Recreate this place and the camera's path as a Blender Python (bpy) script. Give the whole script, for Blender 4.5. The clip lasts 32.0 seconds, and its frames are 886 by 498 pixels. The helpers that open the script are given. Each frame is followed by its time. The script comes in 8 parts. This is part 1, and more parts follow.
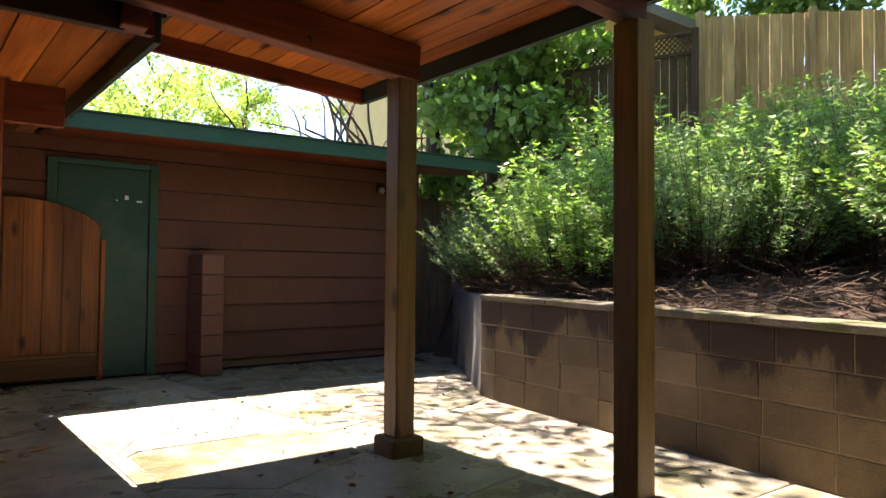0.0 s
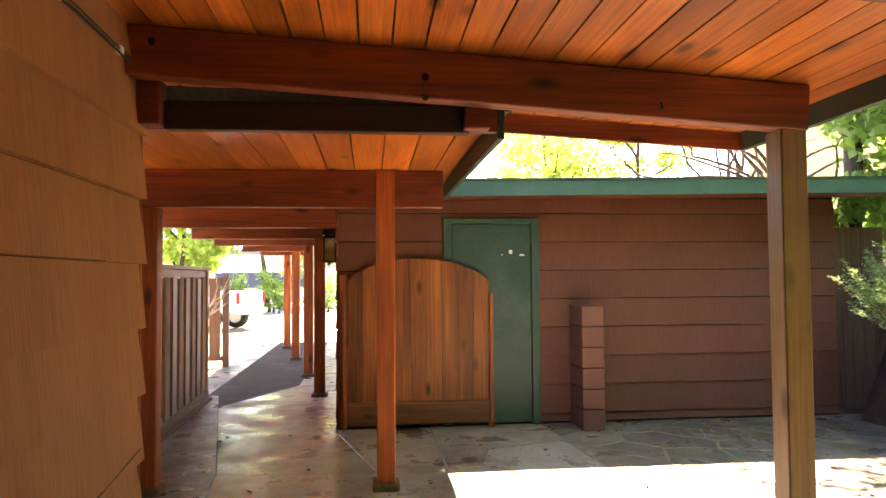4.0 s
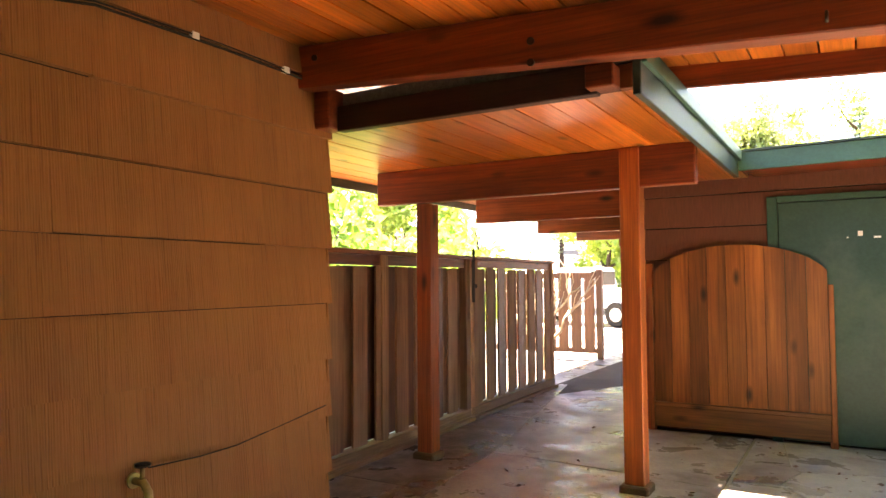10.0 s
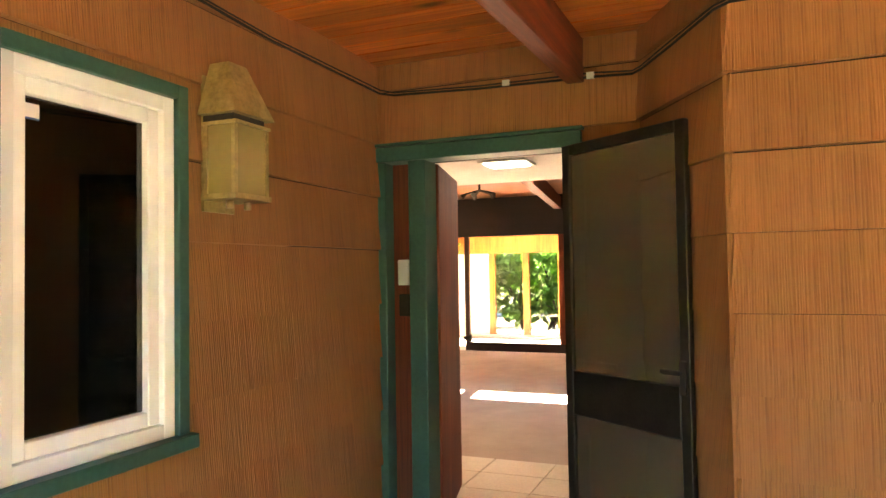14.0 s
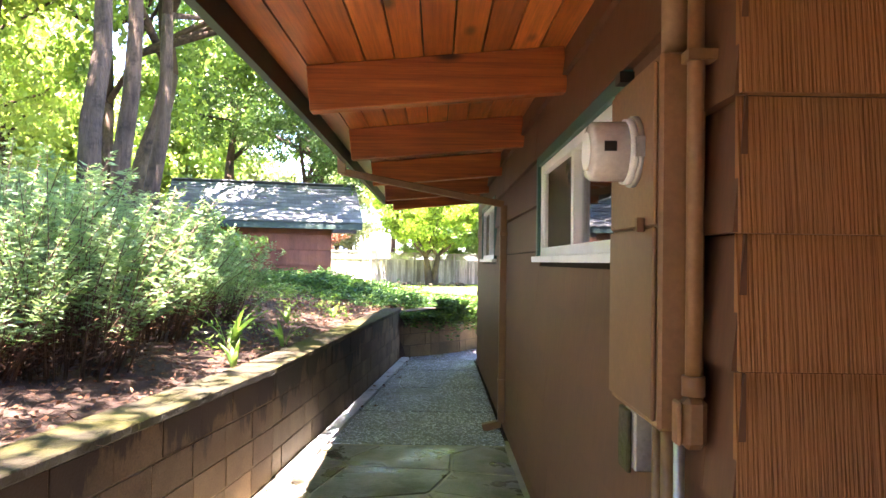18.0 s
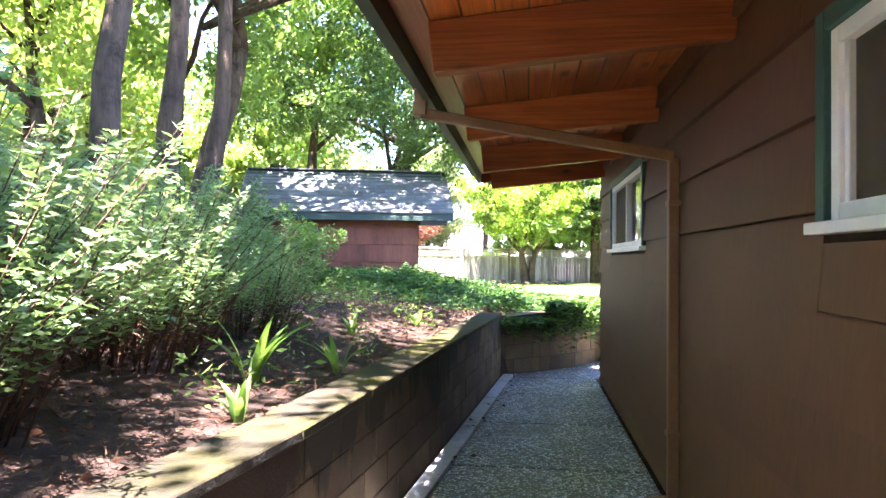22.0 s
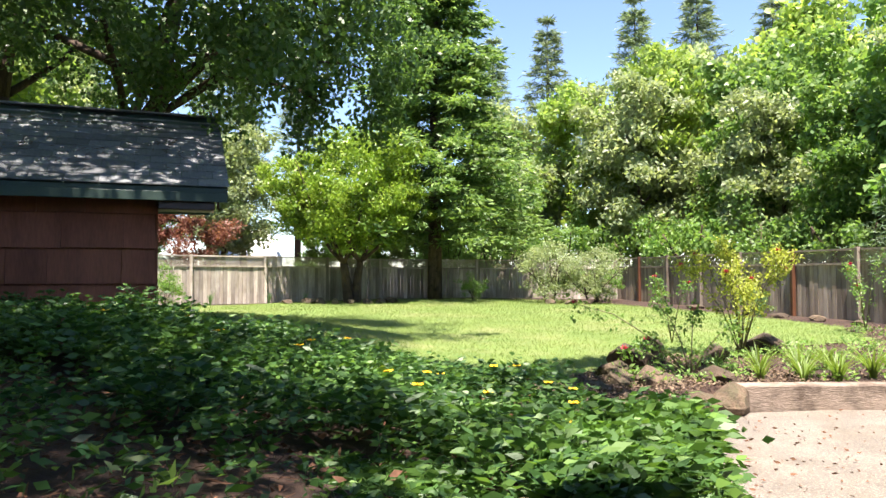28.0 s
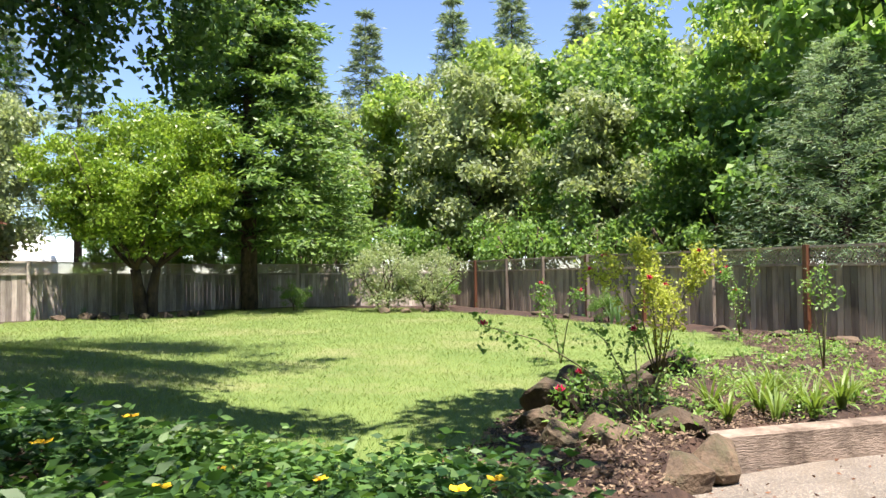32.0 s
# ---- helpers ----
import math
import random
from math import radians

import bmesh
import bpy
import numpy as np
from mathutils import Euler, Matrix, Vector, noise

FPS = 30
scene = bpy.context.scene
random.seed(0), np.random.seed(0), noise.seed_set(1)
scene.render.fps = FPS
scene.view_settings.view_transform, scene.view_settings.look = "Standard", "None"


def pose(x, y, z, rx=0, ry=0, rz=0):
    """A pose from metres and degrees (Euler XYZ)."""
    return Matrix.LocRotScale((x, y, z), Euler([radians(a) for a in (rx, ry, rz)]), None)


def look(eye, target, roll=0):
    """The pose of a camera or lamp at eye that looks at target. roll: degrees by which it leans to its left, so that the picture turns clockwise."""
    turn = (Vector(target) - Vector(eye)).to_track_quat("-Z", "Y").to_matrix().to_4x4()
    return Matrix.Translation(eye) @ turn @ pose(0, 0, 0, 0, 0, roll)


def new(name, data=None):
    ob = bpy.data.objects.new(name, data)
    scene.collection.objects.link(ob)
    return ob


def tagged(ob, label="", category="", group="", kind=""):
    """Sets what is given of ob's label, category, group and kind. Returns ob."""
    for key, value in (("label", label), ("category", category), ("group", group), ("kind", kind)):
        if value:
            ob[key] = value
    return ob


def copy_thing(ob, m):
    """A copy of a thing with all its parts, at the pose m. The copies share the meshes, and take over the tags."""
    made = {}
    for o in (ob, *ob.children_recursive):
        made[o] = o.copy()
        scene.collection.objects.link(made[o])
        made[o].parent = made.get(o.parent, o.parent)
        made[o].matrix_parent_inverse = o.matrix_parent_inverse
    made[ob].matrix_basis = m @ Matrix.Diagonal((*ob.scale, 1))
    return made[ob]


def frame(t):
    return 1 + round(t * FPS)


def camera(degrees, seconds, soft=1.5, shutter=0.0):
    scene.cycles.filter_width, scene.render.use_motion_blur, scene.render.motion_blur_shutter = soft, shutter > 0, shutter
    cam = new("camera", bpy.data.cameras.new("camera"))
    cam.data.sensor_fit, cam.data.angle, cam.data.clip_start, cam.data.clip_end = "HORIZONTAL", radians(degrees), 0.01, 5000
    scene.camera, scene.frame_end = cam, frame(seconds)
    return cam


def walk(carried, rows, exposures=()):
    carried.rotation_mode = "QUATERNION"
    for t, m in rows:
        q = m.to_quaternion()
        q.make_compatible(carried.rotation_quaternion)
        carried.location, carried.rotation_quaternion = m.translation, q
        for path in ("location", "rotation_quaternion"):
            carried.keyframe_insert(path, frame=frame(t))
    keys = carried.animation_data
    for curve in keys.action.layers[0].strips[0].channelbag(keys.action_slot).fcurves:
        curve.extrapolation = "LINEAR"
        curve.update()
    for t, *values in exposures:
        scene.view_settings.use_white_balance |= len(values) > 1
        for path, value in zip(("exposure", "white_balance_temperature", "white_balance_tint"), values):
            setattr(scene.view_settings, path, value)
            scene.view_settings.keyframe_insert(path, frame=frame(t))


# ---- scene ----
cam = camera(64.8, 32.0)
PATH = [
    (0, (0.677, -1.060, 1.051), (1.915, 0.508, 1.115), 0.5),
    (0.5, (0.704, -1.005, 1.094), (1.689, 0.735, 1.155), 0.3),
    (1, (0.709, -0.939, 1.122), (1.452, 0.917, 1.197), -0.3),
    (1.5, (0.697, -0.898, 1.241), (1.193, 1.038, 1.320), -0.3),
    (2, (0.676, -0.868, 1.347), (0.990, 1.106, 1.430), -0.2),
    (2.5, (0.661, -0.844, 1.390), (0.916, 1.138, 1.472), -0.2),
    (3, (0.710, -0.828, 1.419), (0.927, 1.159, 1.503), -0.2),
    (3.5, (0.826, -0.813, 1.460), (1.030, 1.175, 1.542), -0.3),
    (4, (1.038, -0.823, 1.483), (1.245, 1.165, 1.565), -0.4),
    (4.5, (1.224, -0.848, 1.494), (1.525, 1.128, 1.573), -0.6),
    (6.5, (1.823, -0.740, 1.487), (1.975, 1.252, 1.580), -0.6),
    (7, (1.941, -0.724, 1.498), (1.851, 1.272, 1.589), -0.5),
    (7.5, (2.087, -0.731, 1.492), (1.853, 1.253, 1.585), -0.4),
    (8, (2.256, -0.728, 1.480), (1.909, 1.240, 1.570), -0.5),
    (8.5, (2.383, -0.678, 1.440), (1.916, 1.264, 1.530), -0.4),
    (9, (2.450, -0.585, 1.402), (1.837, 1.317, 1.491), -0.3),
    (9.5, (2.417, -0.550, 1.379), (1.593, 1.270, 1.470), -0.3),
    (10, (2.403, -0.428, 1.381), (1.390, 1.295, 1.471), -0.4),
    (11, (2.308, -0.139, 1.452), (0.620, 0.932, 1.506), -0.3),
    (11.5, (2.303, -0.031, 1.474), (0.456, 0.753, 1.510), -0.5),
    (12, (2.373, -0.141, 1.431), (0.447, 0.395, 1.499), -0.7),
    (12.5, (2.462, -0.131, 1.429), (0.472, 0.039, 1.498), -0.9),
    (13, (2.563, -0.080, 1.436), (0.568, -0.196, 1.502), -0.9),
    (13.6, (2.680, -0.046, 1.431), (0.743, -0.538, 1.499), -0.7),
    (14, (2.737, -0.008, 1.433), (0.889, -0.770, 1.497), -0.9),
    (14.6, (2.772, 0.044, 1.463), (1.149, -1.123, 1.511), -0.6),
    (15, (2.741, 0.082, 1.429), (1.387, -1.388, 1.507), -1.4),
    (15.5, (2.738, -0.054, 1.426), (1.733, -1.771, 1.522), -0.6),
    (17.5, (2.562, -0.244, 1.490), (2.547, -2.243, 1.539), 0.9),
    (18, (2.506, -0.348, 1.487), (2.488, -2.347, 1.522), 0.8),
    (18.5, (2.473, -0.456, 1.475), (2.456, -2.456, 1.511), 0.8),
    (19, (2.450, -0.603, 1.467), (2.443, -2.603, 1.502), 0.8),
    (19.5, (2.412, -0.780, 1.452), (2.417, -2.780, 1.486), 0.8),
    (20, (2.382, -0.987, 1.440), (2.462, -2.985, 1.473), 0.6),
    (20.5, (2.375, -1.254, 1.430), (2.606, -3.240, 1.461), 0.4),
    (21, (2.485, -1.577, 1.416), (2.760, -3.558, 1.445), 0.4),
    (21.5, (2.607, -2.003, 1.420), (2.884, -3.983, 1.447), 0.3),
    (22, (2.728, -2.490, 1.412), (2.970, -4.475, 1.440), 0.4),
    (23, (2.935, -3.665, 1.401), (3.060, -5.661, 1.433), 0.8),
    (23.5, (3.040, -4.267, 1.413), (3.017, -6.267, 1.450), 0.7),
    (24, (3.119, -4.844, 1.411), (2.984, -6.839, 1.454), 0.4),
    (24.5, (3.179, -5.430, 1.422), (2.981, -7.420, 1.464), 0.0),
    (25, (3.208, -6.064, 1.423), (2.958, -8.048, 1.468), -0.1),
    (25.5, (3.247, -6.671, 1.441), (2.980, -8.653, 1.482), -0.7),
    (27.5, (3.110, -9.029, 1.483), (2.830, -11.009, 1.537), -0.1),
    (28, (3.079, -9.580, 1.488), (2.794, -11.559, 1.544), -0.1),
    (29, (2.979, -10.646, 1.505), (2.628, -12.614, 1.563), -0.0),
    (30, (2.983, -11.426, 1.529), (2.448, -13.352, 1.588), -0.3),
    (31, (2.963, -12.032, 1.536), (2.273, -13.908, 1.598), -0.4),
    (32, (3.010, -12.387, 1.530), (2.205, -14.217, 1.594), -0.6),
]
EXPOSURES = [(0, 2.9, 7200, 17), (1, 3.65, 7900, 21), (2, 4.05, 8400, 23), (4, 4.6, 8800, 25), (9, 4.6, 8800, 28), (11, 5.3, 9500, 27), (13, 6.38, 8700, 14), (14, 6.38, 8000, 15), (15.5, 6.32, 7500, 20), (17.5, 4.85, 7000, 30), (20, 4.7, 6600, 31), (24, 4.25, 6200, 30), (25.5, 3.9, 6200, 29), (27.5, 2.15, 6800, 17), (32, 1.7, 6700, 17)]
walk(cam, [(t, look(eye, target, roll)) for t, eye, target, roll in PATH], EXPOSURES)

# ==== world, sun, exposure ====
SUN_EL, SUN_AZ = 73.0, 6.0          # elevation; azimuth measured from +y towards +x
world = bpy.data.worlds.new("sky")
scene.world = world
world.use_nodes = True
wn = world.node_tree.nodes
sky = wn.new("ShaderNodeTexSky")
sky.sky_type = "NISHITA"
sky.sun_disc = False
sky.sun_elevation, sky.sun_rotation = radians(SUN_EL), radians(SUN_AZ)
sky.air_density, sky.dust_density, sky.ozone_density = 0.75, 0.0, 3.0
wn["Background"].inputs[1].default_value = 0.095
world.node_tree.links.new(sky.outputs[0], wn["Background"].inputs[0])
sun_data = bpy.data.lights.new("sun", "SUN")
sun_data.energy, sun_data.angle, sun_data.color = 5.0, radians(0.53), (1.0, 0.95, 0.87)
sun = new("sun", sun_data)
el, az = radians(SUN_EL), radians(SUN_AZ)
sun_dir = Vector((math.sin(az) * math.cos(el), math.cos(az) * math.cos(el), math.sin(el)))
sun.matrix_world = look(sun_dir * 50, (0, 0, 0))


# ==== materials ====
def nodes_of(name):
    m = bpy.data.materials.new(name)
    m.use_nodes = True
    return m, m.node_tree.nodes, m.node_tree.links, m.node_tree.nodes["Principled BSDF"]


def ramp(nt, links, fac, stops):
    r = nt.new("ShaderNodeValToRGB")
    while len(r.color_ramp.elements) < len(stops):
        r.color_ramp.elements.new(0.5)
    for e, (p, c) in zip(r.color_ramp.elements, stops):
        e.position, e.color = p, (*c, 1)
    links.new(fac, r.inputs[0])
    return r.outputs[0]


def mixed(nt, links, fac, a, b, mode="MIX"):
    m = nt.new("ShaderNodeMix")
    m.data_type, m.blend_type = "RGBA", mode
    for sock, v in ((m.inputs[0], fac), (m.inputs[6], a), (m.inputs[7], b)):
        if isinstance(v, (int, float)):
            sock.default_value = v
        elif isinstance(v, tuple):
            sock.default_value = (*v, 1)
        else:
            links.new(v, sock)
    return m.outputs[2]


def noise_tex(nt, links, scale, detail=4.0, stretch=(1, 1, 1), rough=0.6, vary=True):
    tc, mp, n = nt.new("ShaderNodeTexCoord"), nt.new("ShaderNodeMapping"), nt.new("ShaderNodeTexNoise")
    mp.inputs["Scale"].default_value = stretch
    links.new(tc.outputs["Object"], mp.inputs["Vector"])
    if vary:
        oi, mul = nt.new("ShaderNodeObjectInfo"), nt.new("ShaderNodeMath")
        mul.operation = "MULTIPLY"
        mul.inputs[1].default_value = 37.0
        links.new(oi.outputs["Random"], mul.inputs[0])
        links.new(mul.outputs[0], mp.inputs["Location"])
    n.inputs["Scale"].default_value, n.inputs["Detail"].default_value, n.inputs["Roughness"].default_value = scale, detail, rough
    links.new(mp.outputs[0], n.inputs["Vector"])
    return n.outputs[0]


def bump(nt, links, bsdf, height, strength, distance):
    b = nt.new("ShaderNodeBump")
    b.inputs["Strength"].default_value, b.inputs["Distance"].default_value = strength, distance
    links.new(height, b.inputs["Height"])
    links.new(b.outputs[0], bsdf.inputs["Normal"])


def per_object(nt, links, col, low=0.8, high=1.15):
    oi, mr = nt.new("ShaderNodeObjectInfo"), nt.new("ShaderNodeMapRange")
    mr.inputs[3].default_value, mr.inputs[4].default_value = low, high
    links.new(oi.outputs["Random"], mr.inputs[0])
    hsv = nt.new("ShaderNodeHueSaturation")
    links.new(mr.outputs[0], hsv.inputs["Value"])
    links.new(col, hsv.inputs["Color"])
    return hsv.outputs[0]


def rough_mat(name, a, b, scale=6.0, rough=0.8, bump_d=0.004, fine=60.0, stretch=(1, 1, 1), stain=None, stain_scale=0.8, metal=0.0, spread=(0.9, 1.1), spec=0.4, streak=False, cover=0.5, wet=False):
    """Two-scale mottled surface: broad patches between a and b, fine grain in relief, optional stains."""
    m, nt, links, bs = nodes_of(name)
    n1 = noise_tex(nt, links, scale, 5, stretch)
    col = ramp(nt, links, n1, [(0.3, a), (0.7, b)])
    n2 = noise_tex(nt, links, fine, 3, stretch)
    col = mixed(nt, links, 0.25, col, ramp(nt, links, n2, [(0.3, tuple(c * 0.6 for c in a)), (0.7, tuple(min(1, c * 1.25) for c in b))]))
    if stain:
        n3 = noise_tex(nt, links, stain_scale, 6, (1, 1, 0.3) if streak else (1, 1, 1), rough=0.7)
        f = ramp(nt, links, n3, [(cover, (0, 0, 0)), (cover + 0.18, (1, 1, 1))])
        col = mixed(nt, links, f, col, stain)
    col = per_object(nt, links, col, *spread)
    links.new(col, bs.inputs["Base Color"])
    bs.inputs["Roughness"].default_value, bs.inputs["Metallic"].default_value = rough, metal
    bs.inputs["Specular IOR Level"].default_value = spec
    if wet:
        n5 = noise_tex(nt, links, 2.4, 5, vary=False)
        links.new(ramp(nt, links, n5, [(0.35, (0.16, 0.16, 0.16)), (0.65, (0.62, 0.62, 0.62))]), bs.inputs["Roughness"])
        add = nt.new("ShaderNodeMath")
        add.operation = "MULTIPLY_ADD"
        add.inputs[1].default_value = 4.0
        links.new(noise_tex(nt, links, 3.5, 3, vary=False), add.inputs[0])
        links.new(n2, add.inputs[2])
        bump(nt, links, bs, add.outputs[0], 0.6, bump_d)
    elif bump_d:
        bump(nt, links, bs, n2, 0.6, bump_d)
    return m


def wood_mat(name, a, b, axis, rough=0.55, knots=True, spread=(0.75, 1.2), grain=22.0, relief=0.0015, weather=None):
    """Sawn timber with grain along an axis (0, 1, 2)."""
    m, nt, links, bs = nodes_of(name)
    st = [1.0, 1.0, 1.0]
    st[axis] = 0.05
    n1 = noise_tex(nt, links, grain, 6, tuple(st), 0.65)
    st2 = [1.0, 1.0, 1.0]
    st2[axis] = 0.12
    n2 = noise_tex(nt, links, 5.0, 3, tuple(st2))
    col = ramp(nt, links, n1, [(0.25, a), (0.55, tuple((x + y) / 2 for x, y in zip(a, b))), (0.75, b)])
    col = mixed(nt, links, 0.45, col, ramp(nt, links, n2, [(0.3, a), (0.75, b)]))
    if knots:
        tc, mp, v = nt.new("ShaderNodeTexCoord"), nt.new("ShaderNodeMapping"), nt.new("ShaderNodeTexVoronoi")
        st3 = [5.0, 5.0, 5.0]
        st3[axis] = 1.9
        mp.inputs["Scale"].default_value = st3
        links.new(tc.outputs["Object"], mp.inputs["Vector"])
        links.new(mp.outputs[0], v.inputs["Vector"])
        v.inputs["Scale"].default_value = 1.0
        k = ramp(nt, links, v.outputs["Distance"], [(0.07, (1, 1, 1)), (0.19, (0, 0, 0))])
        col = mixed(nt, links, k, col, tuple(c * 0.22 for c in a))
    n4 = noise_tex(nt, links, 1.5, 4, tuple(0.3 if i == axis else 1.0 for i in range(3)), 0.7)
    col = mixed(nt, links, 0.75, col, ramp(nt, links, n4, [(0.3, (0.42, 0.36, 0.32)), (0.62, (1.15, 1.15, 1.15))]), "MULTIPLY")
    n5 = noise_tex(nt, links, grain * 3.4, 4, tuple(0.022 if i == axis else 1.0 for i in range(3)), 0.7)
    col = mixed(nt, links, 0.7, col, ramp(nt, links, n5, [(0.34, (0.5, 0.46, 0.43)), (0.58, (1.1, 1.1, 1.1))]), "MULTIPLY")
    if weather:
        n3 = noise_tex(nt, links, 1.7, 5)
        col = mixed(nt, links, ramp(nt, links, n3, [(0.42, (0, 0, 0)), (0.72, (0.8, 0.8, 0.8))]), col, weather)
    col = per_object(nt, links, col, *spread)
    links.new(col, bs.inputs["Base Color"])
    bs.inputs["Roughness"].default_value = rough
    bump(nt, links, bs, n1, 0.7, relief)
    return m


def leaf_mat(name, a, b, c, rough=0.5, glow=0.35):
    """Leaves: colour varies leaf by leaf, with some light passing through."""
    m, nt, links, bs = nodes_of(name)
    g = nt.new("ShaderNodeNewGeometry")
    col = ramp(nt, links, g.outputs["Random Per Island"], [(0.0, a), (0.55, b), (1.0, c)])
    n = noise_tex(nt, links, 0.55, 3, vary=False)
    col = mixed(nt, links, 0.35, col, ramp(nt, links, n, [(0.35, a), (0.65, c)]))
    col = per_object(nt, links, col, 0.85, 1.15)
    links.new(col, bs.inputs["Base Color"])
    bs.inputs["Roughness"].default_value = rough
    tr, mx = nt.new("ShaderNodeBsdfTranslucent"), nt.new("ShaderNodeMixShader")
    links.new(mixed(nt, links, 1.0, col, (1.5, 1.5, 0.85), "MULTIPLY"), tr.inputs[0])
    mx.inputs[0].default_value = glow
    out = nt["Material Output"]
    links.new(bs.outputs[0], mx.inputs[1])
    links.new(tr.outputs[0], mx.inputs[2])
    links.new(mx.outputs[0], out.inputs[0])
    return m


def glass_mat(name, tint=(0.9, 0.95, 0.93)):
    m, nt, links, bs = nodes_of(name)
    t, g, mx, fr = nt.new("ShaderNodeBsdfTransparent"), nt.new("ShaderNodeBsdfGlossy"), nt.new("ShaderNodeMixShader"), nt.new("ShaderNodeFresnel")
    t.inputs[0].default_value = (*tint, 1)
    g.inputs["Roughness"].default_value = 0.02
    fr.inputs[0].default_value = 2.1
    links.new(fr.outputs[0], mx.inputs[0])
    links.new(t.outputs[0], mx.inputs[1])
    links.new(g.outputs[0], mx.inputs[2])
    links.new(mx.outputs[0], nt["Material Output"].inputs[0])
    return m


def shake_mat(name, a, b, axis, fine=55.0):
    """Striated cedar shakes: fine vertical combing, broad weathering; axis is the wall's run (0 or 1)."""
    m, nt, links, bs = nodes_of(name)
    st = [0.03, 0.03, 0.03]
    st[axis] = 1.0
    n1 = noise_tex(nt, links, fine * 1.7, 3, tuple(st), 0.7)
    n2 = noise_tex(nt, links, 9.0, 3, tuple(st), 0.6)
    n3 = noise_tex(nt, links, 1.3, 5, (1, 1, 1), 0.65, vary=False)
    tc, mp, wv = nt.new("ShaderNodeTexCoord"), nt.new("ShaderNodeMapping"), nt.new("ShaderNodeTexWave")
    mp.inputs["Scale"].default_value = st
    wv.bands_direction = "XY"[axis]
    wv.inputs["Scale"].default_value, wv.inputs["Distortion"].default_value = 30.0, 9.0
    wv.inputs["Detail"].default_value, wv.inputs["Detail Scale"].default_value = 2.0, 0.7
    links.new(tc.outputs["Object"], mp.inputs["Vector"])
    links.new(mp.outputs[0], wv.inputs["Vector"])
    comb = mixed(nt, links, 0.86, wv.outputs["Fac"], n1)
    col = ramp(nt, links, comb, [(0.25, tuple(c * 0.50 for c in a)), (0.46, b), (0.75, tuple(c * 1.2 for c in b))])
    col = mixed(nt, links, 0.25, col, ramp(nt, links, n2, [(0.36, tuple(c * 0.7 for c in a)), (0.62, tuple(c * 1.12 for c in b))]))
    col = mixed(nt, links, 0.3, col, ramp(nt, links, n3, [(0.3, tuple(c * 0.7 for c in a)), (0.7, tuple(min(1, c * 1.2) for c in b))]))
    col = per_object(nt, links, col, 0.96, 1.04)
    links.new(col, bs.inputs["Base Color"])
    bs.inputs["Roughness"].default_value = 0.75
    bump(nt, links, bs, comb, 1.0, 0.008)
    return m


M = {}
def speckled_mat(name, size, stops, moss):
    """Pebbles of mixed greys set in cement."""
    m, nt, links, bs = nodes_of(name)
    tc, v = nt.new("ShaderNodeTexCoord"), nt.new("ShaderNodeTexVoronoi")
    links.new(tc.outputs["Object"], v.inputs["Vector"])
    v.inputs["Scale"].default_value = 1 / size
    sep = nt.new("ShaderNodeSeparateColor")
    links.new(v.outputs["Color"], sep.inputs[0])
    col = ramp(nt, links, sep.outputs[0], stops)
    rim = ramp(nt, links, v.outputs["Distance"], [(0.42, (0, 0, 0)), (0.62, (1, 1, 1))])
    col = mixed(nt, links, rim, col, (0.13, 0.12, 0.105))
    n = noise_tex(nt, links, 0.9, 6, rough=0.7)
    col = mixed(nt, links, ramp(nt, links, n, [(0.5, (0, 0, 0)), (0.7, (0.8, 0.8, 0.8))]), col, moss)
    n2 = noise_tex(nt, links, 2.2, 4)
    col = mixed(nt, links, 0.6, col, ramp(nt, links, n2, [(0.3, (0.55, 0.55, 0.55)), (0.7, (1.1, 1.1, 1.1))]), "MULTIPLY")
    links.new(per_object(nt, links, col, 0.85, 1.1), bs.inputs["Base Color"])
    bs.inputs["Roughness"].default_value = 0.6
    inv = nt.new("ShaderNodeMath")
    inv.operation = "SUBTRACT"
    inv.inputs[0].default_value = 1.0
    links.new(v.outputs["Distance"], inv.inputs[1])
    bump(nt, links, bs, inv.outputs[0], 0.8, 0.006)
    return m


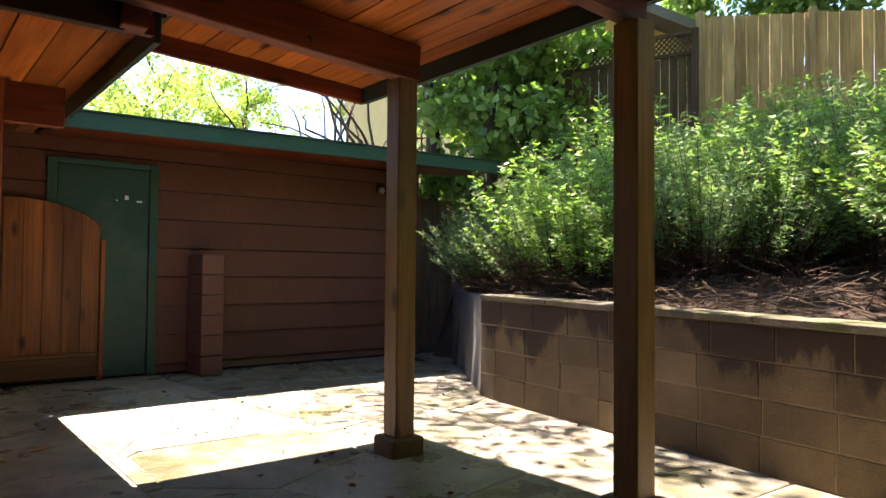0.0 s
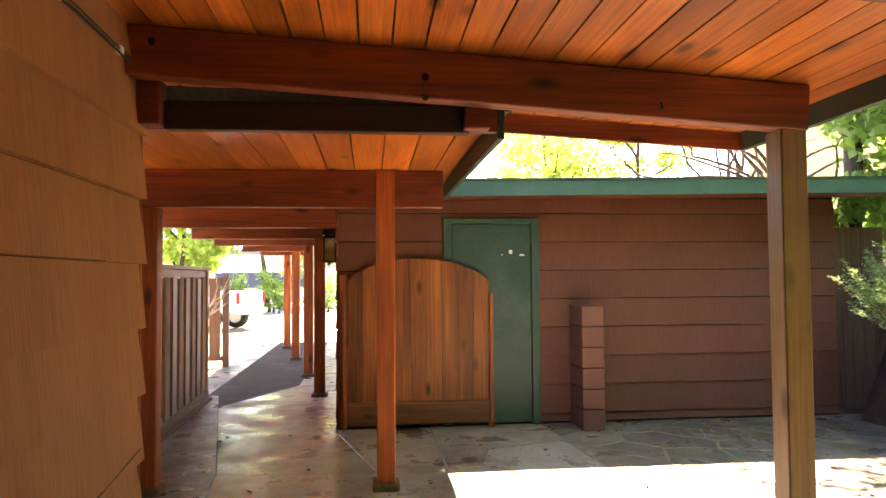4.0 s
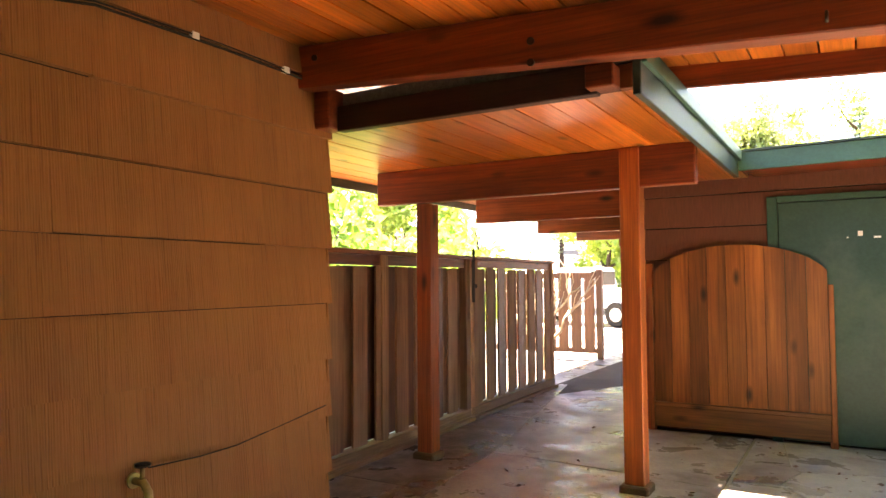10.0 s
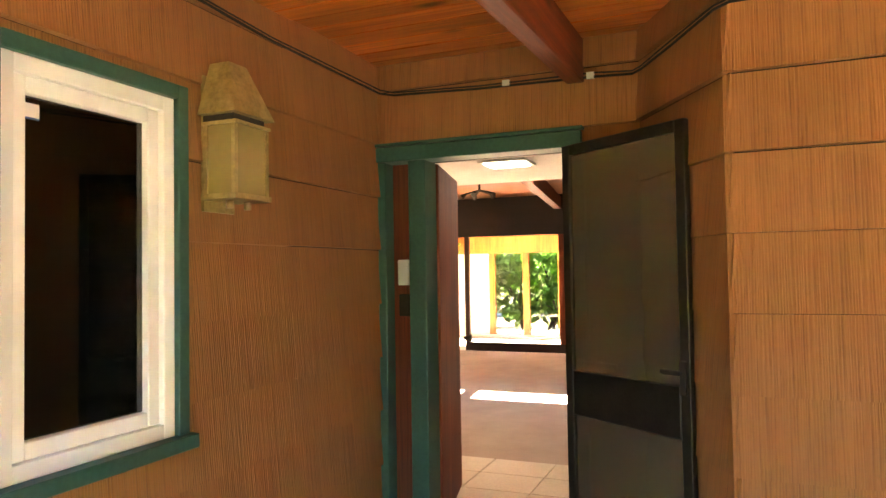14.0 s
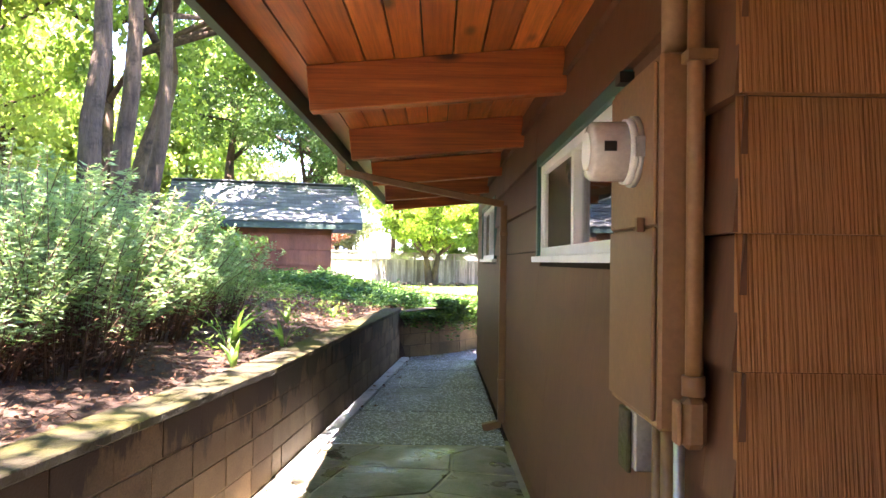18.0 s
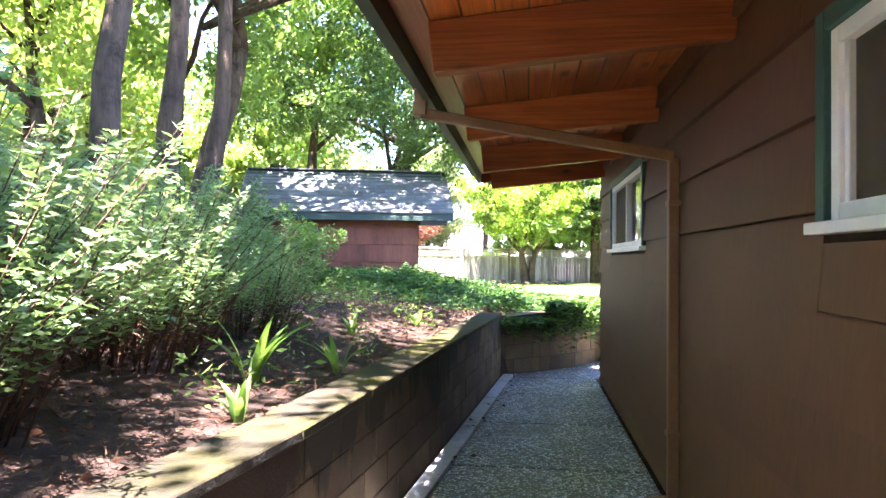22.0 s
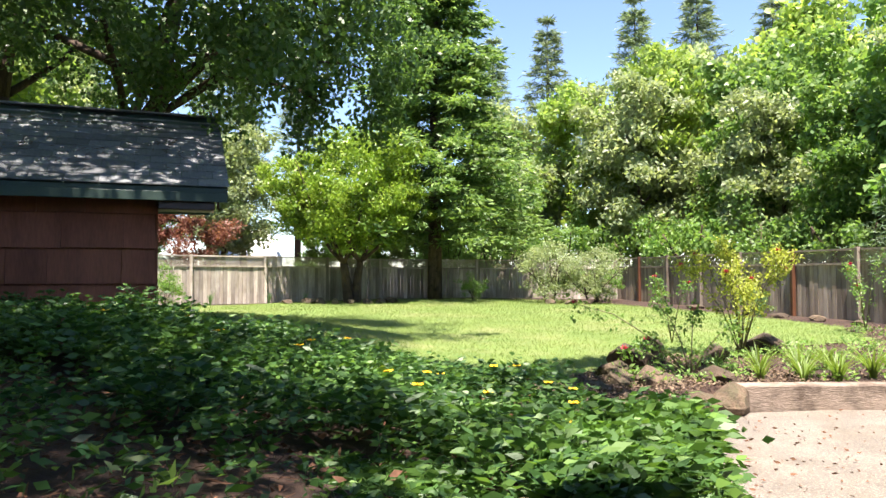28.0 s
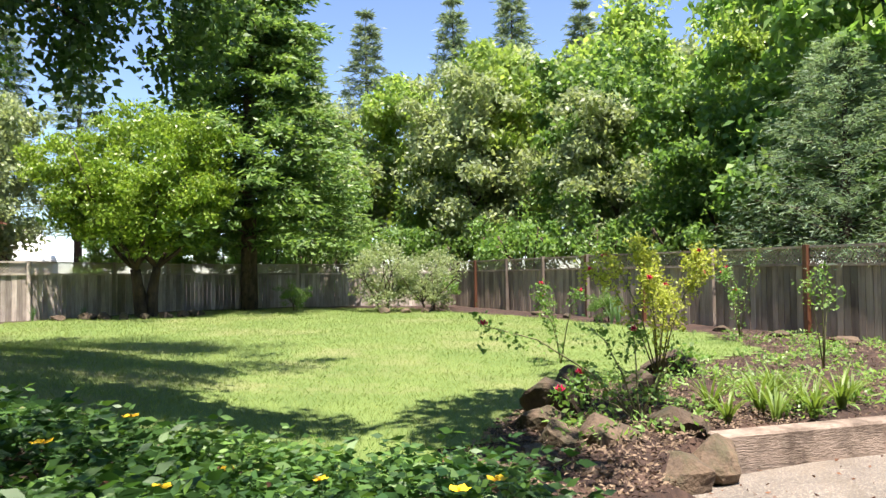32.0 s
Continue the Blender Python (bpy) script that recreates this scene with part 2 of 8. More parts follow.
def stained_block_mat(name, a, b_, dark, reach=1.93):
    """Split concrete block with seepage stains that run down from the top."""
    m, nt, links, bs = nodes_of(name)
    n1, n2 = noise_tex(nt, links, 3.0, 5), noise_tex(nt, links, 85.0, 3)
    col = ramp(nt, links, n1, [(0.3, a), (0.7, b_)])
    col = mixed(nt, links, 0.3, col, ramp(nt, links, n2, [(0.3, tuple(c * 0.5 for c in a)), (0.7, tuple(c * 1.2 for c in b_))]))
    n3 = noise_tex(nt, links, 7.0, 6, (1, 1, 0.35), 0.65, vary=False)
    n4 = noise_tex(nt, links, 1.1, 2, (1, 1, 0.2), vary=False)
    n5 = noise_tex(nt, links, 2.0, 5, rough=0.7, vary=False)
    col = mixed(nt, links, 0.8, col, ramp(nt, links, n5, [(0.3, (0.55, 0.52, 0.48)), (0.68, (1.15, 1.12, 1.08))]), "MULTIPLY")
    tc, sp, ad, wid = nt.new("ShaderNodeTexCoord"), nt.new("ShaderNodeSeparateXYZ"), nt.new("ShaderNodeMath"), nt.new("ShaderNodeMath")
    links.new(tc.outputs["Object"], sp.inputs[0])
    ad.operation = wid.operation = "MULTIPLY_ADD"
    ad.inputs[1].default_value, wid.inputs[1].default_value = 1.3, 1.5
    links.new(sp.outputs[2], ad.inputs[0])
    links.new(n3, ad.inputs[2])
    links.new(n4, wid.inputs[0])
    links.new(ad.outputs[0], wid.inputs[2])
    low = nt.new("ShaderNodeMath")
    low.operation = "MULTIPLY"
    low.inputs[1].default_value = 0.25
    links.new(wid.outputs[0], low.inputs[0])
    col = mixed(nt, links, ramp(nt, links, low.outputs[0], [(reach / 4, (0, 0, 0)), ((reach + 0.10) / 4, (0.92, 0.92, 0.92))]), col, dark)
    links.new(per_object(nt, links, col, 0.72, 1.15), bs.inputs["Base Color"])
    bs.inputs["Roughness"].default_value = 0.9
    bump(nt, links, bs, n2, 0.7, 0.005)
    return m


M["shake_x"] = shake_mat("shake siding x", (0.236, 0.096, 0.031), (0.302, 0.128, 0.042), 0)
M["shake_y"] = shake_mat("shake siding y", (0.236, 0.096, 0.031), (0.302, 0.128, 0.042), 1)
M["lap_x"] = rough_mat("garage lap siding", (0.115, 0.042, 0.027), (0.165, 0.064, 0.042), 1.2, 0.62, 0.0015, 70, (1, 1, 0.05), spread=(0.9, 1.08))
M["lap_y"] = rough_mat("passage lap siding", (0.095, 0.038, 0.017), (0.135, 0.056, 0.025), 1.2, 0.62, 0.0012, 40, (1, 1, 0.2), spread=(0.97, 1.03))
M["green"] = rough_mat("green trim paint", (0.022, 0.075, 0.058), (0.032, 0.10, 0.078), 3.0, 0.45, 0.0008, 50)
M["green_dark"] = rough_mat("dark green fascia paint", (0.020, 0.042, 0.034), (0.034, 0.06, 0.048), 3.0, 0.5, 0.0008, 50)
M["core"] = rough_mat("tar paper", (0.018, 0.011, 0.008), (0.03, 0.018, 0.012), 2.0, 0.95, 0.001)
M["beam_x"] = wood_mat("stained beam x", (0.075, 0.013, 0.005), (0.36, 0.070, 0.014), 0, relief=0.003)
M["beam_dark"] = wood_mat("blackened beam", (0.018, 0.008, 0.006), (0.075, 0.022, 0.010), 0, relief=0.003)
M["rafter"] = wood_mat("orange rafter", (0.26, 0.055, 0.010), (0.68, 0.20, 0.034), 0, relief=0.003)
M["beam_y"] = wood_mat("stained beam y", (0.08, 0.017, 0.007), (0.30, 0.075, 0.02), 1)
M["post"] = wood_mat("stained post", (0.17, 0.034, 0.008), (0.50, 0.135, 0.030), 2)
M["post_w"] = wood_mat("weathered post", (0.11, 0.048, 0.016), (0.36, 0.19, 0.058), 2, weather=(0.20, 0.135, 0.035))
M["board"] = wood_mat("ceiling boards", (0.30, 0.055, 0.011), (0.86, 0.28, 0.052), 1, rough=0.3, spread=(0.66, 1.2))
M["gate"] = wood_mat("cedar gate boards", (0.085, 0.020, 0.006), (0.47, 0.155, 0.042), 2, spread=(0.6, 1.3), grain=14.0)
M["fence_red"] = wood_mat("stained picket", (0.085, 0.030, 0.014), (0.22, 0.09, 0.042), 2, knots=False, spread=(0.7, 1.25))
M["fence_wood"] = wood_mat("weathered brown picket", (0.12, 0.060, 0.030), (0.34, 0.185, 0.10), 2, rough=0.8, knots=False, weather=(0.19, 0.125, 0.078), spread=(0.75, 1.3))
M["fence_rail"] = wood_mat("weathered kickboard", (0.12, 0.075, 0.045), (0.29, 0.19, 0.115), 1, rough=0.85, knots=False)
M["fence_grey"] = wood_mat("weathered grey fence", (0.40, 0.35, 0.30), (0.72, 0.66, 0.58), 2, rough=0.9, knots=False, weather=(0.27, 0.22, 0.18), spread=(0.6, 1.25))
M["fence_tan"] = wood_mat("new cedar fence", (0.42, 0.29, 0.15), (0.62, 0.46, 0.27), 2, rough=0.8, knots=False)
M["concrete"] = rough_mat("concrete slab", (0.165, 0.142, 0.120), (0.40, 0.35, 0.295), 1.3, 0.30, 0.003, 50, stain=(0.095, 0.078, 0.062), stain_scale=1.1, spec=0.55, wet=True, cover=0.47)
M["concrete_dark"] = rough_mat("rough old concrete", (0.085, 0.070, 0.056), (0.22, 0.182, 0.147), 2.2, 0.5, 0.006, 60, stain=(0.045, 0.040, 0.026), stain_scale=1.6, spec=0.5, wet=True)
M["flag"] = rough_mat("flagstone", (0.105, 0.090, 0.073), (0.285, 0.245, 0.198), 2.6, 0.48, 0.005, 40, stain=(0.085, 0.088, 0.024), stain_scale=1.1, spread=(0.7, 1.2), wet=True)
M["aggregate"] = speckled_mat("exposed aggregate", 0.019, [(0.0, (0.075, 0.086, 0.118)), (0.5, (0.31, 0.33, 0.40)), (1.0, (0.78, 0.80, 0.86))], (0.10, 0.09, 0.045))
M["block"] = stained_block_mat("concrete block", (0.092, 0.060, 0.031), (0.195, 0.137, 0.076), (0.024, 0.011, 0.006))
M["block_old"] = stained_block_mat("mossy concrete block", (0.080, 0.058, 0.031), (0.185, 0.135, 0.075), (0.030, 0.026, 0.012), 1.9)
M["mortar_old"] = rough_mat("dark mortar", (0.05, 0.04, 0.025), (0.11, 0.085, 0.055), 8.0, 0.95, 0.003, 90)
M["mortar"] = rough_mat("mortar", (0.22, 0.165, 0.105), (0.32, 0.245, 0.165), 8.0, 0.95, 0.003, 90)
M["soil"] = rough_mat("soil and needles", (0.016, 0.009, 0.0065), (0.050, 0.028, 0.019), 14.0, 0.95, 0.035, 70, stain=(0.085, 0.050, 0.034), stain_scale=2.6)
M["lawn"] = rough_mat("lawn turf", (0.08, 0.135, 0.028), (0.145, 0.205, 0.05), 1.3, 0.95, 0.03, 110, stain=(0.20, 0.205, 0.085), stain_scale=0.45)
M["glass"] = glass_mat("window glass")
M["vinyl"] = rough_mat("white vinyl", (0.84, 0.845, 0.83), (0.88, 0.885, 0.87), 1.5, 0.4, 0.0, 4)
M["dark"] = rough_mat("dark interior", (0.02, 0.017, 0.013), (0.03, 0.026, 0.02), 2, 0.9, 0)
M["bark"] = rough_mat("bark", (0.030, 0.021, 0.015), (0.115, 0.078, 0.055), 7, 0.95, 0.08, 18, (1, 1, 0.22), stain=(0.018, 0.014, 0.010), stain_scale=4.0)
M["twig"] = rough_mat("dry twigs", (0.055, 0.033, 0.021), (0.14, 0.085, 0.055), 9, 0.9, 0.0)
M["rock"] = rough_mat("rock", (0.034, 0.025, 0.018), (0.135, 0.094, 0.060), 5, 0.9, 0.03, 30, stain=(0.05, 0.05, 0.025), stain_scale=3.0, spread=(0.7, 1.25))
M["shingle"] = rough_mat("asphalt shingle", (0.085, 0.092, 0.098), (0.17, 0.178, 0.186), 30, 0.85, 0.003, 120, spread=(0.72, 1.3), stain=(0.16, 0.105, 0.055), stain_scale=1.6, cover=0.62)
M["shed"] = rough_mat("shed siding", (0.15, 0.048, 0.030), (0.27, 0.092, 0.056), 4, 0.8, 0.003, 60, (1, 1, 0.12), spread=(0.75, 1.2))
M["leaf_bright"] = leaf_mat("bright leaves", (0.14, 0.235, 0.048), (0.25, 0.37, 0.085), (0.40, 0.50, 0.16), 0.45, 0.48)
M["leaf_round"] = leaf_mat("glossy green leaves", (0.065, 0.14, 0.016), (0.145, 0.25, 0.026), (0.31, 0.41, 0.06), 0.4, 0.38)
M["leaf_mid"] = leaf_mat("mid green leaves", (0.07, 0.16, 0.035), (0.135, 0.25, 0.06), (0.23, 0.34, 0.10), 0.45, 0.48)
M["leaf_dark"] = leaf_mat("dark leaves", (0.016, 0.045, 0.012), (0.035, 0.08, 0.02), (0.07, 0.12, 0.03), 0.4)
M["leaf_grey"] = leaf_mat("sage leaves", (0.085, 0.165, 0.075), (0.16, 0.27, 0.125), (0.27, 0.38, 0.19), 0.5, 0.45)
M["leaf_pine"] = leaf_mat("needles", (0.085, 0.135, 0.075), (0.145, 0.205, 0.115), (0.23, 0.29, 0.17), 0.5, 0.4)
M["leaf_ivy"] = leaf_mat("groundcover leaves", (0.012, 0.050, 0.018), (0.036, 0.115, 0.03), (0.16, 0.30, 0.055), 0.5, 0.35)


M["green_door"] = rough_mat("scuffed green door paint", (0.018, 0.062, 0.055), (0.028, 0.085, 0.075), 2.0, 0.4, 0.0006, 40, stain=(0.06, 0.105, 0.09), stain_scale=1.1)
M["gate_x"] = wood_mat("cedar gate rail", (0.09, 0.028, 0.010), (0.34, 0.14, 0.05), 0)
M["pier"] = rough_mat("painted block", (0.14, 0.06, 0.043), (0.165, 0.073, 0.053), 6, 0.85, 0.003, 80, spread=(0.98, 1.02))
M["bronze"] = rough_mat("dark bronze metal", (0.022, 0.02, 0.016), (0.045, 0.04, 0.032), 8, 0.45, 0.0005, metal=0.6)
M["brass"] = rough_mat("tarnished brass", (0.24, 0.17, 0.065), (0.46, 0.35, 0.15), 14, 0.5, 0.001, metal=0.3)
M["panel"] = wood_mat("varnished mahogany", (0.11, 0.022, 0.008), (0.24, 0.058, 0.017), 2, rough=0.8, knots=False)
M["honey"] = wood_mat("honey-stained frames", (0.34, 0.115, 0.024), (0.52, 0.215, 0.052), 2, rough=0.45, knots=False)
M["dark_wood"] = wood_mat("dark wood", (0.03, 0.012, 0.006), (0.07, 0.025, 0.012), 1, rough=0.4, knots=False)
M["tile"] = rough_mat("pale stone tile", (0.42, 0.36, 0.28), (0.52, 0.45, 0.35), 3, 0.35, 0.0005, stain=(0.34, 0.28, 0.21))
M["carpet"] = rough_mat("carpet", (0.24, 0.175, 0.14), (0.32, 0.24, 0.19), 3, 1.0, 0.004, 150)
M["plaster"] = rough_mat("off-white plaster", (0.68, 0.65, 0.59), (0.76, 0.73, 0.67), 2, 0.8, 0.0008)
M["blue"] = rough_mat("blue print", (0.05, 0.12, 0.4), (0.06, 0.15, 0.45), 4, 0.5, 0)
M["pale_bark"] = rough_mat("pale bark", (0.34, 0.26, 0.17), (0.52, 0.42, 0.29), 9, 0.9, 0.004, 40)
M["steel"] = rough_mat("galvanised steel", (0.35, 0.35, 0.34), (0.5, 0.5, 0.49), 12, 0.45, 0.0004, metal=0.8)
M["box_paint"] = rough_mat("painted meter box", (0.20, 0.10, 0.045), (0.25, 0.13, 0.06), 3, 0.5, 0.0006, 60, stain=(0.16, 0.08, 0.036))


M["fence_brown"] = wood_mat("brown weathered fence", (0.17, 0.132, 0.10), (0.46, 0.375, 0.30), 2, rough=0.9, knots=False, weather=(0.30, 0.26, 0.21), spread=(0.55, 1.35))
M["fence_dark"] = wood_mat("dark weathered fence", (0.075, 0.05, 0.034), (0.16, 0.115, 0.08), 2, rough=0.9, knots=False)
M["litter"] = rough_mat("dry leaves", (0.070, 0.031, 0.018), (0.21, 0.105, 0.060), 20, 0.9, 0, spread=(0.6, 1.3))
M["mulch"] = rough_mat("pale dry mulch", (0.10, 0.066, 0.042), (0.29, 0.21, 0.14), 20, 0.9, 0, spread=(0.8, 1.2))
M["meter"] = rough_mat("clear meter cover", (0.55, 0.50, 0.46), (0.62, 0.57, 0.52), 3, 0.12, 0, spec=0.8)
M["yellow"] = rough_mat("pale yellow stucco", (0.62, 0.50, 0.22), (0.70, 0.57, 0.27), 3, 0.9, 0.002)
M["white_metal"] = rough_mat("white metal roofing", (0.72, 0.72, 0.72), (0.8, 0.8, 0.8), 3, 0.4, 0)
M["navy"] = rough_mat("navy paint", (0.03, 0.045, 0.09), (0.04, 0.06, 0.11), 3, 0.5, 0)
M["truck"] = rough_mat("white car paint", (0.66, 0.66, 0.66), (0.74, 0.74, 0.74), 2, 0.25, 0)
M["red_lamp"] = rough_mat("red lamp plastic", (0.5, 0.01, 0.012), (0.6, 0.015, 0.015), 4, 0.2, 0)


M["leaf_oak"] = leaf_mat("oak leaves", (0.028, 0.07, 0.02), (0.058, 0.12, 0.032), (0.105, 0.185, 0.05), 0.42, 0.42)
M["leaf_plum"] = leaf_mat("plum leaves", (0.13, 0.035, 0.03), (0.22, 0.075, 0.055), (0.30, 0.16, 0.10), 0.5, 0.4)
M["leaf_conifer"] = leaf_mat("redwood needles", (0.055, 0.125, 0.035), (0.12, 0.23, 0.055), (0.25, 0.36, 0.10), 0.5, 0.4)
M["leaf_blue"] = leaf_mat("blue needles", (0.10, 0.17, 0.10), (0.17, 0.26, 0.15), (0.28, 0.37, 0.22), 0.5, 0.42)
M["leaf_sage2"] = leaf_mat("dull leaves", (0.155, 0.21, 0.10), (0.265, 0.33, 0.165), (0.40, 0.46, 0.27), 0.5, 0.47)
M["leaf_dark2"] = leaf_mat("shaded leaves", (0.075, 0.15, 0.032), (0.135, 0.235, 0.05), (0.22, 0.33, 0.08), 0.4, 0.5)
M["leaf_mint"] = leaf_mat("mint leaves", (0.095, 0.20, 0.045), (0.18, 0.32, 0.08), (0.31, 0.45, 0.15), 0.45, 0.47)
M["leaf_strap"] = leaf_mat("strap leaves", (0.10, 0.17, 0.03), (0.17, 0.26, 0.05), (0.26, 0.33, 0.08))
M["leaf_lime"] = leaf_mat("lime rose leaves", (0.22, 0.27, 0.04), (0.36, 0.42, 0.07), (0.52, 0.55, 0.14), 0.45, 0.48)
M["leaf_grass"] = leaf_mat("grass blades", (0.095, 0.16, 0.032), (0.165, 0.24, 0.052), (0.28, 0.31, 0.11), 0.6, 0.35)
M["cane"] = rough_mat("green cane", (0.10, 0.11, 0.04), (0.17, 0.16, 0.07), 8, 0.7, 0)
M["red_petal"] = rough_mat("red petals", (0.45, 0.01, 0.05), (0.6, 0.03, 0.12), 8, 0.6, 0)
M["yellow_petal"] = rough_mat("yellow petals", (0.75, 0.42, 0.01), (0.85, 0.55, 0.02), 8, 0.6, 0)


def screen_mat(name, col, hole):
    m, nt, links, bs = nodes_of(name)
    t, mx = nt.new("ShaderNodeBsdfTransparent"), nt.new("ShaderNodeMixShader")
    n = noise_tex(nt, links, 3.0, 4)
    links.new(ramp(nt, links, n, [(0.3, tuple(c * 0.7 for c in col)), (0.7, col)]), bs.inputs["Base Color"])
    bs.inputs["Roughness"].default_value = 0.7
    mx.inputs[0].default_value = hole
    links.new(bs.outputs[0], mx.inputs[1])
    links.new(t.outputs[0], mx.inputs[2])
    links.new(mx.outputs[0], nt["Material Output"].inputs[0])
    return m


def lamp_mat(name, col, strength):
    m, nt, links, bs = nodes_of(name)
    bs.inputs["Emission Color"].default_value, bs.inputs["Emission Strength"].default_value = (*col, 1), strength
    return m


M["render_grey"] = rough_mat("grey cement render", (0.085, 0.08, 0.078), (0.17, 0.16, 0.152), 2.5, 0.9, 0.004, 50, stain=(0.05, 0.042, 0.035), stain_scale=1.4, streak=True)
M["joint"] = rough_mat("pale joint sand", (0.26, 0.23, 0.18), (0.38, 0.34, 0.27), 6, 0.95, 0.003, 90, stain=(0.16, 0.17, 0.06), stain_scale=1.5)
M["channel"] = rough_mat("pale channel concrete", (0.40, 0.43, 0.46), (0.60, 0.63, 0.66), 5, 0.8, 0.002, 80, stain=(0.18, 0.18, 0.13), stain_scale=2.0)
M["tan_paving"] = speckled_mat("gravelly concrete", 0.012, [(0.0, (0.12, 0.095, 0.07)), (0.5, (0.22, 0.18, 0.14)), (1.0, (0.34, 0.30, 0.24))], (0.12, 0.095, 0.065))
M["kerb"] = rough_mat("board-marked concrete", (0.17, 0.13, 0.10), (0.34, 0.27, 0.215), 3, 0.9, 0.02, 30, (0.5, 0.5, 2.5), stain=(0.075, 0.055, 0.04), stain_scale=1.8, cover=0.46)
M["amber"] = screen_mat("amber glass", (0.50, 0.37, 0.13), 0.4)
M["screen"] = screen_mat("insect mesh", (0.115, 0.085, 0.048), 0.30)
M["lamp"] = lamp_mat("light panel", (1, 0.93, 0.8), 1.2)


# ==== mesh helpers ====
def part(name, bm, material, parent=None, label=""):
    me = bpy.data.meshes.new(name)
    bm.to_mesh(me)
    bm.free()
    me.materials.append(material)
    ob = new(name, me)
    ob.parent = parent
    if label:
        ob["label"] = label
    return ob


def pydata(name, verts, faces, material, parent=None, smooth=False):
    me = bpy.data.meshes.new(name)
    me.from_pydata(verts, [], faces)
    me.materials.append(material)
    if smooth:
        me.polygons.foreach_set("use_smooth", [True] * len(me.polygons))
    ob = new(name, me)
    ob.parent = parent
    return ob


def hexa(bm, p):
    """A box from eight corners: four below, then the four above them."""
    v = [bm.verts.new(q) for q in p]
    for f in ((3, 2, 1, 0), (4, 5, 6, 7), (0, 1, 5, 4), (1, 2, 6, 5), (2, 3, 7, 6), (3, 0, 4, 7)):
        bm.faces.new([v[i] for i in f])
    return v


def box(bm, x0, x1, y0, y1, z0, z1):
    return hexa(bm, [(x0, y0, z0), (x1, y0, z0), (x1, y1, z0), (x0, y1, z0), (x0, y0, z1), (x1, y0, z1), (x1, y1, z1), (x0, y1, z1)])


def boxed(name, x0, x1, y0, y1, z0, z1, material, parent=None, bevel=0.0, label=""):
    bm = bmesh.new()
    box(bm, min(x0, x1), max(x0, x1), min(y0, y1), max(y0, y1), min(z0, z1), max(z0, z1))
    if bevel:
        bmesh.ops.bevel(bm, geom=bm.edges[:], offset=bevel, segments=1, affect="EDGES")
    return part(name, bm, material, parent, label)


def bar(name, a, b, w, h, material, parent=None, bevel=0.0, label="", up=(0, 0, 1)):
    """A timber from a to b (centre line), w wide and h high."""
    a, b = Vector(a), Vector(b)
    d = (b - a).normalized()
    s = d.cross(Vector(up))
    s = s.normalized() if s.length > 1e-4 else Vector((1, 0, 0))
    u = s.cross(d).normalized()
    bm = bmesh.new()
    lo = [a - s * w / 2 - u * h / 2, a + s * w / 2 - u * h / 2, b + s * w / 2 - u * h / 2, b - s * w / 2 - u * h / 2]
    hexa(bm, lo + [q + u * h for q in lo])
    if bevel:
        bmesh.ops.bevel(bm, geom=bm.edges[:], offset=bevel, segments=1, affect="EDGES")
    return part(name, bm, material, parent, label)


def tube_bm(bm, pts, radii, sides=8):
    rings = []
    for i, p in enumerate(pts):
        p = Vector(p)
        d = (Vector(pts[min(i + 1, len(pts) - 1)]) - Vector(pts[max(i - 1, 0)])).normalized()
        s = d.orthogonal().normalized() if i == 0 else (s - d * s.dot(d)).normalized()
        t = d.cross(s)
        r = radii[i] if hasattr(radii, "__len__") else radii
        rings.append([bm.verts.new(p + (s * math.cos(q) + t * math.sin(q)) * r) for q in (2 * math.pi * k / sides for k in range(sides))])
    for a, b in zip(rings, rings[1:]):
        for k in range(sides):
            bm.faces.new((a[k], a[(k + 1) % sides], b[(k + 1) % sides], b[k])).smooth = True
    bm.faces.new(rings[0][::-1])
    bm.faces.new(rings[-1])


def tube(name, pts, radii, material, parent=None, sides=8, label=""):
    bm = bmesh.new()
    tube_bm(bm, pts, radii, sides)
    return part(name, bm, material, parent, label)


def empty(name, x=0, y=0, z=0, label="", category="", group="", kind=""):
    e = new(name)
    e.location = (x, y, z)
    e.empty_display_size = 0.1
    return tagged(e, label, category, group, kind)


def under(e, obs):
    """Hangs parts built in world coordinates under an Empty."""
    for o in obs:
        o.parent = e
        o.matrix_parent_inverse = Matrix.Translation(-Vector(e.location))
    return e


def nest(main, *small):
    """Makes pieces parts of a part (one level deeper)."""
    for o in small:
        o.parent = main
        o.matrix_parent_inverse = Matrix()


COURSE, LAP0 = 0.2905, 1.556 - 6 * 0.2905


